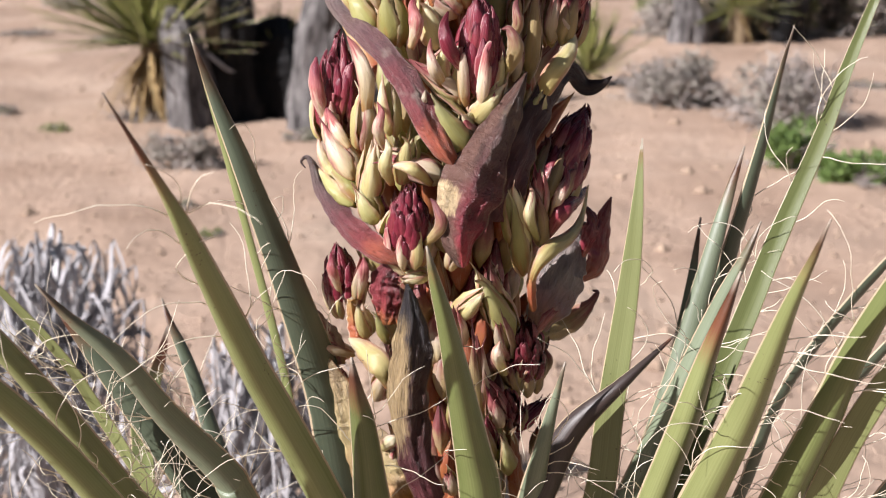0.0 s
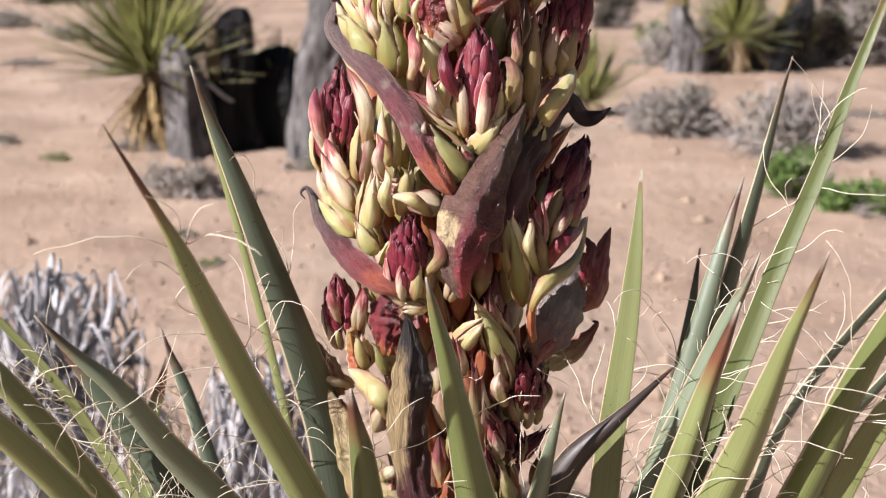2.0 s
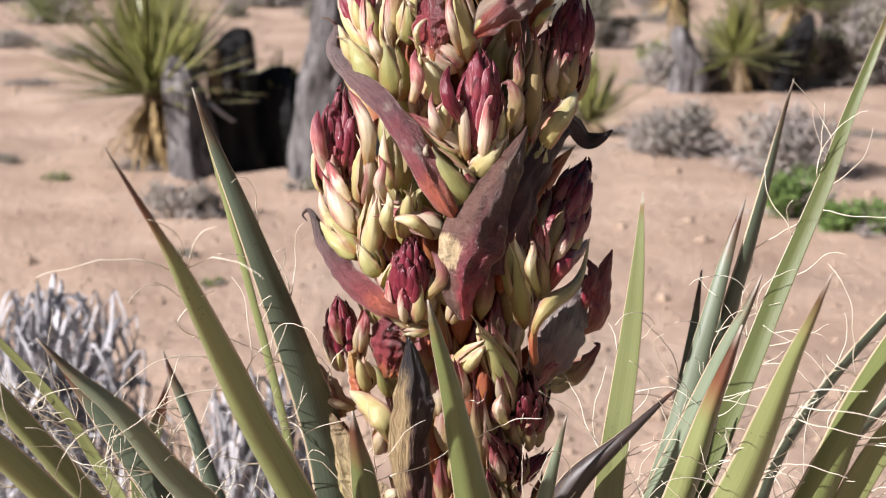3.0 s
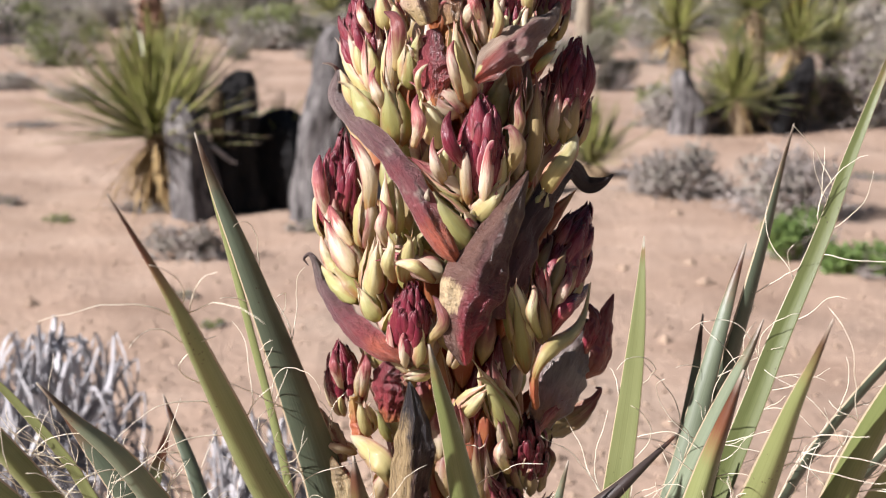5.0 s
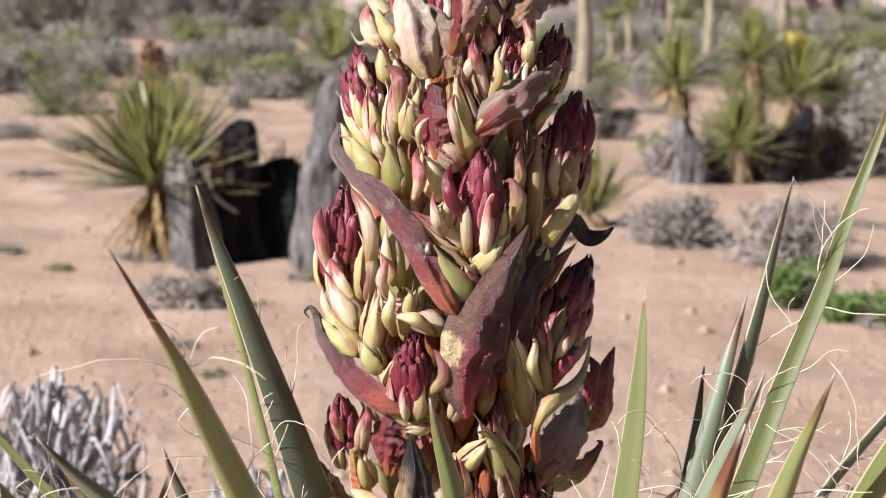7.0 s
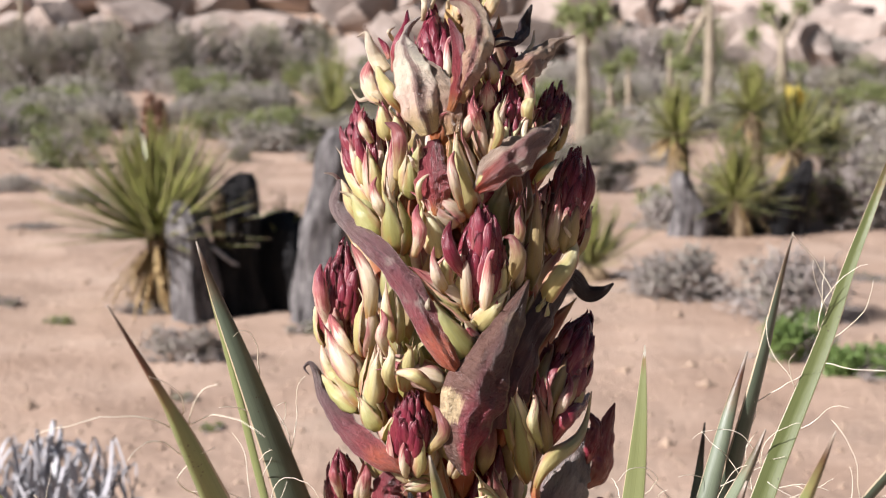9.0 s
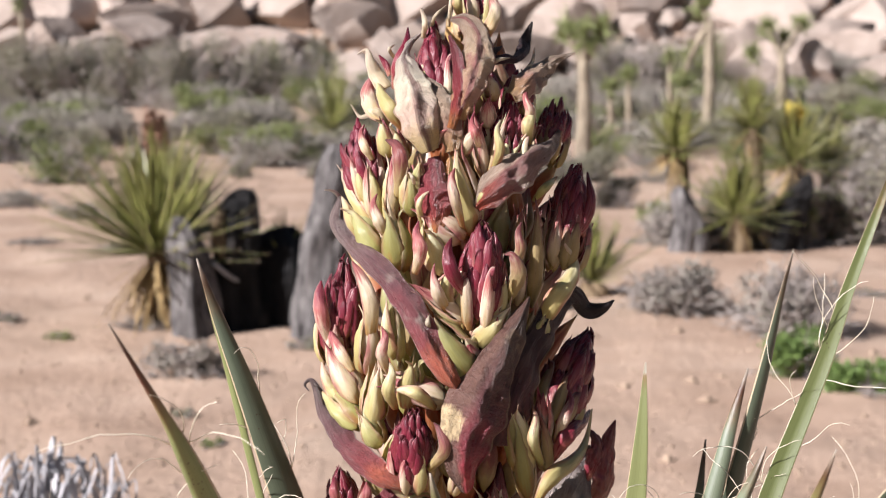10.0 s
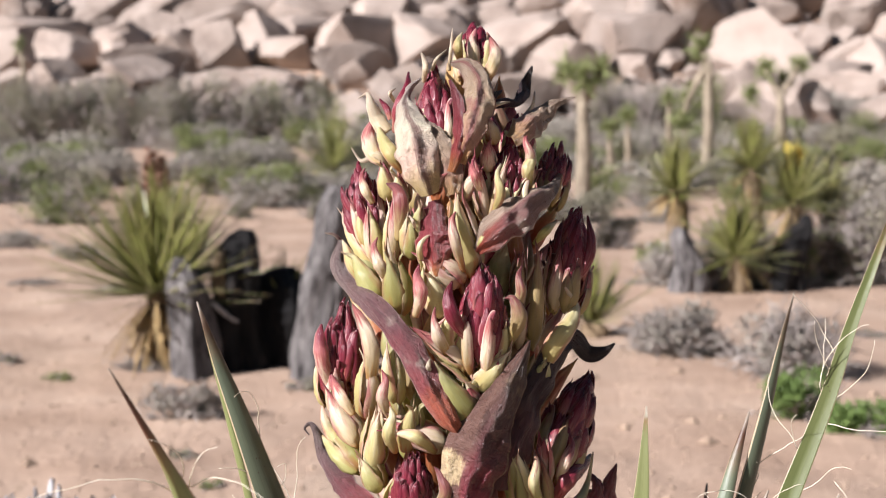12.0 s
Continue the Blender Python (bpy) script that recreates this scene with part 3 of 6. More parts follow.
# the rest of the boulder pile, packed up the slope: the nearer ones singly, the farther ones joined
SMALL = [lump("boulder", 11, (1, 0.85, 0.7), 3), lump("boulder", 12, (1, 0.9, 0.85), 3), lump("boulder", 13, (1, 0.8, 0.55), 3), lump("boulder", 14, (0.8, 0.8, 1.0), 3), lump("boulder", 15, (1.1, 0.8, 0.6), 3, 0.36), lump("boulder", 16, (1, 1, 0.8), 3, 0.22)]
brng = random.Random(21)
field = Soup()
single = 0
for row in range(17):
    by = 45.5 + row * 2.0
    bx = -0.40 * by + brng.uniform(-2, 0)
    while bx < 0.40 * by:
        size = brng.choice((0.6, 0.8, 1.1, 1.5, 2.0, 3.0, 3.8)) * (0.8 + row * 0.08)
        bx += size * 0.34
        yy = by + brng.uniform(-1.5, 1.5)
        m = pose(bx, yy, ground_height(bx, yy) + size * 0.12, 0, 0, brng.uniform(0, 360)) @ Matrix.Diagonal((size * brng.uniform(0.9, 1.5), size, size * brng.uniform(0.55, 1.05), 1))
        me = SMALL[brng.randrange(6)]
        if single < 240:
            ob = new("boulder", me)
            ob.matrix_basis = m
            tagged(ob, "rounded tan granite boulder on the rocky hillside", "boulder", "boulders of the hillside")
            single += 1
        else:
            field.add([m @ v.co for v in me.vertices], [tuple(q.vertices) for q in me.polygons], [(0, 0)] * len(me.vertices))
        bx += size * 0.33
field_me = field.mesh("boulder_field")
field_me.materials.append(ROCK)
tagged(new("boulder_field", field_me), "heap of tan granite boulders higher on the hillside", "boulders", "", "stuff")


# ---------------- shrubs, yuccas and Joshua trees ----------------
def leaf_cloud(name, seed, n, size, rx, ry, rz, lobes=7, lift=0.0, stand=0.0):
    """Many small leaves in uneven clumps, in a space rx by ry by rz over the origin."""
    r = np.random.RandomState(seed)
    cs = r.uniform(-1, 1, (lobes, 3)) * (0.62, 0.62, 0.34) + (0, 0, 0.52)
    cr = r.uniform(0.26, 0.50, lobes)
    which = r.randint(0, lobes, n)
    d = r.normal(size=(n, 3))
    d /= np.linalg.norm(d, axis=1)[:, None]
    p = cs[which] + d * (cr[which] * r.rand(n) ** 0.45)[:, None]
    p[:, 2] = np.abs(p[:, 2])
    p = p * (rx, ry, rz) + (0, 0, lift)
    a = r.normal(size=(n, 3)) + (0, 0, stand)
    a /= np.linalg.norm(a, axis=1)[:, None]
    b = np.cross(a, r.normal(size=(n, 3)))
    b /= np.linalg.norm(b, axis=1)[:, None]
    s = size * r.uniform(0.6, 1.5, n)[:, None]
    v = np.stack([p - b * s * 0.28, p + a * s * 0.5 - b * s * 0.0 + b * s * 0.3, p + a * s * 1.1, p + a * s * 0.5 - b * s * 0.3], axis=1).reshape(-1, 3)
    f = [(4 * i, 4 * i + 1, 4 * i + 2, 4 * i + 3) for i in range(n)]
    return mesh_of(name, v, f, None, False)


def twig_mass(name, seed, n, rx, ry, rz, rad, steps=6, curl=0.25):
    """Branching bare twigs that spread from the foot."""
    r = np.random.RandomState(seed)
    soup = Soup()
    for _ in range(n):
        a, el = r.uniform(0, 6.283), r.uniform(0.15, 1.4)
        d = np.array([math.cos(a) * math.cos(el), math.sin(a) * math.cos(el), math.sin(el)])
        p = np.array([r.normal() * 0.08 * rx, r.normal() * 0.08 * ry, 0.0])
        pts = [p]
        for k in range(steps):
            d = unit(d + r.normal(size=3) * curl)
            d[2] = max(d[2], -0.25)
            p = p + d * np.array([rx, ry, rz]) / steps * r.uniform(0.8, 1.2)
            pts.append(p)
            if k > 1 and r.rand() < 0.75:
                e = unit(d + r.normal(size=3) * 0.7)
                q = [p, p + e * np.array([rx, ry, rz]) * 0.14, p + (e + r.normal(size=3) * 0.35) * np.array([rx, ry, rz]) * 0.27]
                soup.add(*tube(q, [rad * 0.55, rad * 0.45, rad * 0.2], 3))
        soup.add(*tube(pts, np.linspace(rad, rad * 0.35, len(pts)), 4))
    return soup.mesh(name)


def shrub(x, y, rx, ry, rz, seed, leaves, size, leaf_mat, label, twigs=26, z=None, category="shrub", name="shrub", lift=0.0, stand=0.0):
    t = thing(name, (x, y, (ground_height(x, y) if z is None else z) - 0.01), label, category, "desert shrubs")
    part("brushwood", twig_mass("brushwood", seed, twigs, rx, ry, rz * 0.95, 0.006 + 0.012 * rz), TWIG, t)
    if leaves:
        part("foliage", leaf_cloud("foliage", seed + 1, leaves, size, rx, ry, rz, 9, lift, stand), leaf_mat, t)
    return t


FAR_BLADES = []
for k in range(3):
    hang = (0.02, -0.05, 0.06)[k]
    FAR_BLADES.append(blade("leaf", [(0, 0, 0, 0.55), (0, hang * 0.3, 0.3, 0.9), (0, hang, 0.7, 0.7), (0, hang * 2.2, 1.0, 0.05)], (0, 1, 0), -0.02, 0.006, 7, 3, 0, 0, k)[0])
    FAR_BLADES[k].materials.append(FAR_LEAF)
DEAD_BLADE = blade("dead_leaf", [(0, 0, 0, 0.6), (0, 0.06, 0.35, 0.9), (0.04, 0.02, 0.7, 0.7), (0, -0.1, 1.0, 0.05)], (0, 1, 0), -0.03, 0.006, 7, 3, 0.01, 0, 9)[0]
DEAD_BLADE.materials.append(STRAW)


def rosette(t, x, z, y, count, length, width, seed, low=-0.25, high=1.5, dead=0, name="leaf"):
    """Sword leaves that radiate from one head."""
    r = random.Random(seed)
    for k in range(count + dead):
        el = (low + (high - low) * (k / max(count - 1, 1)) ** 0.85 + r.uniform(-0.12, 0.12)) if k < count else r.uniform(-1.5, -0.45)
        az = k * 2.39996 + r.uniform(-0.3, 0.3)
        ln = length * r.uniform(0.6, 1.15) * (0.8 if k >= count else 1)
        d = Vector((math.cos(az) * math.cos(el), math.sin(az) * math.cos(el), math.sin(el)))
        me = FAR_BLADES[k % 3] if k < count else DEAD_BLADE
        b = Vector((x, y, z)) + d * 0.03
        w = width * r.uniform(0.8, 1.2)
        part(name if k < count else "dead_leaf", me, None, t, "", frame_to(b, b + d * ln, w, r.uniform(-0.4, 0.4), ln * 0.45))


def gnarled(name, points, seed, sides=22, rows=26, rough=0.16, furrow=0.12):
    """A furrowed trunk along points (x, y, z, radius), closed at both ends."""
    s = spline(points, rows)
    verts, faces, uvs = [], [], []
    for i in range(rows + 1):
        for k in range(sides):
            a = 2 * math.pi * k / sides
            q = Vector((math.cos(a) * 1.6 + seed, math.sin(a) * 1.6, s[i, 2] * 2.5))
            g = 1 + rough * noise.noise(q) + furrow * noise.noise(Vector((math.cos(a) * 5 + seed, math.sin(a) * 5, s[i, 2] * 3))) + 0.06 * noise.noise(q * 6)
            verts.append((s[i, 0] + s[i, 3] * g * math.cos(a), s[i, 1] + s[i, 3] * g * math.sin(a), s[i, 2] + (0.25 * s[i, 3] * noise.noise(q * 2) if i == rows else 0)))
            uvs.append((k / sides, i / rows))
    for i in range(rows):
        for k in range(sides):
            a, b = i * sides + k, i * sides + (k + 1) % sides
            faces.append((a, b, b + sides, a + sides))
    faces.append(tuple(range(sides - 1, -1, -1)))
    faces.append(tuple(rows * sides + k for k in range(sides)))
    return mesh_of(name, verts, faces, uvs)


def joshua_tree(x, y, height, radius, heads, seed):
    """Tall trunk, short limbs, and a tuft of dagger leaves on each limb."""
    t = thing("joshua_tree", (x, y, ground_height(x, y) - 0.02), "slender Joshua tree with grey trunk and green leaf tufts", "tree", "Joshua trees")
    top = max(0.4 * height, height - 0.55)
    part("trunk", gnarled("trunk", [(0, 0, 0, radius * 1.25), (0.02, 0, top * 0.5, radius), (0, 0, top, radius * 0.8)], seed, 12, 14), J_TRUNK, t)
    r = np.random.RandomState(seed)
    for k, (hx, hy, hz, hr) in enumerate(heads):
        part("limb", gnarled("limb", [(0, 0, top - 0.05, radius * 0.75), (hx * 0.6, hy * 0.6, top + (hz - top) * 0.5, radius * 0.6), (hx, hy, hz, radius * 0.5)], seed + k, 9, 8), J_TRUNK, t)
        soup = Soup()
        for j in range(90):
            d = unit(r.normal(size=3) + (0, 0, 0.35))
            b = np.array([hx, hy, hz]) + (0, 0, r.uniform(-0.12, 0.1))
            side = unit(np.cross(d, r.normal(size=3))) * 0.011
            e = b + d * hr * r.uniform(0.75, 1.15)
            m = b + d * hr * 0.4
            nn = unit(np.cross(side, d)) * 0.006
            soup.add([b - side, b + side, m + side * 1.3 + nn, m - side * 1.3 + nn, e, m - nn], [(0, 1, 2, 3), (3, 2, 4), (0, 3, 5), (1, 5, 2), (3, 4, 5), (2, 5, 4)], [(0, 0)] * 6)
        part("leaf_tuft", soup.mesh("leaf_tuft", False), JOSHUA, t)
    return t


# burnt trunks and the yucca beside them
t = thing("yucca", (-1.497, 7.657, 0.0), "green yucca with a skirt of straw-coloured dead leaves", "yucca", "background yuccas")
part("trunk", gnarled("trunk", [(0, 0, -0.03, 0.09), (0, 0, 0.2, 0.075), (0, 0, 0.42, 0.06)], 3, 14, 12), TRUNK, t)
rosette(t, 0, 0.38, 0, 420, 0.64, 0.024, 4, 0.02, 1.40, 100)
spike = Soup()
spike.add(*tube([(0, 0, 0.4), (0.0, 0, 0.8), (-0.005, 0, 1.08)], [0.022, 0.022, 0.02], 7))
part("flower_spike", spike.mesh("flower_spike"), STRAW, t, "dry tan flower spike")
part("spike_head", leaf_cloud("spike_head", 5, 1800, 0.026, 0.065, 0.065, 0.24, 20, 0.84, 1.2), RUST, t, "rust-brown withered flower head")

t = thing("tree_stump", (-1.285, 7.42, 0.0), "grey weathered dead trunk standing beside a yucca", "stump", "burnt trunks")
part("trunk", gnarled("trunk", [(0.03, 0, -0.05, 0.125), (0.01, 0, 0.2, 0.105), (-0.02, 0, 0.42, 0.085), (-0.05, 0, 0.55, 0.06), (-0.06, 0, 0.6, 0.025)], 11, 34, 34, 0.35, 0.45), BARK, t)
t = thing("charred_stump", (-1.07, 7.624, 0.0), "black charred broken stump on the sand", "stump", "burnt trunks")
part("trunk", gnarled("trunk", [(0.0, 0.03, -0.05, 0.17), (-0.02, 0.03, 0.25, 0.14), (-0.01, 0.03, 0.5, 0.115), (0.01, 0.03, 0.66, 0.09), (0.03, 0.03, 0.72, 0.045)], 12, 34, 34, 0.45, 0.45), CHAR, t)
part("broken_limb", gnarled("broken_limb", [(0.0, -0.12, 0.26, 0.018), (-0.04, -0.17, 0.30, 0.018), (-0.11, -0.2, 0.37, 0.014)], 14, 10, 8), SILVER, t)
part("broken_limb", gnarled("broken_limb", [(-0.06, -0.06, 0.38, 0.05), (-0.10, -0.06, 0.5, 0.04), (-0.09, -0.04, 0.62, 0.025)], 15, 10, 8), TRUNK, t)
t = thing("charred_log", (-0.841, 7.707, 0.0), "low black charred log lying between two stumps", "log", "burnt trunks")
part("trunk", gnarled("trunk", [(-0.08, 0.1, -0.05, 0.23), (-0.07, 0.12, 0.2, 0.20), (-0.05, 0.14, 0.40, 0.16), (-0.03, 0.15, 0.50, 0.06)], 16, 28, 26, 0.5, 0.4), CHAR, t)
part("burnt_root", gnarled("burnt_root", [(0.0, 0.02, 0.0, 0.085), (0.10, 0.03, 0.08, 0.07), (0.17, 0.05, 0.2, 0.04)], 17, 14, 10), CHAR, t)
rosette(t, -0.02, 0.30, 0.16, 22, 0.30, 0.02, 8, 0.3, 1.5, 0)
t = thing("tree_stump", (-0.596, 7.34, 0.0), "grey weathered leaning dead trunk, bare of bark", "stump", "burnt trunks")
part("trunk", gnarled("trunk", [(-0.02, 0, -0.05, 0.15), (-0.01, 0, 0.3, 0.125), (0.03, 0, 0.6, 0.115), (0.055, 0, 0.86, 0.085), (0.07, 0.0, 0.97, 0.04)], 18, 34, 34, 0.3, 0.4), BARK, t)

# the yucca clump
def clump_yucca(x, y, height, count, length, seed, dead=22, low=-0.3):
    t = thing("yucca", (x, y, ground_height(x, y)), "spiky green yucca in a crowded clump", "yucca", "background yuccas")
    part("trunk", gnarled("trunk", [(0, 0, -0.03, 0.10), (0.02, 0, height * 0.5, 0.085), (0, 0, height, 0.07)], seed, 12, 12), TRUNK, t)
    rosette(t, 0, height, 0, int(count * 2.4), length, 0.030, seed, low, 1.5, dead)
    return t


clump_yucca(2.133, 10.716, 0.26, 64, 0.46, 41, 6)
clump_yucca(1.776, 11.217, 0.70, 60, 0.40, 42, 26)
clump_yucca(2.377, 11.396, 0.85, 60, 0.40, 43, 20)
t = clump_yucca(2.691, 11.288, 0.62, 66, 0.50, 44, 18)
part("flower_stem", gnarled("flower_stem", [(0, 0, 0.6, 0.025), (-0.03, 0, 0.9, 0.02)], 45, 8, 6), STRAW, t)
part("flower_head", leaf_cloud("flower_head", 46, 260, 0.05, 0.07, 0.07, 0.2, 8, 0.82, 1.0), YELLOW, t, "pale yellow flower head")
clump_yucca(3.128, 11.964, 0.50, 50, 0.42, 47, 10)
t = thing("tree_stump", (2.508, 10.813, 0.0), "dark burnt trunk leaning among yuccas", "stump", "burnt trunks")
part("trunk", gnarled("trunk", [(0, 0, -0.05, 0.16), (0.05, 0, 0.25, 0.12), (0.13, 0, 0.45, 0.08), (0.17, 0, 0.55, 0.03)], 48, 26, 24, 0.5, 0.45), CHAR, t)
t = thing("tree_stump", (1.743, 10.558, 0.0), "grey weathered dead trunk under yucca leaves", "stump", "burnt trunks")
part("trunk", gnarled("trunk", [(0, 0, -0.05, 0.13), (0.02, 0, 0.22, 0.10), (-0.03, 0, 0.40, 0.07), (-0.05, 0, 0.48, 0.03)], 49, 26, 24, 0.5, 0.45), BARK, t)
clump_yucca(0.871, 8.644, 0.08, 46, 0.40, 50, 0, 0.15)
clump_yucca(-1.575, 20.746, 0.40, 60, 1.0, 51, 8)

# undergrowth of the clump, with two dark shrubs that stand in for shade
shrub(1.964, 10.812, 0.26, 0.2, 0.30, 401, 700, 0.03, SHRUB_OLIVE, "low olive shrub under the yucca clump", 40)
shrub(2.398, 10.944, 0.30, 0.2, 0.34, 402, 800, 0.03, SHRUB_OLIVE, "low olive shrub under the yucca clump", 60)
shrub(2.732, 11.045, 0.30, 0.22, 0.42, 403, 900, 0.03, SHRUB_GREEN, "green shrub under the yucca clump", 50)
shrub(1.671, 10.812, 0.24, 0.2, 0.30, 404, 500, 0.03, SHRUB_GREY, "low grey dry shrub under a yucca", 60)
# two near-black shrubs added to darken the clump's inside like shade
shrub(2.80, 11.12, 0.30, 0.22, 0.50, 411, 1600, 0.03, SHRUB_DARK, "dark brush added as shade in the heart of the yucca clump", 70)
shrub(2.30, 11.25, 0.34, 0.20, 0.42, 413, 1600, 0.03, SHRUB_DARK, "dark brush added as shade in the heart of the yucca clump", 70)
shrub(2.459, 12.375, 0.40, 0.3, 0.45, 405, 900, 0.035, SHRUB_OLIVE, "olive shrub among the yucca trunks", 60)
shrub(1.489, 11.011, 0.16, 0.1, 0.05, 406, 160, 0.02, SHRUB_OLIVE, "dark dry litter on the sand", 30)
shrub(2.533, 8.708, 0.20, 0.1, 0.05, 407, 160, 0.02, SHRUB_OLIVE, "dark dry litter on the sand", 30)
shrub(-1.572, 7.543, 0.16, 0.1, 0.07, 408, 100, 0.02, SHRUB_GREY, "grey dry litter at the foot of a yucca", 40)
shrub(-3.1, 11.042, 0.24, 0.12, 0.05, 409, 160, 0.02, SHRUB_GREY, "grey dry litter on the sand", 40)
shrub(-2.428, 10.713, 0.15, 0.1, 0.05, 410, 120, 0.02, SHRUB_GREY, "grey dry litter on the sand", 30)

# grey and green shrubs on the sand
shrub(-1.137, 6.362, 0.20, 0.16, 0.17, 60, 900, 0.02, SHRUB_GREY, "small grey twiggy shrub low on the sand", 60)
shrub(1.247, 7.932, 0.30, 0.22, 0.26, 62, 1600, 0.025, SHRUB_GREY, "grey leafless twiggy shrub on the sand", 90)
shrub(1.476, 7.967, 0.11, 0.12, 0.18, 64, 300, 0.02, SHRUB_GREY, "dark low twiggy shrub on the sand", 60)
shrub(1.763, 7.311, 0.34, 0.28, 0.36, 66, 1500, 0.022, SHRUB_GREY, "pale grey-green airy shrub on the sand", 110)
shrub(1.568, 6.33, 0.22, 0.20, 0.20, 68, 2600, 0.022, HERB, "bright green low herb on the sand", 14, None, "herb", "herb", 0, 0.8)
shrub(1.757, 6.037, 0.22, 0.16, 0.11, 70, 2200, 0.022, HERB, "bright green low herb on the sand", 10, None, "herb", "herb", 0, 0.8)
shrub(1.745, 7.545, 0.12, 0.14, 0.16, 71, 500, 0.03, HERB, "bright green low herb beneath a shrub", 10, None, "herb", "herb", 0, 0.8)
shrub(1.621, 13.795, 0.24, 0.2, 0.28, 72, 1400, 0.03, SHRUB_DARK, "dark brown-green low shrub", 60)
shrub(3.23, 11.218, 0.42, 0.35, 0.62, 74, 1800, 0.03, SHRUB_OLIVE, "grey-green shrub beside a yucca clump", 80)
shrub(3.972, 13.288, 0.5, 0.4, 0.6, 76, 1500, 0.035, SHRUB_GREY, "tall grey twiggy shrub", 80)
shrub(1.646, 11.217, 0.22, 0.2, 0.3, 77, 700, 0.03, SHRUB_GREEN, "small green shrub under a yucca", 30)
shrub(-4.333, 16.65, 0.62, 0.4, 0.5, 78, 2600, 0.035, SHRUB_GREEN, "green rounded desert shrub", 50)
shrub(-4.021, 13.792, 0.35, 0.3, 0.14, 80, 600, 0.03, SHRUB_GREY, "low grey dry shrub", 50)
shrub(-3.219, 12.812, 0.25, 0.2, 0.13, 81, 500, 0.03, SHRUB_GREY, "low grey dry shrub", 40)
shrub(-3.244, 21.609, 0.62, 0.5, 0.42, 82, 2200, 0.045, SHRUB_GREEN, "green rounded desert shrub", 40)
shrub(-2.388, 17.205, 0.22, 0.2, 0.20, 84, 500, 0.03, SHRUB_OLIVE, "dark brown-green low shrub", 40)
shrub(-2.615, 22.271, 0.55, 0.45, 0.40, 85, 1500, 0.045, SHRUB_GREY, "low grey dry shrub", 50)
shrub(2.296, 20.988, 0.42, 0.4, 0.36, 86, 1500, 0.04, SHRUB_GREEN, "green rounded desert shrub", 30)
shrub(2.434, 16.654, 0.25, 0.25, 0.2, 87, 700, 0.03, SHRUB_GREY, "low grey dry shrub", 40)
shrub(-2.356, 7.791, 0.10, 0.1, 0.06, 88, 200, 0.015, SHRUB_OLIVE, "tuft of dry brown grass on the sand", 20)
shrub(-1.929, 7.279, 0.09, 0.09, 0.04, 89, 260, 0.015, SHRUB_GREEN, "small green sprout on the sand", 6)
shrub(-1.025, 5.684, 0.07, 0.07, 0.04, 90, 200, 0.012, SHRUB_OLIVE, "small dry tuft on the sand", 8)
shrub(-0.845, 5.179, 0.06, 0.06, 0.03, 91, 200, 0.012, SHRUB_GREEN, "small green sprout on the sand", 6)
shrub(-0.672, 7.02, 0.11, 0.1, 0.06, 92, 260, 0.02, SHRUB_OLIVE, "dark dry litter on the sand", 20)

# the belt of brush before the rocks
belt = random.Random(5)
KINDS = ((SHRUB_GREEN, "green desert shrub in the brush"), (SHRUB_OLIVE, "olive-brown desert shrub in the brush"), (SHRUB_GREY, "grey dry desert shrub in the brush"))
PROTO = []
for k in range(6):
    mat, lab = KINDS[k % 3]
    PROTO.append(shrub((-6, 5, -9.5, 9, 2.5, -3)[k], (20, 24, 28, 30, 34, 38)[k], 0.75, 0.7, 0.55, 200 + 3 * k, 4200, 0.048, mat, lab, 70))
count = 0
while count < 150:
    y = belt.uniform(15.5, 46)
    x = belt.uniform(-0.38, 0.38) * y
    s = belt.uniform(0.5, 1.0) * (0.75 + y / 50)
    k = belt.choice((0, 3, 1, 4, 1, 2, 5, 2))
    copy_thing(PROTO[k], pose(x, y, ground_height(x, y) - 0.02, 0, 0, belt.uniform(0, 360)) @ Matrix.Diagonal((s, s, s * belt.uniform(0.7, 1.1), 1)))
    count += 1
# tall bushes at the foot of the rocks
TALL = [shrub(-7.3, 42.0, 1.4, 1.2, 2.1, 231, 9000, 0.055, SHRUB_OLIVE, "tall olive-brown bush at the foot of the rocks", 90),
        shrub(7.2, 43.5, 1.4, 1.2, 1.9, 236, 9000, 0.055, SHRUB_GREEN, "tall green bush at the foot of the rocks", 90)]
for px_x, px_y, s, tall, k in (
    (-12.3, 43.0, 1.9, 2.4, 1), (-11.1, 43.0, 2.0, 2.4, 4), (-10.0, 43.0, 2.0, 2.5, 1), (-8.8, 43.0, 1.7, 2.1, 4), (-5.9, 43.0, 2.0, 2.3, 4), (-4.7, 43.0, 2.1, 2.4, 1), (-3.8, 43.0, 1.6, 1.9, 4), (5.7, 43.0, 1.9, 2.4, 1), (4.9, 43.0, 1.9, 2.4, 4), (12.4, 43.0, 1.6, 1.3, 4), (11.3, 43.0, 1.4, 1.0, 5), (-1.4, 43.0, 1.5, 1.4, 1), (17.7, 66.0, 1.6, 1.8, 0), (-12.2, 66.0, 1.6, 1.6, 4)):
    copy_thing(TALL[0 if k in (1, 5) or px_x < -9 else 1 if k == 0 else int(abs(px_x) * 3) % 2], pose(px_x, px_y, ground_height(px_x, px_y) - 0.05, 0, 0, 37 * k + 11 * px_x) @ Matrix.Diagonal((s * 0.62, s * 0.62, tall * 0.40, 1)))

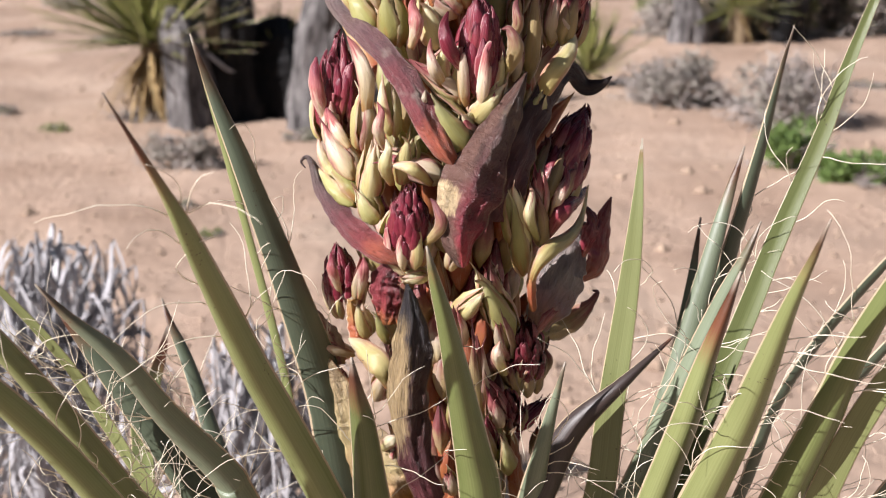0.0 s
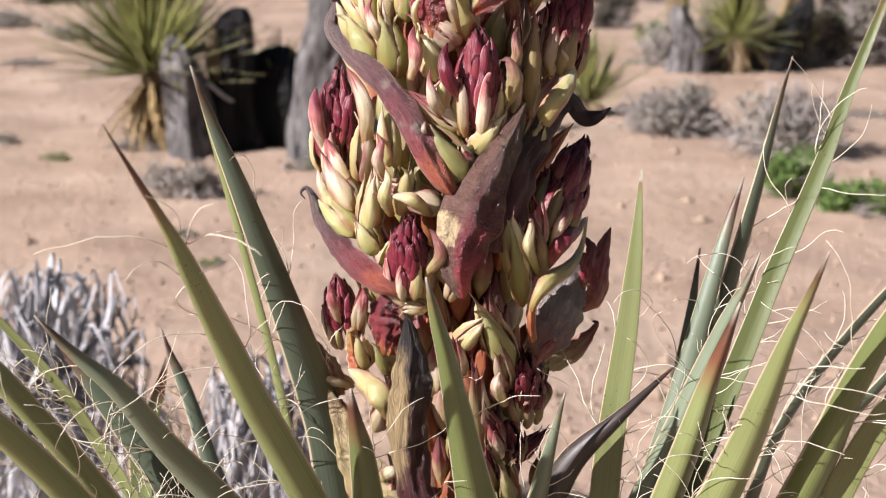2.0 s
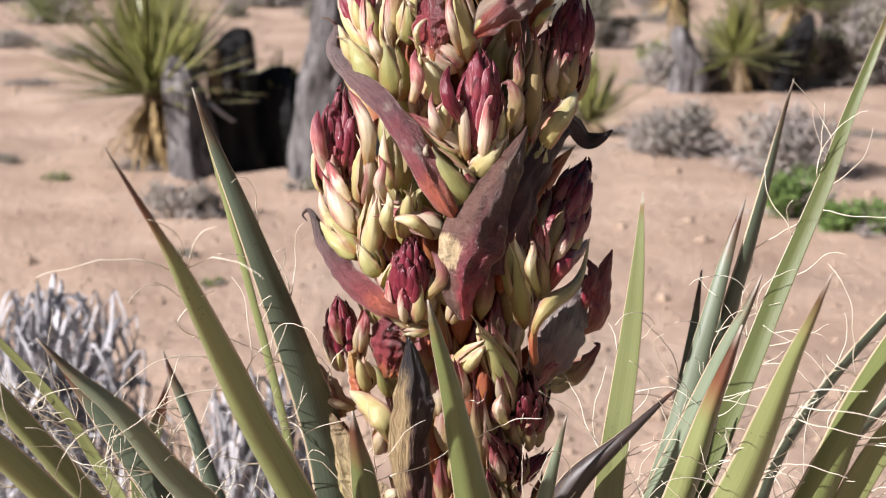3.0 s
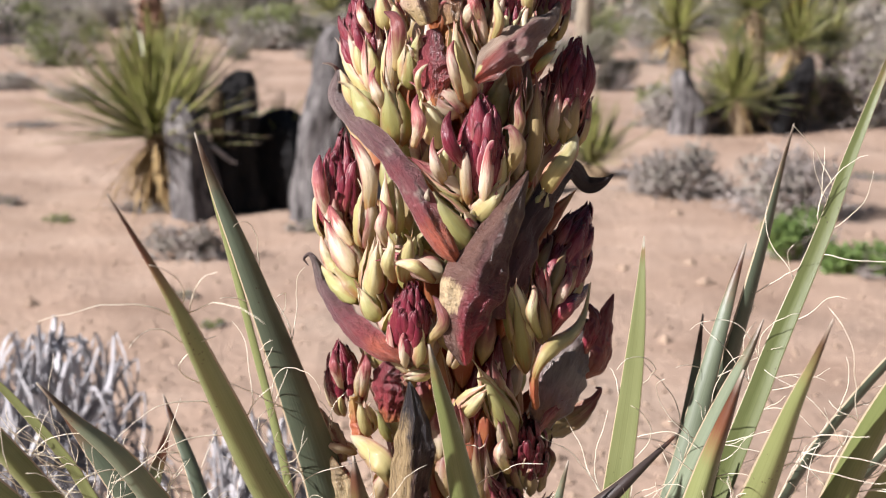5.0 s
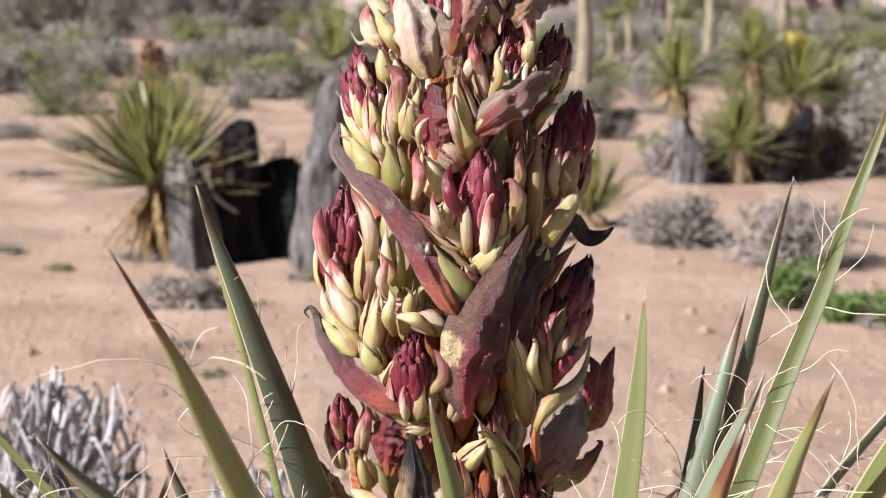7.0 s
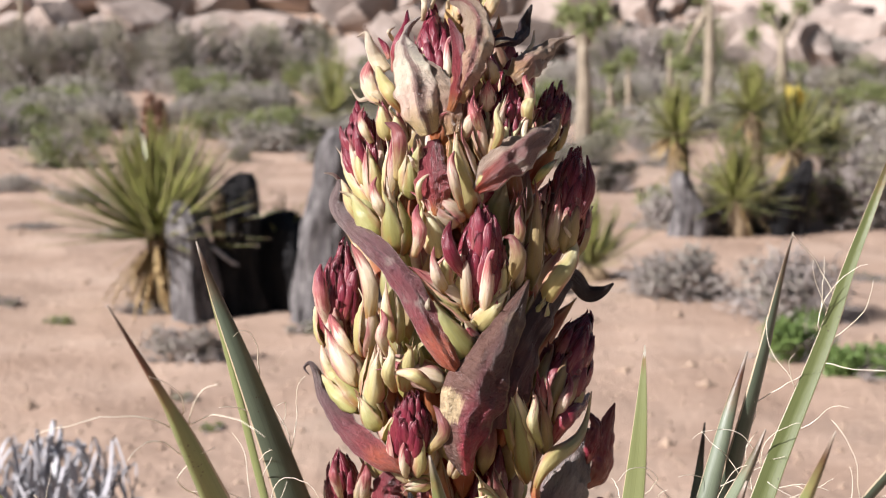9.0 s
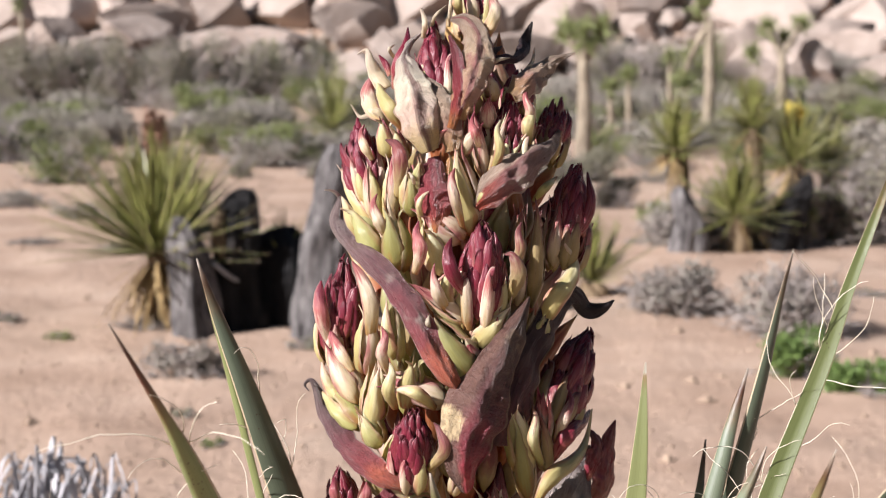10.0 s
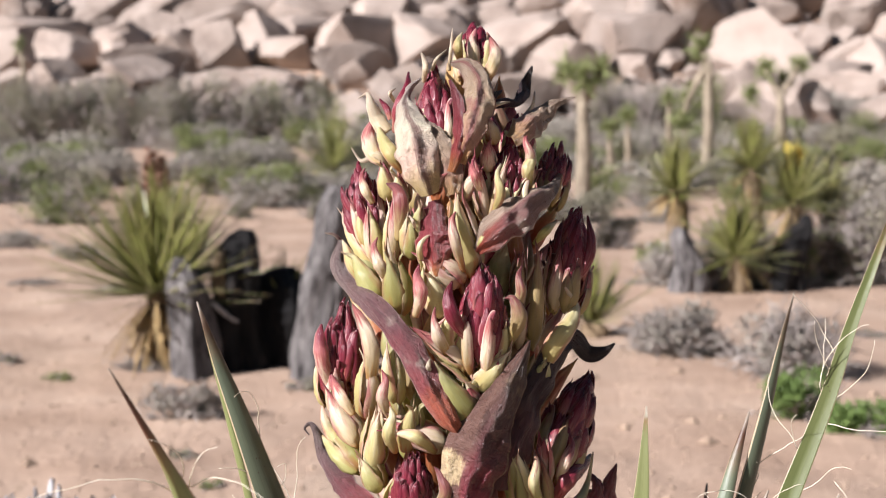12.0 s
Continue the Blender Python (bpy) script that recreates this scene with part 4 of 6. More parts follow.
joshua_tree(1.846, 19.627, 1.95, 0.095, [(-0.22, 0.1, 1.80, 0.28), (0.22, 0, 1.80, 0.27), (0.0, -0.1, 1.72, 0.26)], 301)
joshua_tree(4.234, 23.726, 2.55, 0.09, [(-0.15, 0, 2.25, 0.32), (-0.28, 0.1, 1.45, 0.26), (-0.42, 0.0, 1.05, 0.28)], 302)
joshua_tree(6.114, 26.877, 2.1, 0.10, [(-0.28, 0, 1.95, 0.30), (0.35, 0.1, 2.05, 0.30), (0.1, 0.2, 1.75, 0.28), (-0.5, 0.1, 1.5, 0.28)], 303)
joshua_tree(4.878, 32.072, 1.6, 0.07, [(0.0, 0, 1.45, 0.26)], 304)
joshua_tree(3.672, 29.482, 1.3, 0.07, [(0.0, 0, 1.05, 0.30)], 305)
joshua_tree(3.182, 28.337, 1.1, 0.07, [(0.0, 0, 0.85, 0.26)], 306)
joshua_tree(-13.124, 46.263, 2.4, 0.10, [(-0.1, 0, 2.2, 0.35)], 307)

# pebbles and clods
pr = np.random.RandomState(3)
soup = Soup()
for _ in range(3600):
    y = 3.5 + 18 * pr.rand() ** 1.6
    x = pr.uniform(-0.36, 0.36) * y
    s = pr.uniform(0.004, 0.016) * (2.6 if pr.rand() < 0.06 else 1)
    z = ground_height(x, y)
    o = [(s, 0, 0), (0, s, 0), (-s, 0, 0), (0, -s, 0), (0, 0, s * 0.7), (0, 0, -s)]
    soup.add([(x + a * pr.uniform(0.7, 1.3), y + b * pr.uniform(0.7, 1.3), z + c + s * 0.1) for a, b, c in o], [(0, 1, 4), (1, 2, 4), (2, 3, 4), (3, 0, 4), (1, 0, 5), (2, 1, 5), (3, 2, 5), (0, 3, 5)], [(0, 0)] * 6)
pm = soup.mesh("pebbles", False)
pm.materials.append(PEBBLE)
tagged(new("pebbles", pm), "scattered brown pebbles and clods on the sand", "pebbles", "", "stuff")


# dead silvered plants behind the flowering yucca
def dead_heap(x, y, z, rx, ry, rz, n, seed, label):
    """A fallen, silvered head of curled dead leaves and fibres; z: its top."""
    t = thing("dead_yucca_head", (x, y, 0.0), label, "dead yucca", "dead yucca heads")
    r = np.random.RandomState(seed)
    part("dead_stem", gnarled("dead_stem", [(0, 0, -0.05, 0.04), (0.02, 0, z * 0.4, 0.035), (0, 0, z - rz, 0.03)], seed, 12, 10), SILVER, t)
    for k in range(n):
        a, el = r.uniform(0, 6.283), r.uniform(-1.3, 1.5)
        d = np.array([math.cos(a) * math.cos(el), math.sin(a) * math.cos(el), math.sin(el)])
        s = np.array([rx, ry, rz]) * r.uniform(0.72, 1.12)
        c = np.array([r.uniform(-0.18, 0.18) * rx, r.uniform(-0.18, 0.18) * ry, z - rz + r.uniform(-0.2, 0.02) * rz])
        w = r.uniform(0.004, 0.013)
        hook = r.uniform(0.1, 0.8)
        side = unit(np.cross(d, (r.normal(), r.normal(), r.normal())))
        pts = [(*(c + d * s * 0.15), w), (*(c + d * s * 0.6 + side * 0.03), w), (*(c + d * s * 0.98 + side * 0.02), w * 0.8), (*(c + d * s * 0.95 - np.array([0, 0, hook * rz]) + side * 0.06), w * 0.55), (*(c + d * s * 0.75 - np.array([0, 0, hook * rz * 1.6]) + side * 0.02), w * 0.2)]
        part("dead_leaf", blade("dead_leaf", pts, d + r.normal(size=3) * 0.4, -0.5, 0.003, 12, 4, 0.08, r.uniform(-1.5, 1.5), k)[0], SILVER, t)
    return t


dead_heap(-0.674, 2.5, 0.74, 0.163, 0.131, 0.221, 210, 1, "silvered dead yucca head of curled leaves")
dead_heap(-0.743, 2.45, 0.683, 0.122, 0.098, 0.254, 180, 2, "silvered dead yucca head of curled leaves")
dead_heap(-0.318, 2.25, 0.655, 0.138, 0.111, 0.294, 240, 3, "grey dead yucca head behind the flowering plant")
dead_heap(-0.218, 2.3, 0.639, 0.053, 0.042, 0.265, 60, 4, "grey dead yucca head behind the flowering plant")


# ---------------- the flowering yucca ----------------
yucca = thing("flowering_yucca", (0.009, 0.985, 0.0), "flowering yucca with a stout red and cream bud spike", "yucca", in_world=True)
CROWN = Vector((0.009, 0.985, 0.666))
part("trunk", gnarled("trunk", [(CROWN.x, CROWN.y, -0.04, 0.12), (CROWN.x + 0.01, CROWN.y, 0.3, 0.10), (CROWN.x, CROWN.y, CROWN.z - 0.05, 0.085), (CROWN.x, CROWN.y, CROWN.z + 0.03, 0.03)], 80, 20, 24), TRUNK, yucca)
frng = np.random.RandomState(11)


def filament(base, way, side, length, seed_turn):
    """A curling white thread that has split from the leaf's margin."""
    pts, p, d = [], np.array(base, dtype=float), unit(way)
    ax = unit(np.cross(d, side) + frng.normal(size=3) * 0.5)
    k = seed_turn * frng.uniform(0.2, 1.9)
    steps = 13
    for i in range(steps + 1):
        pts.append(p.copy())
        a = k / steps * (0.4 + 1.6 * i / steps)
        d = unit(d * math.cos(a) + np.cross(ax, d) * math.sin(a) + frng.normal(size=3) * 0.11)
        p = p + d * length / steps
    return tube(pts, np.linspace(0.00036, 0.00017, steps + 1), 4)


def leaf(points, name, body, pale, tip_from, cup, face, threads, seed, thick=0.0035, label="long stiff green leaf with fibrous margins"):
    me, edge = blade("leaf", points, face, min(cup, 0.95), thick, 34, 15, 0.006, 0.0, seed)
    ob = part("leaf", me, leaf_material(name, body, pale, tip_from), yucca, label)
    for k in range(int(threads * 1.8)):
        i = int(frng.uniform(0.28, 0.74) * 34)
        s = frng.choice((0, 1))
        side = edge[i][2] * (1 if s == 0 else -1)
        way = edge[i][3] * frng.uniform(0.2, 1.0) + side * frng.uniform(0.2, 0.9) + np.array([0, -0.3, 0.1])
        v, q, uv = filament(edge[i][s], way, side, frng.uniform(0.016, 0.075), frng.choice((-1, 1)))
        part("filament", mesh_of("filament", v, q, uv), THREAD, ob)
    return ob


leaf([(0.0006, 0.973, 0.6978, 0.022), (-0.0299, 0.9291, 0.8394, 0.022), (-0.0692, 0.87, 0.9717, 0.0234), (-0.0955, 0.83, 1.0522, 0.0217), (-0.1092, 0.8, 1.0991, 0.0197), (-0.1191, 0.77, 1.1428, 0.0168), (-0.1284, 0.72, 1.1975, 0.0111), (-0.1349, 0.7, 1.2233, 0.0059), (-0.1444, 0.68, 1.2519, 0.0029), (-0.153, 0.66, 1.2785, 0.0008)], "yellow_green_leaf", YG, YP, 0.9, 1.0, (-0.1, -1, 0.2), 10, 1)
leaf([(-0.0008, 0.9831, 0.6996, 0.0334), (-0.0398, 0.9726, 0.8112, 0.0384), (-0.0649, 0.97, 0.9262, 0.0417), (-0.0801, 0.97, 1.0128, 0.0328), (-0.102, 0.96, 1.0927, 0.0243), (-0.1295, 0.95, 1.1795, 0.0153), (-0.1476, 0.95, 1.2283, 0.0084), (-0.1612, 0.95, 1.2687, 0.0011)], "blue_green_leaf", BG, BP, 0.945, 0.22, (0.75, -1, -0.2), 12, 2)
# narrow pale blade added along the previous leaf's left edge as its sunlit strip
leaf([(-0.0033, 0.9819, 0.6987, 0.022), (-0.0574, 0.9672, 0.8114, 0.022), (-0.0883, 0.96, 0.931, 0.0074), (-0.1128, 0.955, 1.0598, 0.007), (-0.1272, 0.95, 1.1293, 0.0062), (-0.1433, 0.95, 1.1984, 0.0047), (-0.1609, 0.95, 1.2672, 0.0011)], "yellow_green_leaf", YG, YP, 0.96, 0.3, (-0.5, -1, 0.2), 5, 28)
leaf([(-0.0046, 0.9738, 0.6963, 0.022), (-0.0736, 0.9262, 0.8357, 0.022), (-0.1272, 0.87, 0.9777, 0.0227), (-0.1354, 0.86, 1.0019, 0.0211), (-0.1633, 0.83, 1.0522, 0.0172), (-0.1834, 0.8, 1.0992, 0.0129), (-0.2055, 0.785, 1.1281, 0.0069), (-0.2231, 0.775, 1.1533, 0.0009)], "grey_green_leaf", (0.085, 0.105, 0.066), (0.17, 0.195, 0.13), 0.95, 1.0, (0, -1, 0.3), 12, 3)
leaf([(-0.0081, 0.9708, 0.6932, 0.022), (-0.1117, 0.9058, 0.8361, 0.022), (-0.186, 0.82, 0.9825, 0.0208), (-0.2, 0.8, 1.0143, 0.0197), (-0.2174, 0.78, 1.0517, 0.0186), (-0.2393, 0.75, 1.097, 0.0167), (-0.2718, 0.69, 1.1682, 0.0079), (-0.2884, 0.67, 1.1969, 0.0008)], "yellow_green_leaf", YG, YP, 0.95, 1.0, (0, -1, 0.2), 10, 4)
leaf([(-0.0091, 0.9739, 0.694, 0.022), (-0.089, 0.9164, 0.8251, 0.022), (-0.1755, 0.87, 0.9558, 0.018), (-0.1963, 0.86, 0.9863, 0.0172), (-0.222, 0.83, 1.0468, 0.0159), (-0.2528, 0.8, 1.1088, 0.0141), (-0.2807, 0.78, 1.156, 0.0078), (-0.2995, 0.77, 1.1813, 0.0009)], "yellow_green_leaf", YG, YP, 0.95, 1.0, (0, -1, 0.2), 30, 5)
leaf([(-0.0122, 0.9815, 0.6938, 0.022), (-0.1151, 0.9563, 0.8111, 0.022), (-0.1984, 0.95, 0.9423, 0.0102), (-0.2355, 0.95, 1.0081, 0.0095), (-0.2537, 0.94, 1.0489, 0.0079), (-0.2854, 0.93, 1.0961, 0.0057), (-0.3147, 0.92, 1.1337, 0.0011)], "yellow_green_leaf", YG, YP, 0.95, -0.25, (-0.2, -1, 0.3), 30, 6)
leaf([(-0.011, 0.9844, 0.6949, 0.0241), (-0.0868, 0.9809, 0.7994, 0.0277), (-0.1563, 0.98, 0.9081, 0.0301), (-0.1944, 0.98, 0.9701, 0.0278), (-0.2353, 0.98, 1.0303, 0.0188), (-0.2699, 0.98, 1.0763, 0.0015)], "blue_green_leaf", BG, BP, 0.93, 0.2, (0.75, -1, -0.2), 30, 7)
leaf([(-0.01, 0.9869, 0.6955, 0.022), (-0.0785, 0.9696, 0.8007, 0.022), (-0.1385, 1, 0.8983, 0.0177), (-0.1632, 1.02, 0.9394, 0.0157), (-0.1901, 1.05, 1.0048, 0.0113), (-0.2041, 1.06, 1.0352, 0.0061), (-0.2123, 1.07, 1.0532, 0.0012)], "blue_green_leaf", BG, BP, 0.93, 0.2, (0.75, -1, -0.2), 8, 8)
leaf([(-0.0143, 0.9956, 0.6902, 0.022), (-0.1913, 0.9798, 0.8522, 0.022), (-0.2404, 1.1, 0.9289, 0.0169), (-0.2424, 1.15, 0.9435, 0.015), (-0.2412, 1.2, 0.9606, 0.0092), (-0.2379, 1.22, 0.9822, 0.0014)], "yellow_green_leaf", YG, YP, 0.9, -0.3, (0.3, -1, 0.2), 2, 9)
leaf([(0.0106, 0.9732, 0.6989, 0.0226), (0.0348, 0.9265, 0.8376, 0.026), (0.0264, 0.875, 0.9732, 0.0282), (0.0192, 0.855, 1.0239, 0.023), (0.0051, 0.815, 1.1084, 0.0125), (-0.0031, 0.8, 1.1466, 0.0071), (-0.0078, 0.795, 1.1696, 0.0012)], "green_leaf", GG, GP, 0.97, 1.3, (0, -1, 0.1), 4, 10)
leaf([(0.0028, 0.9741, 0.6987, 0.022), (-0.0286, 0.9336, 0.8248, 0.0233), (-0.0429, 0.89, 0.9519, 0.0253), (-0.0468, 0.87, 1.009, 0.0194), (-0.0494, 0.86, 1.0401, 0.0152), (-0.0521, 0.85, 1.0627, 0.0091), (-0.0542, 0.845, 1.0859, 0.0013)], "green_leaf", GG, GP, 0.92, 1.3, (0, -1, 0.1), 4, 11)
leaf([(0.0142, 0.9755, 0.6992, 0.022), (0.0379, 0.9448, 0.8334, 0.022), (0.0584, 0.9, 0.9634, 0.0173), (0.0642, 0.885, 1.0024, 0.0126), (0.0699, 0.88, 1.032, 0.0084), (0.0787, 0.875, 1.0721, 0.001)], "grey_green_leaf", (0.085, 0.105, 0.066), (0.17, 0.195, 0.13), 0.96, 0.5, (0.2, -1, 0.1), 5, 12)
leaf([(0.0141, 0.975, 0.699, 0.022), (0.0122, 0.915, 0.8267, 0.022), (0.0548, 0.9, 0.947, 0.0173), (0.0669, 0.9, 0.9716, 0.02), (0.0847, 0.9, 1.0139, 0.018), (0.117, 0.9, 1.0467, 0.0086), (0.1557, 0.92, 1.0756, 0.0011)], "dead_leaf_brown", (0.018, 0.013, 0.013), (0.06, 0.04, 0.034), 0.985, 0.6, (0.1, -1, 0.5), 3, 13, label="dry dark brown dead leaf")
leaf([(0.0197, 0.9777, 0.6984, 0.022), (0.0824, 0.9383, 0.8217, 0.022), (0.1069, 0.92, 0.9561, 0.0205), (0.1122, 0.915, 1.0178, 0.019), (0.1209, 0.915, 1.0967, 0.0151), (0.1253, 0.915, 1.15, 0.0098), (0.1283, 0.92, 1.2061, 0.0011)], "yellow_green_leaf", YG, YP, 0.985, -0.22, (-0.3, -1, 0.1), 12, 14)
leaf([(0.0237, 0.9819, 0.6974, 0.022), (0.086, 0.9566, 0.8063, 0.022), (0.1309, 0.96, 0.922, 0.0184), (0.1609, 0.97, 1.0127, 0.0171), (0.1827, 0.98, 1.0926, 0.0135), (0.1976, 0.99, 1.1467, 0.0084), (0.2104, 1, 1.1852, 0.0012)], "grey_green_leaf", (0.085, 0.105, 0.066), (0.17, 0.195, 0.13), 0.93, 0.3, (-0.3, -1, 0.1), 10, 15)
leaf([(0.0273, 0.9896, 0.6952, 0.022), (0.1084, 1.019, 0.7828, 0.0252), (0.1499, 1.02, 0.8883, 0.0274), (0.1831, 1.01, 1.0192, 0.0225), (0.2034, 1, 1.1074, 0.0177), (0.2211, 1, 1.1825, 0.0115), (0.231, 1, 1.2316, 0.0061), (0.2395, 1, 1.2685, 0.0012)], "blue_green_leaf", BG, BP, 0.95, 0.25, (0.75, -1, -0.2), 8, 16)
leaf([(0.0252, 0.9808, 0.6965, 0.022), (0.0937, 0.9562, 0.8055, 0.022), (0.1477, 0.95, 0.9225, 0.0226), (0.181, 0.95, 1.0037, 0.0182), (0.2107, 0.955, 1.084, 0.0158), (0.2249, 0.96, 1.1225, 0.0144), (0.2555, 0.97, 1.1982, 0.0112), (0.2715, 0.975, 1.2468, 0.0086), (0.2927, 0.98, 1.3048, 0.0053), (0.3036, 0.98, 1.3382, 0.0011)], "green_leaf", GG, GP, 0.95, -0.35, (-0.2, -1, 0.2), 14, 17)
leaf([(0.0216, 0.9772, 0.6975, 0.022), (0.0687, 0.9314, 0.8111, 0.022), (0.1162, 0.92, 0.9287, 0.0205), (0.128, 0.92, 0.9582, 0.0194), (0.1558, 0.91, 1.0358, 0.0168), (0.1787, 0.9, 1.1014, 0.0117), (0.1917, 0.89, 1.1381, 0.0061), (0.2001, 0.89, 1.1593, 0.001)], "grey_green_leaf", (0.085, 0.105, 0.066), (0.17, 0.195, 0.13), 0.95, 1.3, (0, -1, 0.1), 12, 18)
leaf([(0.0217, 0.9737, 0.6964, 0.022), (0.0926, 0.9323, 0.8194, 0.022), (0.1297, 0.88, 0.9486, 0.0236), (0.1366, 0.865, 0.9838, 0.0213), (0.1497, 0.84, 1.048, 0.0177), (0.1581, 0.83, 1.0882, 0.0127), (0.1655, 0.82, 1.1198, 0.0079), (0.1735, 0.815, 1.1489, 0.0016)], "yellow_green_leaf", YG, YP, 0.89, 1.3, (0, -1, 0.1), 10, 19)
leaf([(0.0232, 0.9725, 0.6952, 0.0243), (0.1168, 0.9374, 0.8299, 0.0279), (0.1539, 0.86, 0.9585, 0.0304), (0.1599, 0.83, 1.0001, 0.0274), (0.1733, 0.79, 1.0682, 0.0212), (0.1782, 0.76, 1.1134, 0.0155), (0.183, 0.735, 1.1537, 0.0093), (0.1884, 0.715, 1.1854, 0.0044), (0.1917, 0.7, 1.209, 0.0008)], "yellow_green_leaf", YG, YP, 0.94, 1.3, (0, -1, 0.1), 14, 20)
leaf([(0.03, 0.9834, 0.6936, 0.022), (0.1464, 0.9727, 0.7956, 0.022), (0.2092, 0.97, 0.926, 0.0186), (0.2315, 0.97, 0.9956, 0.0168), (0.2545, 0.98, 1.0343, 0.0154), (0.2862, 0.99, 1.0729, 0.0141), (0.3158, 1, 1.1032, 0.0119), (0.362, 1, 1.1604, 0.0012)], "blue_green_leaf", BG, BP, 0.95, 0.3, (0.6, -0.6, -0.3), 14, 21)
leaf([(0.027, 0.9733, 0.6934, 0.0232), (0.1523, 0.9304, 0.8174, 0.0267), (0.2046, 0.86, 0.9585, 0.0291), (0.2116, 0.84, 0.9954, 0.0268), (0.2225, 0.8, 1.0641, 0.0218), (0.2296, 0.78, 1.1062, 0.018), (0.2388, 0.76, 1.1458, 0.0146), (0.2521, 0.73, 1.1977, 0.0073), (0.2619, 0.71, 1.2345, 0.0008)], "green_leaf", GG, GP, 0.95, 1.3, (0, -1, 0.1), 14, 22)
leaf([(0.0272, 0.9716, 0.6925, 0.022), (0.1615, 0.8915, 0.8135, 0.022), (0.2237, 0.83, 0.9734, 0.0191), (0.2306, 0.82, 1.0047, 0.0183), (0.2404, 0.8, 1.0535, 0.0166), (0.2546, 0.78, 1.0994, 0.0138), (0.2767, 0.75, 1.1615, 0.0009)], "yellow_green_leaf", YG, YP, 0.95, -0.3, (-0.2, -1, 0.2), 14, 23)
leaf([(0.0273, 0.9909, 0.695, 0.022), (0.1124, 1.0155, 0.7814, 0.022), (0.1512, 1.03, 0.8882, 0.0134), (0.1723, 1.04, 0.9902, 0.0112), (0.1856, 1.05, 1.0628, 0.0081), (0.1932, 1.06, 1.1189, 0.0012)], "grey_green_leaf", (0.085, 0.105, 0.066), (0.17, 0.195, 0.13), 0.94, -0.3, (-0.3, -1, 0.1), 6, 24)
leaf([(0.03, 0.9782, 0.6929, 0.022), (0.1399, 0.9316, 0.7956, 0.022), (0.2133, 0.92, 0.9244, 0.0177), (0.2504, 0.92, 1.0076, 0.0155), (0.2915, 0.92, 1.0637, 0.012), (0.332, 0.92, 1.1105, 0.0011)], "blue_green_leaf", BG, BP, 0.93, 0.3, (0.5, -0.6, -0.2), 6, 25)
leaf([(-0.0136, 0.9737, 0.6905, 0.022), (-0.1558, 0.9278, 0.8186, 0.022), (-0.2577, 0.85, 0.9599, 0.0196), (-0.2777, 0.83, 0.9928, 0.0159), (-0.3107, 0.8, 1.0467, 0.0009)], "yellow_green_leaf", YG, YP, 0.93, -0.3, (-0.2, -0.9, 0.5), 6, 26)
leaf([(0.0301, 0.9734, 0.6911, 0.022), (0.1711, 0.9122, 0.8088, 0.022), (0.258, 0.85, 0.9595, 0.0228), (0.28, 0.83, 1.0113, 0.0178), (0.3067, 0.81, 1.06, 0.0009)], "blue_green_leaf", BG, BP, 0.93, 0.3, (0.3, -0.8, 0), 5, 27)

stalk = part("flower_stalk", gnarled("flower_stalk", [(CROWN.x, CROWN.y, CROWN.z - 0.02, 0.03), (0.0105, 0.985, 0.941, 0.030), (0.0105, 0.985, 1.277, 0.026), (0.0115, 0.985, 1.424, 0.010)], 81, 18, 40, 0.05, 0.05), STEM, yucca, "thick orange-red flower stalk")
BUDS = {}
SCALES = {}


def bud(base, tip, width, material, kind=0, name="bud"):
    key = (material.name, kind)
    if key not in BUDS:
        BUDS[key] = bud_mesh("bud", 5 * kind + len(BUDS), 3, 0.16, (0.42, 0.5, 0.36)[kind], 0.05)
    d = (Vector(tip) - Vector(base)) * 1.06
    return part(name, BUDS[key], material, stalk, "", frame_to(base, Vector(base) + d, width, (base[0] * 997) % 6.28, width * 0.85))


loose = random.Random(12)


def wrap_mesh(name, seed):
    """One tepal that wraps a third of a pod, 1 long and 1 wide, its thin point curled outward."""
    r = random.Random(seed)
    k = r.choice((-1, 1))
    pts = [(0, 0.02, 0, 0.42), (0, 0.17, 0.22, 0.90), (0.02 * k, 0.21, 0.48, 0.78), (0.05 * k, 0.13, 0.74, 0.44), (0.10 * k, 0.07, 0.94, 0.15), (k * r.uniform(0.1, 0.32), r.uniform(-0.02, 0.38), 1.12, 0.03)]
    return blade(name, pts, (0, 1, 0), 0.52, 0.06, 18, 9, 0.04, 0, seed)[0]


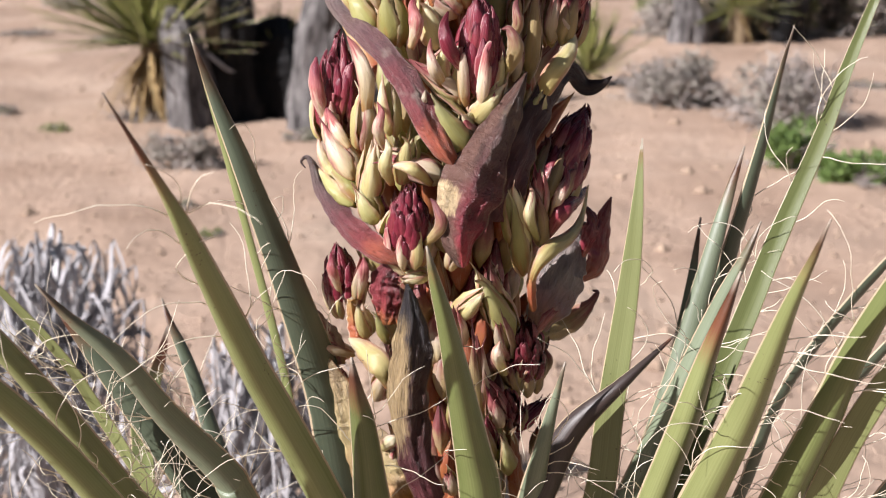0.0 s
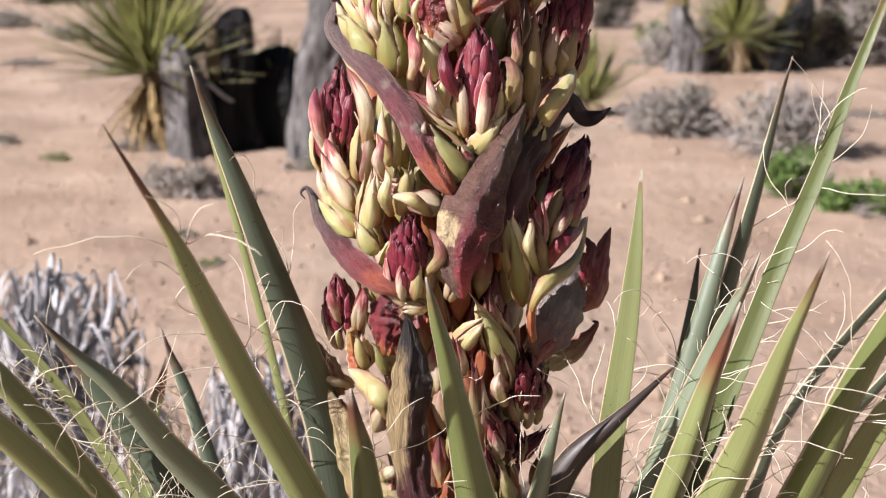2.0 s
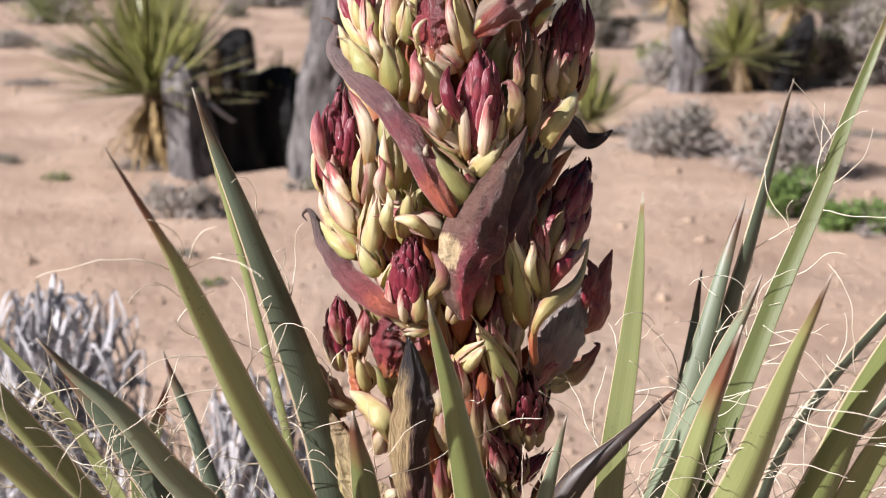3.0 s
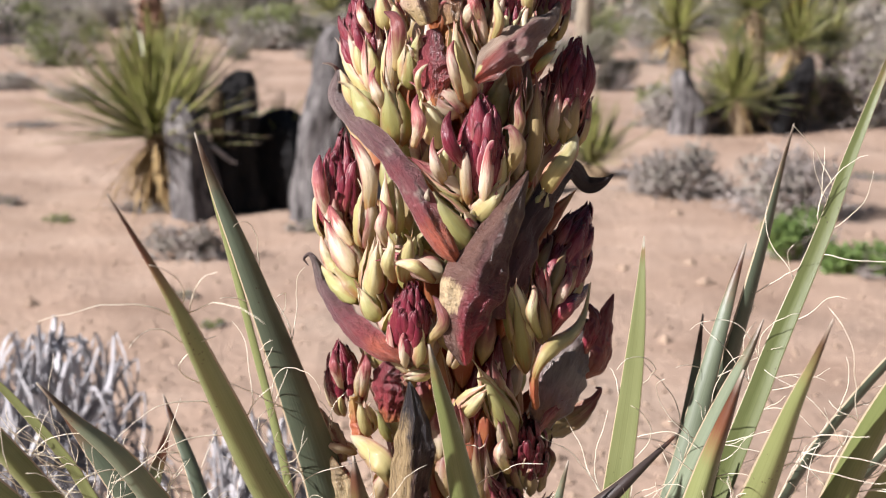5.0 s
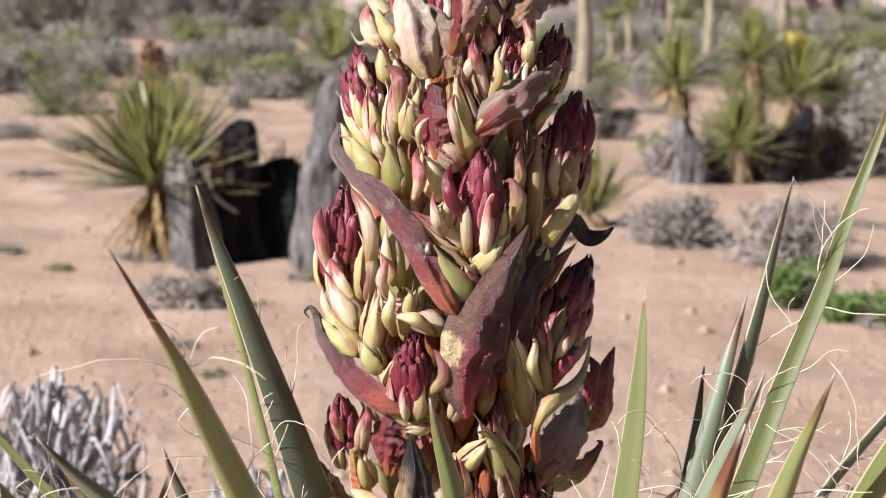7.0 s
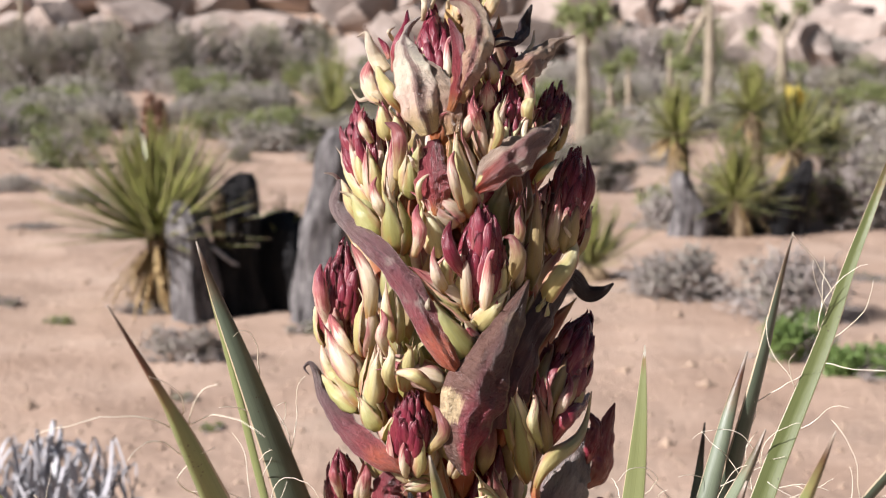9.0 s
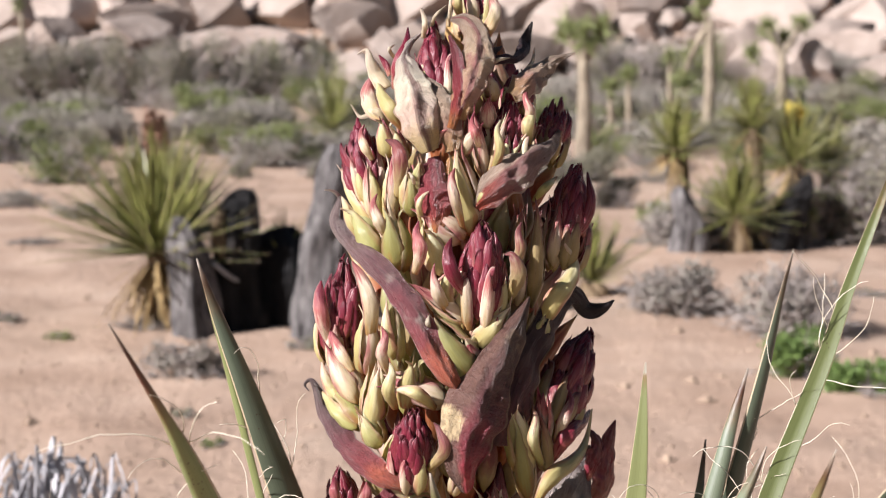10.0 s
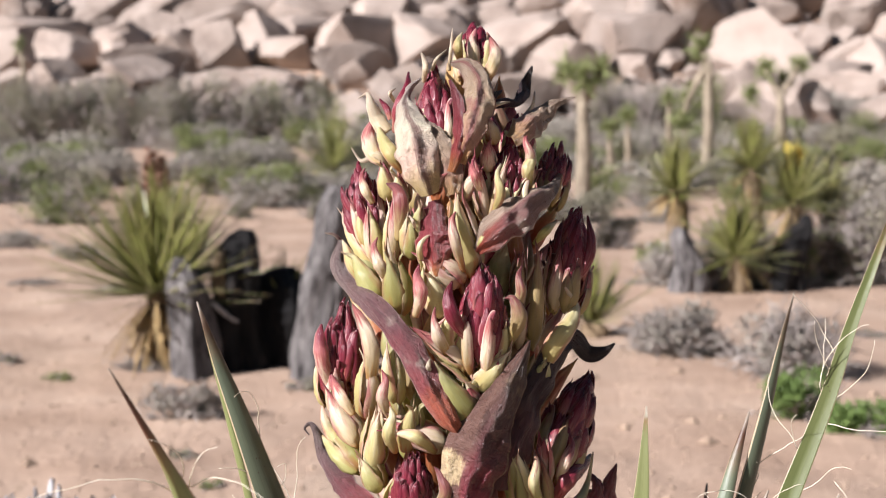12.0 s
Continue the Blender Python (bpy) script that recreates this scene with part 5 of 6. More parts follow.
def sheathed(base, tip, width, material, kind=0):
    """A pod of three overlapping tepals round a slim core; their dry points curl away."""
    bud(base, tip, width * 0.72, material, kind)
    b, d = Vector(base), Vector(tip) - Vector(base)
    q = d.to_track_quat("Z", "Y").to_matrix().to_4x4()
    front = q.inverted() @ Vector((0, -1, 0))
    face = math.atan2(front.y, front.x) - math.pi / 2 + loose.uniform(-0.9, 0.9)
    flush = {CREAM.name: (CREAM, CREAM, PINK), GREENB.name: (GREENB, GREENB, CREAM), PINK.name: (PINK, PINK, CREAM), MAUVE.name: (MAUVE, PINK, MAUVE)}.get(material.name, (material, MAUVE))
    for k in range(3):
        mat = loose.choice(flush)
        key = (mat.name, "wrap", loose.randrange(4))
        if key not in SCALES:
            SCALES[key] = wrap_mesh("tepal", 90 + key[2] + 7 * len(SCALES))
        m = Matrix.Translation(b) @ q @ Matrix.Rotation(face + k * 2.094 + loose.uniform(-0.25, 0.25), 4, "Z") @ Matrix.Translation((0, width * 0.05, loose.uniform(-0.06, 0.02) * d.length)) @ Matrix.Rotation(-loose.uniform(0.0, 0.07), 4, "X") @ Matrix.Diagonal((width * loose.uniform(0.8, 1.0), width, d.length * loose.uniform(0.9, 1.12), 1))
        part("tepal", SCALES[key], mat, stalk, "", m)


def cluster(base, tip, width, material, count, seed, flare=0.0):
    """A flower bud cluster: rings of pointed scales round one axis."""
    r = random.Random(seed)
    b, d = Vector(base), Vector(tip) - Vector(base)
    ln = d.length
    q = d.to_track_quat("Z", "Y").to_matrix().to_4x4()
    count = int(count * 3.2)
    for k in range(count):
        h = k / (count - 1)
        key = (material.name, k % 5)
        if key not in SCALES:
            SCALES[key] = scale_mesh("bud_scale", 40 + k, 0.06, True)
        rad = width * 0.37 * math.sin(math.pi * (0.26 + 0.64 * h)) ** 0.8
        z0 = ln * (-0.06 + 0.72 * h + r.uniform(-0.04, 0.04))
        lean = math.radians(9 - 24 * h + r.uniform(-5, 5) + 55 * flare * r.uniform(0.2, 1))
        size = ln * (0.48 - 0.12 * h) * r.uniform(0.82, 1.15)
        w = width * (0.34 - 0.10 * h) * r.uniform(0.8, 1.15)
        m = Matrix.Translation(b) @ q @ Matrix.Rotation(k * 2.39996 + r.uniform(-0.3, 0.3), 4, "Z") @ Matrix.Translation((0, rad, z0)) @ Matrix.Rotation(-lean, 4, "X") @ Matrix.Rotation(r.uniform(-0.15, 0.15), 4, "Y") @ Matrix.Diagonal((w, w, size, 1))
        part("bud_scale", SCALES[key], material, stalk, "", m)
    # pale sheathing scales round the foot, with dry points that curl away
    for k in range(8):
        mat = (PINK, CREAM, PINK)[k % 3] if material is not DARK else MAUVE
        key = (mat.name, "loose", k % 3)
        if key not in SCALES:
            SCALES[key] = scale_mesh("bud_scale", 70 + k, 0.18)
        m = Matrix.Translation(b) @ q @ Matrix.Rotation(k * 0.785 + r.uniform(0, 0.6), 4, "Z") @ Matrix.Translation((0, width * 0.33, -0.16 * ln)) @ Matrix.Rotation(-r.uniform(0.08, 0.24), 4, "X") @ Matrix.Diagonal((width * r.uniform(0.28, 0.42), width * 0.45, ln * r.uniform(0.45, 0.78), 1))
        part("bud_scale", SCALES[key], mat, stalk, "", m)
    bud(b, b + d * 0.86, width * 0.62, material, 0, "bud_core")


def bract(points, material, cup, ruffle, face, twist=0.0, label="withered papery bract"):
    part("bract", blade("bract", points, face, cup, 0.0011, 90, 23, ruffle, twist, len(points) * 7 + int(abs(points[0][0]) * 1e4), -0.06)[0], material, stalk, label)


def loose_scale(points, material):
    part("bud_scale", blade("bud_scale", [(*p[:3], p[3] * 0.84) for p in points], (-0.1, -1, 0.15), 0.48, 0.0013, 30, 11, 0.05, 0.0, len(points) + int(abs(points[0][0]) * 1e4))[0], material, stalk)


# the inner mass of buds all round the stalk
phy = random.Random(31)
ROWS_Z = (0.959, 1.019, 1.068, 1.111, 1.153, 1.209, 1.246, 1.283, 1.319, 1.355, 1.384, 1.409, 1.427, 1.441, 1.455)
ROWS_R = (0.052, 0.062, 0.072, 0.08, 0.086, 0.082, 0.08, 0.076, 0.071, 0.064, 0.055, 0.04, 0.028, 0.018, 0.006)
for k in range(230):
    s = (k + 0.5) / 230
    z = 0.928 + (1.385 - 0.928) * s
    R = float(np.interp(z, ROWS_Z, ROWS_R))
    az = k * 2.39996
    front = -math.sin(az)
    grow = 0.60 if front > -0.2 else 0.97
    o = Vector((math.cos(az), math.sin(az), 0))
    c = Vector((0.0105, 0.985, z))
    if s > 0.82:
        grow *= 0.62
    mat = phy.choice((GREENB, STEM, PINK, MAUVE, STEM)) if phy.random() < 0.8 else phy.choice((RED, MAUVE))
    bud(c + o * R * 0.48 - Vector((0, 0, 0.014)), c + o * R * grow + Vector((0, 0, 0.030)), 0.019 * phy.uniform(0.8, 1.15), mat, k % 3)

bract([(0.0335, 0.9147, 1.1557, 0.0312), (0.042, 0.9091, 1.1862, 0.0331), (0.0547, 0.9163, 1.2137, 0.0218), (0.0682, 0.9314, 1.2327, 0.0185), (0.0825, 0.9517, 1.2447, 0.0124), (0.0952, 0.9672, 1.2319, 0.0111), (0.1056, 0.9664, 1.2332, 0.0074), (0.113, 0.9655, 1.2387, 0.0015)], BR_DARK, 0.35, 0.09, (0.4, -1, 0.1), 0, "dark purple bract with a hooked point")
# withered bracts
bract([(0.01, 0.9027, 1.1913, 0.0042), (0.0032, 0.8989, 1.2022, 0.0131), (-0.0066, 0.9012, 1.2167, 0.0173), (-0.0144, 0.904, 1.2322, 0.018), (-0.0229, 0.908, 1.2469, 0.0167), (-0.0344, 0.9158, 1.2599, 0.0155), (-0.0474, 0.9284, 1.2714, 0.0143), (-0.0606, 0.9504, 1.2795, 0.0131), (-0.0696, 0.9647, 1.2909, 0.0111), (-0.0684, 0.9649, 1.3028, 0.0067), (-0.0695, 0.9651, 1.3077, 0.0019)], BR_PURPLE, 1.0, 0.08, (-0.1, -1, 0.15), 0.0, "long withered purple bract with a curled point")
bract([(-0.0677, 0.9714, 1.3052, 0.0034), (-0.0728, 0.9691, 1.3107, 0.0022), (-0.0791, 0.9692, 1.3118, 0.0007)], BR_GREY, 0.4, 0.05, (-0.1, -1, 0.15))
bract([(-0.0251, 0.9115, 1.1255, 0.0063), (-0.0341, 0.9104, 1.1326, 0.0147), (-0.0453, 0.9177, 1.137, 0.0176), (-0.0587, 0.9303, 1.1449, 0.0171), (-0.0711, 0.9513, 1.153, 0.0146), (-0.0794, 0.963, 1.1637, 0.0118), (-0.083, 0.9631, 1.1734, 0.0089), (-0.0856, 0.9632, 1.1804, 0.0055), (-0.0893, 0.9632, 1.185, 0.003), (-0.0931, 0.9632, 1.1819, 0.0018), (-0.0902, 0.9631, 1.1773, 0.0007)], BR_PURPLE, 1.0, 0.08, (-0.1, -1, 0.15), 0.0, "withered purple-grey bract with a curled point")
bract([(0.014, 0.9041, 1.1269, 0.0083), (0.0124, 0.8971, 1.1471, 0.0248), (0.0152, 0.8972, 1.165, 0.0372), (0.0205, 0.8988, 1.1808, 0.0393), (0.0286, 0.9014, 1.1999, 0.0311), (0.0375, 0.9049, 1.2171, 0.0222), (0.0464, 0.9094, 1.2341, 0.0126), (0.0537, 0.9144, 1.2494, 0.0014)], BR_BROWN, 0.85, 0.07, (0.12, -1, 0.15), 0.0, "broad brown wrinkled bract folded over the stalk")
bract([(0.0205, 0.9124, 1.3056, 0.0063), (0.0292, 0.9094, 1.3155, 0.0202), (0.0417, 0.9156, 1.3248, 0.0253), (0.0546, 0.9258, 1.3347, 0.0199), (0.0662, 0.9401, 1.3409, 0.0115), (0.0728, 0.9556, 1.3473, 0.0055), (0.0752, 0.9644, 1.3542, 0.0015)], BR_GREY, 0.8, 0.07, (-0.15, -1, 0.35), 0.0, "brown wrinkled bract with a bent point")
bract([(-0.0088, 0.9202, 1.3404, 0.012), (-0.0148, 0.9196, 1.3563, 0.0247), (-0.0184, 0.927, 1.3737, 0.0263), (-0.0232, 0.937, 1.3885, 0.018), (-0.0256, 0.9481, 1.3991, 0.0087), (-0.0221, 0.9515, 1.4074, 0.0047), (-0.0148, 0.9494, 1.4135, 0.0015)], BR_PALE, 0.75, 0.06, (-0.1, -1, 0.15), 0.0, "pale cream bract with a purple wrinkled ridge")
bract([(0.0075, 0.9222, 1.3615, 0.0106), (0.0159, 0.9216, 1.3792, 0.0184), (0.0211, 0.9321, 1.3984, 0.0215), (0.0198, 0.9405, 1.4127, 0.0166), (0.0127, 0.9451, 1.4217, 0.0102), (0.004, 0.9464, 1.4228, 0.0029)], BR_TAN, 0.7, 0.08, (-0.1, -1, 0.15), 0.0, "tan papery bract hooded over a bud")
bract([(0.0046, 0.9196, 1.3546, 0.0056), (0.0099, 0.9188, 1.3775, 0.0092), (0.0082, 0.929, 1.3985, 0.0071), (0.0033, 0.9375, 1.412, 0.0018)], BR_ROSE, 0.5, 0.06, (-0.1, -1, 0.15))
bract([(0.0064, 0.9208, 1.3404, 0.0106), (0.0022, 0.9246, 1.3614, 0.0163), (-0.0078, 0.9318, 1.3779, 0.0129), (-0.0139, 0.9397, 1.3895, 0.0022)], BR_DRY, 0.6, 0.06, (-0.1, -1, 0.15))
bract([(0.0424, 0.9363, 1.3735, 0.0108), (0.0517, 0.9431, 1.3812, 0.0188), (0.0661, 0.9706, 1.391, 0.0127), (0.0736, 0.9713, 1.3973, 0.006), (0.0858, 0.9717, 1.4013, 0.0011)], BR_DRY, 0.7, 0.06, (-0.1, -1, 0.15))
bract([(0.0245, 0.9386, 1.3924, 0.0072), (0.0285, 0.9433, 1.3999, 0.0065), (0.0337, 0.9483, 1.4035, 0.0036), (0.0371, 0.9521, 1.4056, 0.0011)], BR_DARK, 0.5, 0.09, (-0.1, -1, 0.15))
bract([(0.0256, 0.9405, 1.3963, 0.0051), (0.0372, 0.9445, 1.3977, 0.0065), (0.0459, 0.9519, 1.3977, 0.0058), (0.0509, 0.9652, 1.4028, 0.0089), (0.0533, 0.9746, 1.4102, 0.0075), (0.0577, 0.9758, 1.4217, 0.0011)], BR_DARK, 0.5, 0.09, (-0.1, -1, 0.15))
bract([(-0.0042, 0.915, 1.2894, 0.0155), (-0.0067, 0.9179, 1.3068, 0.0233), (-0.0074, 0.9204, 1.3226, 0.017), (-0.006, 0.9219, 1.3321, 0.012), (-0.007, 0.9229, 1.3363, 0.0071)], BR_ROSE, 0.6, 0.02, (-0.1, -1, 0.15), 0.0, "crimson bract with an orange base")
bract([(-0.0352, 0.9295, 1.0795, 0.0143), (-0.0349, 0.9256, 1.0963, 0.0192), (-0.0366, 0.9235, 1.1113, 0.0184), (-0.03, 0.9175, 1.1238, 0.0134)], BR_ROSE, 0.4, 0.07, (-0.1, -1, 0.15))
bract([(0.0645, 0.938, 1.0746, 0.0166), (0.0763, 0.9475, 1.0933, 0.0356), (0.0856, 0.9585, 1.1118, 0.0339), (0.0941, 0.9715, 1.126, 0.0194), (0.0993, 0.9712, 1.1381, 0.003)], BR_SLATE, 0.4, 0.03, (0.3, -1, 0.1), 0.0, "smooth mauve-grey bract in the shade")
bract([(0.0647, 0.9391, 1.0655, 0.0072), (0.0801, 0.9664, 1.0643, 0.0171), (0.0938, 0.969, 1.0723, 0.0156), (0.1033, 0.9687, 1.0814, 0.0067), (0.1078, 0.9685, 1.0887, 0.0033), (0.1046, 0.9685, 1.0904, 0.0011)], MAUVE, 0.5, 0.03, (0.3, -1, 0.4))
bract([(0.0975, 0.9723, 1.0965, 0.0052), (0.1069, 0.9719, 1.1079, 0.0157), (0.1088, 0.9715, 1.1272, 0.0157), (0.1118, 0.9711, 1.1433, 0.0097), (0.1157, 0.9709, 1.156, 0.0011)], DARK, 0.5, 0.04, (0.4, -1, 0.1))
bract([(0.0973, 0.9694, 1.1146, 0.0045), (0.1004, 0.9654, 1.1297, 0.0119), (0.1024, 0.9651, 1.1416, 0.0082), (0.0984, 0.9649, 1.1503, 0.0022)], DARK, 0.5, 0.04, (0.3, -1, 0.1))
bract([(0.0624, 0.9339, 1.0701, 0.005), (0.0759, 0.9414, 1.0862, 0.008), (0.0919, 0.9645, 1.09, 0.0011)], DARK, 0.4, 0.04, (-0.1, -1, 0.15))
bract([(-0.0058, 0.9341, 0.9496, 0.0201), (-0.0146, 0.9289, 0.9751, 0.0235), (-0.0202, 0.9264, 1.0051, 0.0263), (-0.0218, 0.921, 1.0357, 0.0276), (-0.0192, 0.913, 1.0663, 0.0259), (-0.0183, 0.9086, 1.0873, 0.0188), (-0.0199, 0.9062, 1.1034, 0.009), (-0.0217, 0.905, 1.114, 0.0017)], BR_SPLIT, 0.5, 0.06, (0.05, -1, 0.05), 0.0, "dry tan and black ribbed bract in front of the stalk")
bract([(-0.0509, 0.9748, 0.9283, 0.0225), (-0.0623, 0.9722, 0.969, 0.0276), (-0.0693, 0.9713, 1.0017, 0.0231), (-0.0751, 0.9705, 1.0274, 0.0156), (-0.0834, 0.9699, 1.0456, 0.003)], BR_CREAM, 0.6, 0.06, (-0.3, -1, 0.05), 0.0, "cream fleshy bract with an orange flush")
bract([(-0.0706, 0.9759, 1.0338, 0.0082), (-0.0744, 0.9777, 1.0508, 0.012), (-0.082, 0.9773, 1.0638, 0.0075), (-0.0857, 0.977, 1.073, 0.0015)], BR_TAN, 0.5, 0.08, (-0.1, -1, 0.15))
bract([(-0.0258, 0.9488, 0.9406, 0.0182), (-0.0338, 0.9565, 0.9607, 0.0191), (-0.0396, 0.9602, 0.9806, 0.0125), (-0.0428, 0.9635, 0.9899, 0.003)], BR_CREAM, 0.5, 0.06, (-0.1, -1, 0.15))
bract([(0.0554, 0.9601, 0.9352, 0.0133), (0.0525, 0.9559, 0.9567, 0.0125), (0.0489, 0.946, 0.9844, 0.0102), (0.0478, 0.9421, 0.9986, 0.0043)], STEM, 0.9, 0.03, (0, -1, 0.1), 0.0, "orange-red fleshy side stem")
bract([(0.0611, 0.9287, 1.0895, 0.0057), (0.0593, 0.9199, 1.1058, 0.0064), (0.06, 0.9174, 1.1219, 0.0049), (0.0625, 0.9176, 1.1313, 0.0014)], STEM, 0.9, 0.03, (0, -1, 0.1), 0.0, "orange-red fleshy side stem")
bract([(-0.0541, 0.9643, 1.0495, 0.0126), (-0.0593, 0.97, 1.0659, 0.0112), (-0.0614, 0.9634, 1.0863, 0.0059)], STEM, 0.9, 0.03, (0, -1, 0.1), 0.0, "orange-red fleshy side stem")
# clusters of red buds; DARK ones carry the right side's shade in their colour
cluster((0.0189, 0.9674, 1.4175), (0.0207, 0.9874, 1.4506), 0.0235, RED, 13, 1, 0.00)
cluster((-0.0043, 0.9454, 1.3732), (-0.0069, 0.9624, 1.4196), 0.0251, RED, 14, 2, 0.00)
cluster((0.0468, 0.9528, 1.3657), (0.0479, 0.955, 1.3893), 0.0205, RED, 9, 3, 0.20)
cluster((0.038, 0.9387, 1.3283), (0.0419, 0.9417, 1.3715), 0.0260, RED, 13, 4, 0.10)
cluster((0.0688, 0.9662, 1.3356), (0.0762, 0.9792, 1.37), 0.0211, DARK, 13, 5, 0.20)
cluster((-0.0488, 0.9597, 1.31), (-0.0574, 0.9784, 1.3535), 0.0248, RED, 17, 6, 0.30)
cluster((0.0226, 0.9196, 1.2402), (0.0252, 0.9162, 1.2985), 0.0302, RED, 17, 7, 0.00)
cluster((0.0798, 0.9662, 1.27), (0.0877, 0.9776, 1.328), 0.0285, DARK, 15, 8, 0.00)
cluster((-0.0694, 0.9796, 1.2027), (-0.0659, 0.9743, 1.2647), 0.0314, RED, 17, 9, 0.00)
cluster((-0.0208, 0.9178, 1.1331), (-0.02, 0.9065, 1.1789), 0.0271, RED, 17, 10, 0.10)
cluster((0.0733, 0.9446, 1.1666), (0.0962, 0.9756, 1.2155), 0.0315, DARK, 14, 11, 0.05)
cluster((-0.0669, 0.9869, 1.0768), (-0.0714, 0.9756, 1.1229), 0.0247, RED, 13, 12, 0.00)
cluster((0.0583, 0.9534, 1.033), (0.0552, 0.9281, 1.0827), 0.0257, DARK, 13, 13, 0.35)
cluster((-0.068, 0.9892, 1.0032), (-0.0701, 0.9784, 1.0308), 0.0135, PINK, 7, 14, 0.00)
cluster((-0.0314, 0.9697, 0.9562), (-0.0323, 0.9541, 0.9853), 0.0154, PINK, 8, 15, 0.00)
cluster((0.0493, 0.9572, 0.9987), (0.0461, 0.9384, 1.029), 0.0180, DARK, 9, 16, 0.20)
# curled scales round the clusters
loose_scale([(0.023, 0.9531, 1.4093, 0.0051), (0.0293, 0.9467, 1.4182, 0.0102), (0.033, 0.9616, 1.4294, 0.0096), (0.0279, 0.9764, 1.4434, 0.0015)], PINK)
loose_scale([(0.0103, 0.9604, 1.4239, 0.0044), (0.0084, 0.9508, 1.4326, 0.008), (0.0092, 0.9556, 1.4382, 0.0051), (0.0114, 0.9634, 1.4429, 0.0011)], CREAM)
loose_scale([(-0.0259, 0.9387, 1.3536, 0.0065), (-0.034, 0.9343, 1.3657, 0.0122), (-0.0402, 0.9482, 1.3749, 0.008), (-0.0444, 0.9701, 1.3855, 0.0015)], CREAM)
loose_scale([(-0.0344, 0.9469, 1.3579, 0.0051), (-0.0454, 0.9499, 1.364, 0.0117), (-0.0498, 0.9651, 1.3763, 0.0111), (-0.0456, 0.9703, 1.388, 0.0019)], PINK)
loose_scale([(-0.0374, 0.9594, 1.3772, 0.0125), (-0.0439, 0.9656, 1.3866, 0.0119), (-0.0482, 0.9653, 1.3966, 0.0074), (-0.0506, 0.9687, 1.4032, 0.003), (-0.0567, 0.9716, 1.4006, 0.0011)], DRY)
loose_scale([(-0.0317, 0.9529, 1.3785, 0.0051), (-0.03, 0.9474, 1.3941, 0.008), (-0.0243, 0.9541, 1.4075, 0.0059), (-0.0237, 0.9734, 1.4176, 0.0015)], RED)
loose_scale([(-0.0349, 0.9623, 1.3867, 0.0044), (-0.0379, 0.965, 1.394, 0.0052), (-0.0426, 0.9715, 1.3999, 0.0015)], RED)
loose_scale([(-0.033, 0.9738, 1.3984, 0.003), (-0.0357, 0.966, 1.4039, 0.003), (-0.0322, 0.9722, 1.4069, 0.0007)], DRY)
loose_scale([(-0.0135, 0.9603, 1.4112, 0.0037), (-0.0123, 0.9515, 1.4208, 0.0044), (-0.0151, 0.9748, 1.4301, 0.0019)], DRY)
loose_scale([(0.003, 0.9577, 1.4184, 0.0029), (0.0041, 0.9511, 1.4326, 0.0026), (0.0052, 0.9669, 1.4459, 0.0007)], DRY)
loose_scale([(-0.0084, 0.9616, 1.4174, 0.003), (-0.0054, 0.9497, 1.4251, 0.0026), (0.0015, 0.9572, 1.4318, 0.0007)], DRY)
loose_scale([(0.0264, 0.944, 1.3923, 0.0029), (0.034, 0.9342, 1.397, 0.0032), (0.0432, 0.9478, 1.3984, 0.0007)], DRY)
loose_scale([(0.0518, 0.9592, 1.3893, 0.0029), (0.0576, 0.9652, 1.3962, 0.003), (0.0591, 0.972, 1.405, 0.0007)], DRY)
loose_scale([(0.0547, 0.9419, 1.3426, 0.0036), (0.0524, 0.9277, 1.3552, 0.01), (0.0556, 0.935, 1.3635, 0.0065), (0.0568, 0.9436, 1.3696, 0.0011)], CREAM)
loose_scale([(0.0289, 0.9227, 1.3106, 0.0028), (0.0409, 0.9146, 1.3242, 0.0056), (0.0485, 0.9195, 1.3344, 0.006), (0.051, 0.9263, 1.3446, 0.0043), (0.0546, 0.9344, 1.3528, 0.0011)], CREAM)
loose_scale([(-0.029, 0.9317, 1.3109, 0.0072), (-0.0272, 0.9195, 1.3333, 0.012), (-0.0301, 0.9249, 1.3436, 0.0085), (-0.037, 0.9359, 1.3466, 0.0014)], MAUVE)
loose_scale([(-0.029, 0.9287, 1.292, 0.0032), (-0.0343, 0.9183, 1.3047, 0.0025), (-0.036, 0.927, 1.3131, 0.0007)], DRY)
loose_scale([(-0.0185, 0.9271, 1.3167, 0.0028), (-0.0196, 0.9131, 1.3243, 0.0028), (-0.023, 0.9214, 1.3279, 0.0007)], DRY)
loose_scale([(0.021, 0.9201, 1.3023, 0.0035), (0.0242, 0.9061, 1.313, 0.0077), (0.0314, 0.915, 1.3213, 0.0018)], GREENB)
loose_scale([(-0.0131, 0.9216, 1.2921, 0.005), (-0.0157, 0.9091, 1.307, 0.0049), (-0.0129, 0.9101, 1.3133, 0.0031), (-0.0084, 0.9136, 1.3161, 0.0011)], CREAM)
loose_scale([(0.016, 0.9134, 1.2485, 0.0056), (0.0053, 0.8997, 1.2659, 0.0111), (0.0022, 0.9023, 1.2786, 0.0076), (0.0046, 0.9076, 1.2874, 0.0014)], RED)
loose_scale([(0.0018, 0.9132, 1.2413, 0.007), (-0.0038, 0.8995, 1.2532, 0.0097), (-0.0066, 0.9022, 1.2645, 0.0042), (-0.0059, 0.9073, 1.2715, 0.0007)], PINK)
loose_scale([(0.0397, 0.9182, 1.2459, 0.007), (0.0462, 0.9075, 1.2637, 0.0125), (0.0426, 0.9083, 1.276, 0.0063), (0.0378, 0.9109, 1.2764, 0.001)], MAUVE)
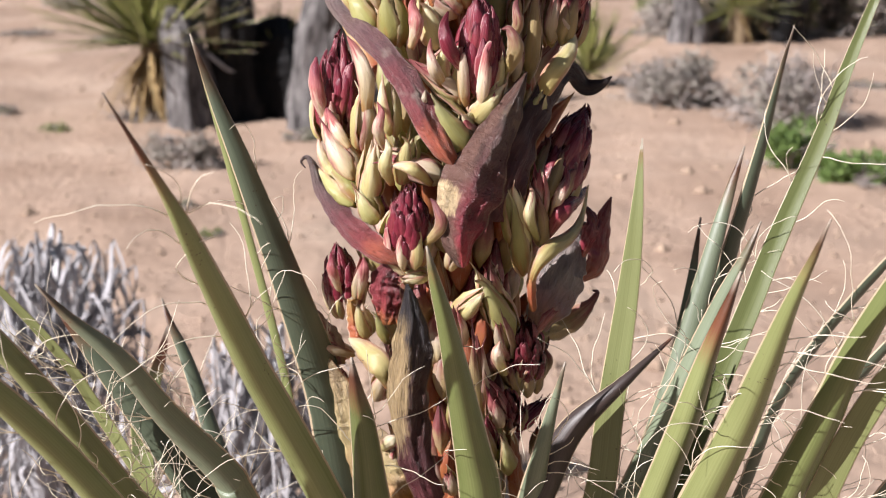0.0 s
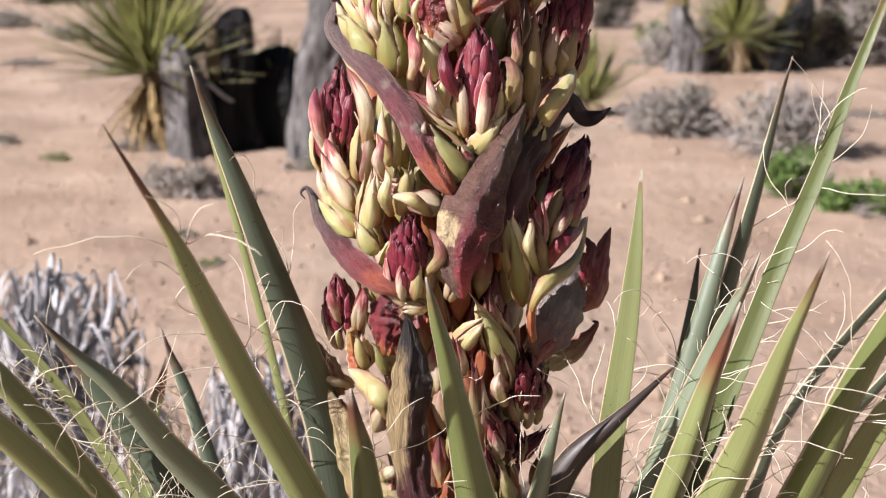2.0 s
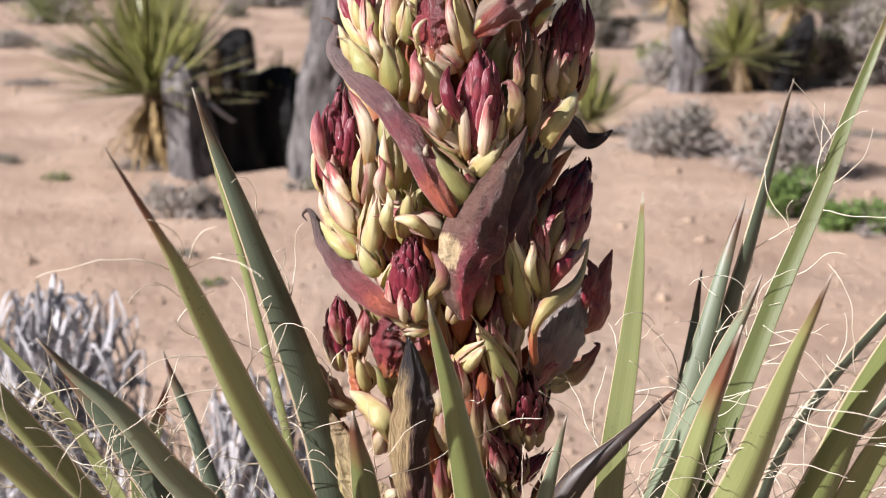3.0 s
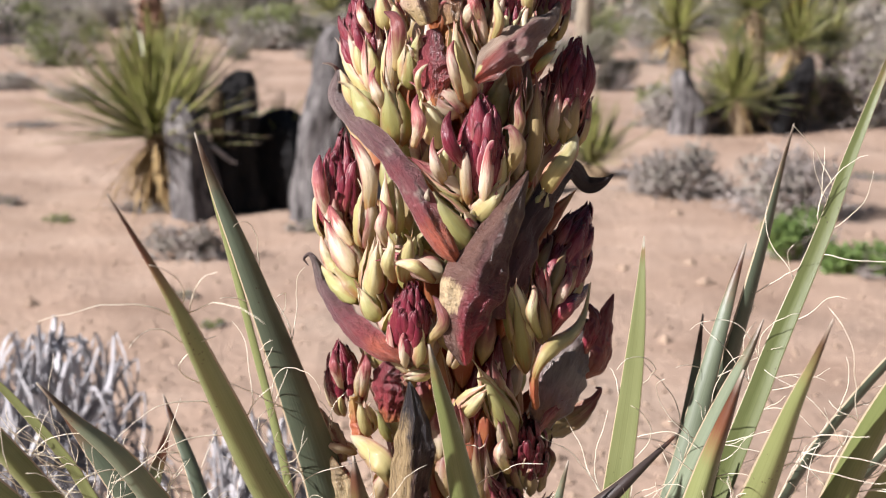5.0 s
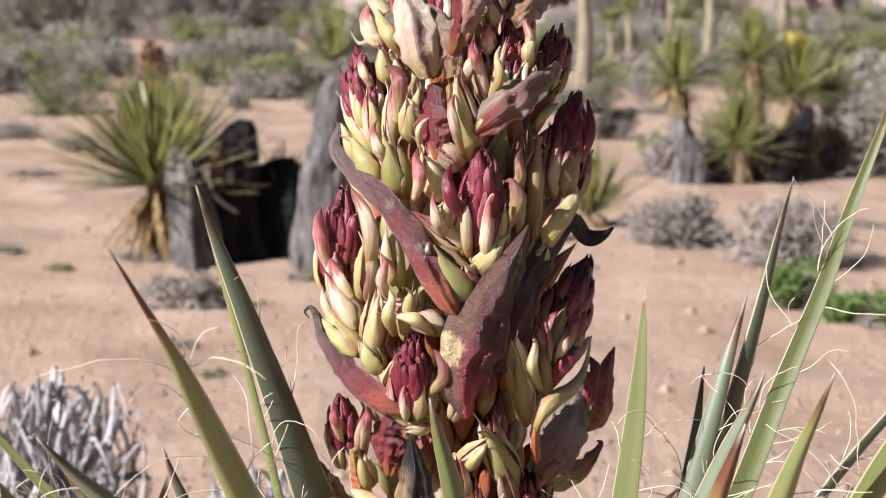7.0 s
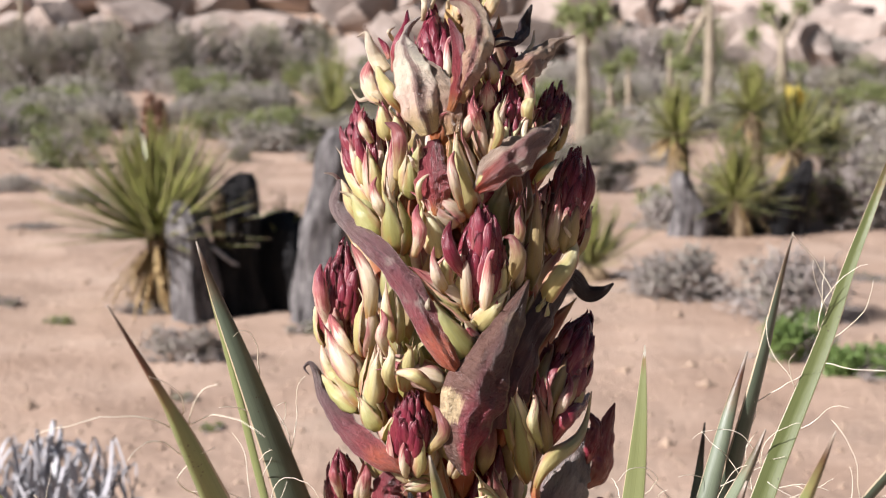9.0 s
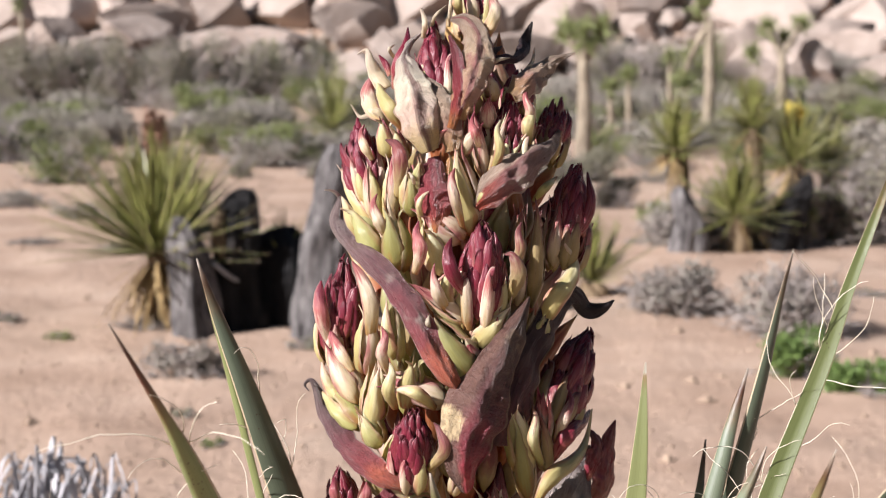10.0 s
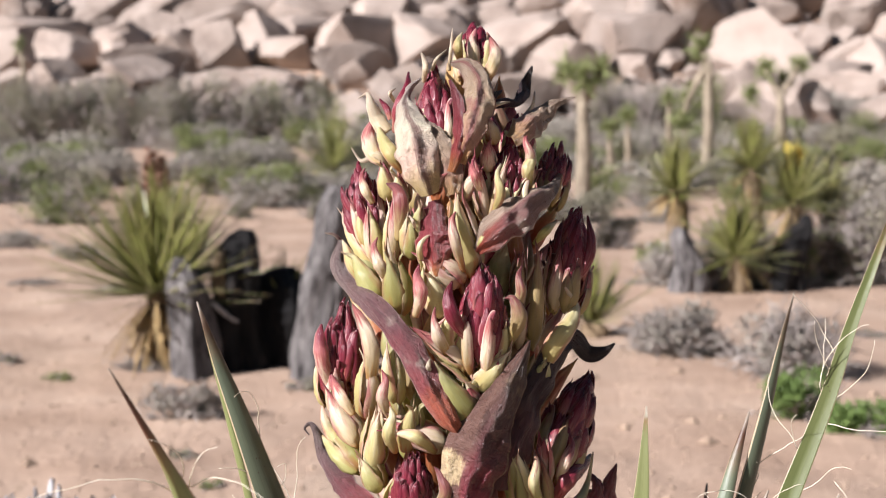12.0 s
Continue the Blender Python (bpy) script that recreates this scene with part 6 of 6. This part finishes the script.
loose_scale([(0.0811, 0.9605, 1.2764, 0.0044), (0.0918, 0.9612, 1.2905, 0.0089), (0.0963, 0.9625, 1.3053, 0.0081), (0.0943, 0.9675, 1.3235, 0.0015)], DARK)
loose_scale([(0.0571, 0.9362, 1.3079, 0.0029), (0.0637, 0.928, 1.3166, 0.0071), (0.0727, 0.9477, 1.3222, 0.0015)], GREENB)
loose_scale([(0.0635, 0.931, 1.2309, 0.0122), (0.0712, 0.925, 1.2465, 0.0163), (0.0814, 0.9404, 1.2569, 0.013), (0.0852, 0.955, 1.2659, 0.0066), (0.0779, 0.9449, 1.2791, 0.0015)], CREAM)
loose_scale([(-0.074, 0.9754, 1.2009, 0.006), (-0.0802, 0.9602, 1.2256, 0.0118), (-0.0824, 0.9613, 1.2416, 0.0096), (-0.0816, 0.9659, 1.2515, 0.0015)], PINK)
loose_scale([(-0.048, 0.9347, 1.2136, 0.0072), (-0.0464, 0.9197, 1.2413, 0.0127), (-0.0522, 0.9293, 1.2579, 0.0093), (-0.0597, 0.9473, 1.267, 0.0018)], PINK)
loose_scale([(-0.0088, 0.9141, 1.2249, 0.0049), (-0.0101, 0.899, 1.2349, 0.0041), (-0.0091, 0.905, 1.2403, 0.0007)], DRY)
loose_scale([(-0.0359, 0.9471, 1.355, 0.0044), (-0.0431, 0.9455, 1.3642, 0.0058), (-0.0543, 0.9643, 1.3598, 0.003), (-0.0612, 0.9691, 1.3681, 0.0007)], DRY)
loose_scale([(-0.0094, 0.9094, 1.1392, 0.0056), (0.0003, 0.8906, 1.1565, 0.0096), (-0.0028, 0.8929, 1.1683, 0.0055), (-0.0064, 0.8982, 1.1721, 0.001)], MAUVE)
loose_scale([(0.058, 0.9284, 1.0993, 0.0036), (0.0612, 0.9127, 1.1206, 0.007), (0.07, 0.9158, 1.1333, 0.0134), (0.0855, 0.9362, 1.1376, 0.0101), (0.0951, 0.9608, 1.1447, 0.0048), (0.0991, 0.963, 1.1657, 0.0011)], CREAM)
loose_scale([(0.0702, 0.9311, 1.1382, 0.0043), (0.0788, 0.9224, 1.1576, 0.0135), (0.0911, 0.9457, 1.1613, 0.0087), (0.0976, 0.963, 1.1645, 0.0015)], DARK)
loose_scale([(0.043, 0.9314, 1.0432, 0.0072), (0.0367, 0.9081, 1.0644, 0.0098), (0.039, 0.9134, 1.0721, 0.0014)], CREAM)
loose_scale([(0.071, 0.9679, 1.0275, 0.0052), (0.0747, 0.9517, 1.045, 0.0058), (0.0709, 0.9439, 1.0567, 0.0014)], MAUVE)
loose_scale([(-0.0548, 0.9497, 1.0906, 0.0044), (-0.05, 0.92, 1.1173, 0.0085), (-0.0501, 0.9242, 1.1264, 0.0014)], PINK)
loose_scale([(-0.0699, 0.9746, 1.0868, 0.0045), (-0.0734, 0.958, 1.108, 0.0088), (-0.0744, 0.9637, 1.1182, 0.0015)], PINK)
loose_scale([(-0.0338, 0.9416, 1.027, 0.0058), (-0.0391, 0.9251, 1.0494, 0.0206), (-0.051, 0.9397, 1.0562, 0.018), (-0.0631, 0.9635, 1.0569, 0.003)], CREAM)
loose_scale([(-0.0444, 0.9762, 0.9673, 0.006), (-0.0347, 0.9352, 0.9924, 0.0108), (-0.0289, 0.9344, 0.9956, 0.0036)], CREAM)
loose_scale([(-0.0184, 0.9181, 1.2639, 0.0056), (-0.0146, 0.9031, 1.2802, 0.0104), (-0.0171, 0.9063, 1.2904, 0.0063), (-0.0158, 0.9113, 1.2976, 0.001)], PINK)
loose_scale([(-0.0348, 0.9292, 1.284, 0.0057), (-0.0408, 0.9206, 1.2958, 0.0092), (-0.0447, 0.9274, 1.3059, 0.005), (-0.0426, 0.931, 1.3127, 0.0011)], PINK)
loose_scale([(-0.0538, 0.9483, 1.2816, 0.0051), (-0.0604, 0.9494, 1.2926, 0.0087), (-0.0648, 0.9605, 1.3025, 0.0052), (-0.0673, 0.9651, 1.3077, 0.0011)], CREAM)
loose_scale([(0.0117, 0.9161, 1.2928, 0.0042), (0.0067, 0.9032, 1.3118, 0.0083), (0.0046, 0.9062, 1.3238, 0.0056), (0.0067, 0.9118, 1.3304, 0.0011)], PINK)
loose_scale([(0.0296, 0.9234, 1.3259, 0.0043), (0.0344, 0.9123, 1.3409, 0.0077), (0.0327, 0.9151, 1.353, 0.0042), (0.0351, 0.9224, 1.3597, 0.0011)], CREAM)
loose_scale([(-0.0348, 0.9212, 1.1981, 0.005), (-0.0393, 0.9099, 1.2132, 0.0091), (-0.0371, 0.9101, 1.2239, 0.0056), (-0.0395, 0.9166, 1.2299, 0.0011)], PINK)
loose_scale([(-0.0597, 0.9448, 1.1947, 0.0051), (-0.0674, 0.9466, 1.2056, 0.0102), (-0.0735, 0.9591, 1.2144, 0.0059), (-0.076, 0.9636, 1.2212, 0.0011)], PINK)
loose_scale([(-0.065, 0.9502, 1.169, 0.0051), (-0.0744, 0.9577, 1.1786, 0.0103), (-0.0796, 0.9588, 1.1898, 0.0066), (-0.0814, 0.9634, 1.1972, 0.0011)], CREAM)
loose_scale([(-0.0312, 0.9174, 1.177, 0.0056), (-0.035, 0.9052, 1.1908, 0.0104), (-0.0328, 0.9058, 1.2014, 0.0063), (-0.0344, 0.9117, 1.2074, 0.001)], CREAM)
loose_scale([(-0.006, 0.9086, 1.1791, 0.0056), (-0.0164, 0.8966, 1.191, 0.0103), (-0.0264, 0.9017, 1.1923, 0.0055), (-0.0315, 0.9086, 1.19, 0.001)], CREAM)
loose_scale([(0.0421, 0.9192, 1.2637, 0.0049), (0.0475, 0.9081, 1.2796, 0.0084), (0.0461, 0.9098, 1.29, 0.0049), (0.0486, 0.9166, 1.2963, 0.0011)], MAUVE)
loose_scale([(0.0724, 0.9306, 1.1515, 0.005), (0.0769, 0.9213, 1.1687, 0.0092), (0.082, 0.9302, 1.1776, 0.005), (0.0816, 0.9348, 1.1839, 0.0011)], PINK)
loose_scale([(0.063, 0.9248, 1.1381, 0.005), (0.056, 0.9027, 1.1589, 0.009), (0.0579, 0.906, 1.1725, 0.0049), (0.056, 0.9097, 1.1788, 0.001)], GREENB)
loose_scale([(-0.0464, 0.9511, 1.3329, 0.0044), (-0.0517, 0.9492, 1.3422, 0.0073), (-0.0542, 0.9618, 1.3499, 0.0037), (-0.0521, 0.9642, 1.355, 0.0011)], PINK)
loose_scale([(0.0225, 0.9248, 1.3419, 0.0043), (0.0193, 0.9106, 1.3515, 0.007), (0.0172, 0.9131, 1.3584, 0.0035), (0.0187, 0.9197, 1.3651, 0.0011)], PINK)
loose_scale([(0.0517, 0.9406, 1.3553, 0.0043), (0.054, 0.9309, 1.3647, 0.0071), (0.0512, 0.9329, 1.3736, 0.0043), (0.0538, 0.9428, 1.3798, 0.0011)], PINK)
# single pods; right of the middle, mauve darkens some green ones as painted shade
sheathed((0.0291, 0.9308, 1.3236), (0.0392, 0.9277, 1.3613), 0.0115, CREAM, 2)
sheathed((0.0255, 0.9303, 1.3254), (0.0167, 0.9214, 1.3615), 0.0107, PINK, 0)
sheathed((0.0334, 0.9313, 1.3199), (0.0494, 0.9302, 1.3487), 0.0093, PINK, 1)
sheathed((-0.0434, 0.9467, 1.2966), (-0.0479, 0.9453, 1.3297), 0.0133, CREAM, 2)
sheathed((-0.0344, 0.939, 1.2967), (-0.0325, 0.9306, 1.3372), 0.0108, PINK, 0)
sheathed((-0.0465, 0.9499, 1.2962), (-0.0651, 0.9685, 1.3249), 0.0161, PINK, 1)
sheathed((-0.0212, 0.9321, 1.3018), (-0.0209, 0.9212, 1.3272), 0.0145, GREENB, 2)
sheathed((-0.0288, 0.9312, 1.2663), (-0.0331, 0.9239, 1.3019), 0.0192, GREENB, 0)
sheathed((-0.0418, 0.9411, 1.2723), (-0.0569, 0.9519, 1.3004), 0.0205, GREENB, 1)
sheathed((0.0172, 0.9243, 1.2918), (0.0061, 0.9162, 1.3382), 0.0198, CREAM, 2)
sheathed((0.009, 0.9231, 1.2855), (-0.013, 0.9141, 1.303), 0.0189, PINK, 0)
sheathed((-0.0031, 0.9223, 1.2669), (-0.0095, 0.9121, 1.2961), 0.0197, CREAM, 1)
sheathed((0.0233, 0.9193, 1.233), (0.0212, 0.9077, 1.2754), 0.0113, PINK, 2)
sheathed((-0.0006, 0.9197, 1.2449), (0.0053, 0.9063, 1.2671), 0.0180, CREAM, 0)
sheathed((-0.0506, 0.9419, 1.1972), (-0.0464, 0.9258, 1.2362), 0.0169, PINK, 1)
sheathed((-0.0581, 0.9484, 1.1762), (-0.0801, 0.9665, 1.2103), 0.0192, CREAM, 2)
sheathed((-0.0456, 0.9342, 1.1647), (-0.0434, 0.9208, 1.204), 0.0183, CREAM, 0)
sheathed((-0.001, 0.9161, 1.1831), (-0.0367, 0.9153, 1.1964), 0.0182, CREAM, 1)
sheathed((-0.0565, 0.9445, 1.1591), (-0.0788, 0.9662, 1.1797), 0.0192, GREENB, 2)
sheathed((0.0155, 0.9166, 1.1998), (-0.0087, 0.9057, 1.2366), 0.0263, GREENB, 0)
sheathed((0.014, 0.9185, 1.2343), (-0.0179, 0.91, 1.2558), 0.0151, PINK, 1)
sheathed((0.0233, 0.9187, 1.2204), (0.0389, 0.909, 1.2467), 0.0211, CREAM, 2)
sheathed((-0.0314, 0.9281, 1.2094), (-0.0345, 0.9172, 1.246), 0.0152, GREENB, 0)
sheathed((0.0298, 0.9197, 1.2166), (0.0329, 0.9066, 1.2371), 0.0150, PINK, 1)
sheathed((-0.0241, 0.9222, 1.1795), (-0.0183, 0.907, 1.2084), 0.0173, GREENB, 2)
sheathed((0.0208, 0.9179, 1.2133), (0.0134, 0.9029, 1.2235), 0.0135, CREAM, 0)
sheathed((0.0636, 0.9309, 1.1521), (0.0625, 0.9176, 1.1842), 0.0129, PINK, 1)
sheathed((0.051, 0.9257, 1.1349), (0.043, 0.9068, 1.1868), 0.0188, GREENB, 2)
sheathed((0.0502, 0.9448, 1.3443), (0.0589, 0.9404, 1.3553), 0.0101, MAUVE, 0)
sheathed((-0.0353, 0.9478, 1.3368), (-0.0386, 0.9428, 1.3588), 0.0156, PINK, 1)
sheathed((0.0119, 0.9311, 1.3379), (0.0223, 0.9206, 1.3563), 0.0115, CREAM, 2)
sheathed((-0.026, 0.9403, 1.3337), (-0.0293, 0.9317, 1.3522), 0.0131, PINK, 0)
sheathed((-0.0168, 0.9318, 1.3127), (-0.013, 0.9188, 1.3316), 0.0137, GREENB, 1)
sheathed((0.0281, 0.9367, 1.3555), (0.0267, 0.9269, 1.3737), 0.0115, PINK, 2)
sheathed((0.03, 0.9428, 1.3733), (0.0261, 0.9322, 1.3878), 0.0131, CREAM, 0)
sheathed((0.0574, 0.9314, 1.2143), (0.0639, 0.9226, 1.2342), 0.0153, GREENB, 1)
sheathed((-0.0096, 0.9353, 1.3448), (0.0011, 0.9202, 1.3563), 0.0114, CREAM, 2)
# pods behind the red cluster: mauve puts its shade into their colour
sheathed((0.0562, 0.9445, 1.2433), (0.0592, 0.9396, 1.3003), 0.0156, MAUVE, 0)
sheathed((0.0712, 0.9602, 1.2633), (0.0735, 0.9564, 1.3022), 0.0143, MAUVE, 1)
sheathed((0.0468, 0.9426, 1.275), (0.0487, 0.9324, 1.3018), 0.0116, MAUVE, 2)
sheathed((0.0468, 0.9391, 1.2424), (0.0497, 0.9286, 1.2696), 0.0115, MAUVE, 0)
sheathed((-0.0155, 0.9227, 1.1138), (-0.0405, 0.917, 1.1368), 0.0129, PINK, 1)
sheathed((-0.0096, 0.9209, 1.1151), (-0.0248, 0.9109, 1.1166), 0.0106, CREAM, 2)
sheathed((0.0058, 0.9177, 1.1218), (0.0136, 0.8994, 1.1454), 0.0104, MAUVE, 0)
sheathed((-0.0571, 0.9623, 1.0887), (-0.0511, 0.9289, 1.1235), 0.0092, PINK, 1)
sheathed((0.0455, 0.9346, 1.0711), (0.026, 0.9039, 1.1221), 0.0217, GREENB, 2)
sheathed((0.0104, 0.9233, 1.0866), (0.0283, 0.9063, 1.1089), 0.0158, GREENB, 0)
sheathed((0.0542, 0.9302, 1.1181), (0.0465, 0.9077, 1.1786), 0.0151, GREENB, 1)
sheathed((0.0662, 0.9362, 1.1337), (0.0606, 0.9156, 1.1768), 0.0137, MAUVE, 2)
sheathed((0.0545, 0.9515, 1.0264), (0.0552, 0.9298, 1.0546), 0.0100, CREAM, 0)
sheathed((0.0356, 0.9252, 1.0984), (0.0317, 0.9044, 1.1276), 0.0127, MAUVE, 1)
sheathed((0.0134, 0.9269, 1.0666), (0.0076, 0.9066, 1.0967), 0.0128, MAUVE, 2)
sheathed((-0.0311, 0.9286, 1.1205), (-0.0249, 0.9072, 1.1417), 0.0128, CREAM, 0)
sheathed((0.0459, 0.9384, 1.0546), (0.037, 0.912, 1.0911), 0.0136, MAUVE, 1)
sheathed((0.0809, 0.9499, 1.1687), (0.0857, 0.9463, 1.1925), 0.0133, MAUVE, 2)
sheathed((-0.042, 0.9307, 1.1505), (-0.0526, 0.9266, 1.1742), 0.0169, GREENB, 0)
sheathed((-0.0328, 0.9271, 1.1363), (-0.0302, 0.9088, 1.1636), 0.0151, GREENB, 1)
sheathed((-0.0631, 0.9841, 1.0384), (-0.0871, 0.9687, 1.0518), 0.0112, PINK, 2)
sheathed((0.0533, 0.9583, 0.9932), (0.0747, 0.97, 1.011), 0.0129, RED, 0)
sheathed((0.0398, 0.9462, 1.002), (0.0333, 0.9227, 1.0309), 0.0138, PINK, 1)
sheathed((0.0487, 0.9613, 0.9598), (0.0424, 0.9332, 0.999), 0.0170, GREENB, 2)
sheathed((0.0435, 0.9463, 1.0127), (0.0286, 0.9187, 1.0437), 0.0114, DARK, 0)
# a green pod low on the right, made mauve for shade
sheathed((0.0278, 0.939, 1.0156), (0.023, 0.9114, 1.0747), 0.0144, MAUVE, 1)
sheathed((0.0079, 0.9457, 0.9506), (0.0051, 0.9286, 0.9731), 0.0116, PINK, 2)
sheathed((0.0354, 0.948, 0.9794), (0.0305, 0.9251, 1.0138), 0.0130, RED, 0)
sheathed((0.0694, 0.9863, 0.9629), (0.0739, 0.9704, 0.9955), 0.0137, MAUVE, 1)
sheathed((-0.0435, 0.9679, 1.0136), (-0.034, 0.9301, 1.0523), 0.0154, CREAM, 2)
sheathed((-0.0505, 0.9609, 1.0619), (-0.0529, 0.9404, 1.0887), 0.0133, CREAM, 0)
sheathed((-0.0343, 0.9424, 1.0641), (-0.041, 0.9276, 1.0869), 0.0131, GREENB, 1)
sheathed((0.0277, 0.9484, 0.945), (0.027, 0.9291, 0.9833), 0.0139, MAUVE, 2)
sheathed((0.0742, 0.9864, 0.9273), (0.0786, 0.9714, 0.9606), 0.0161, MAUVE, 0)
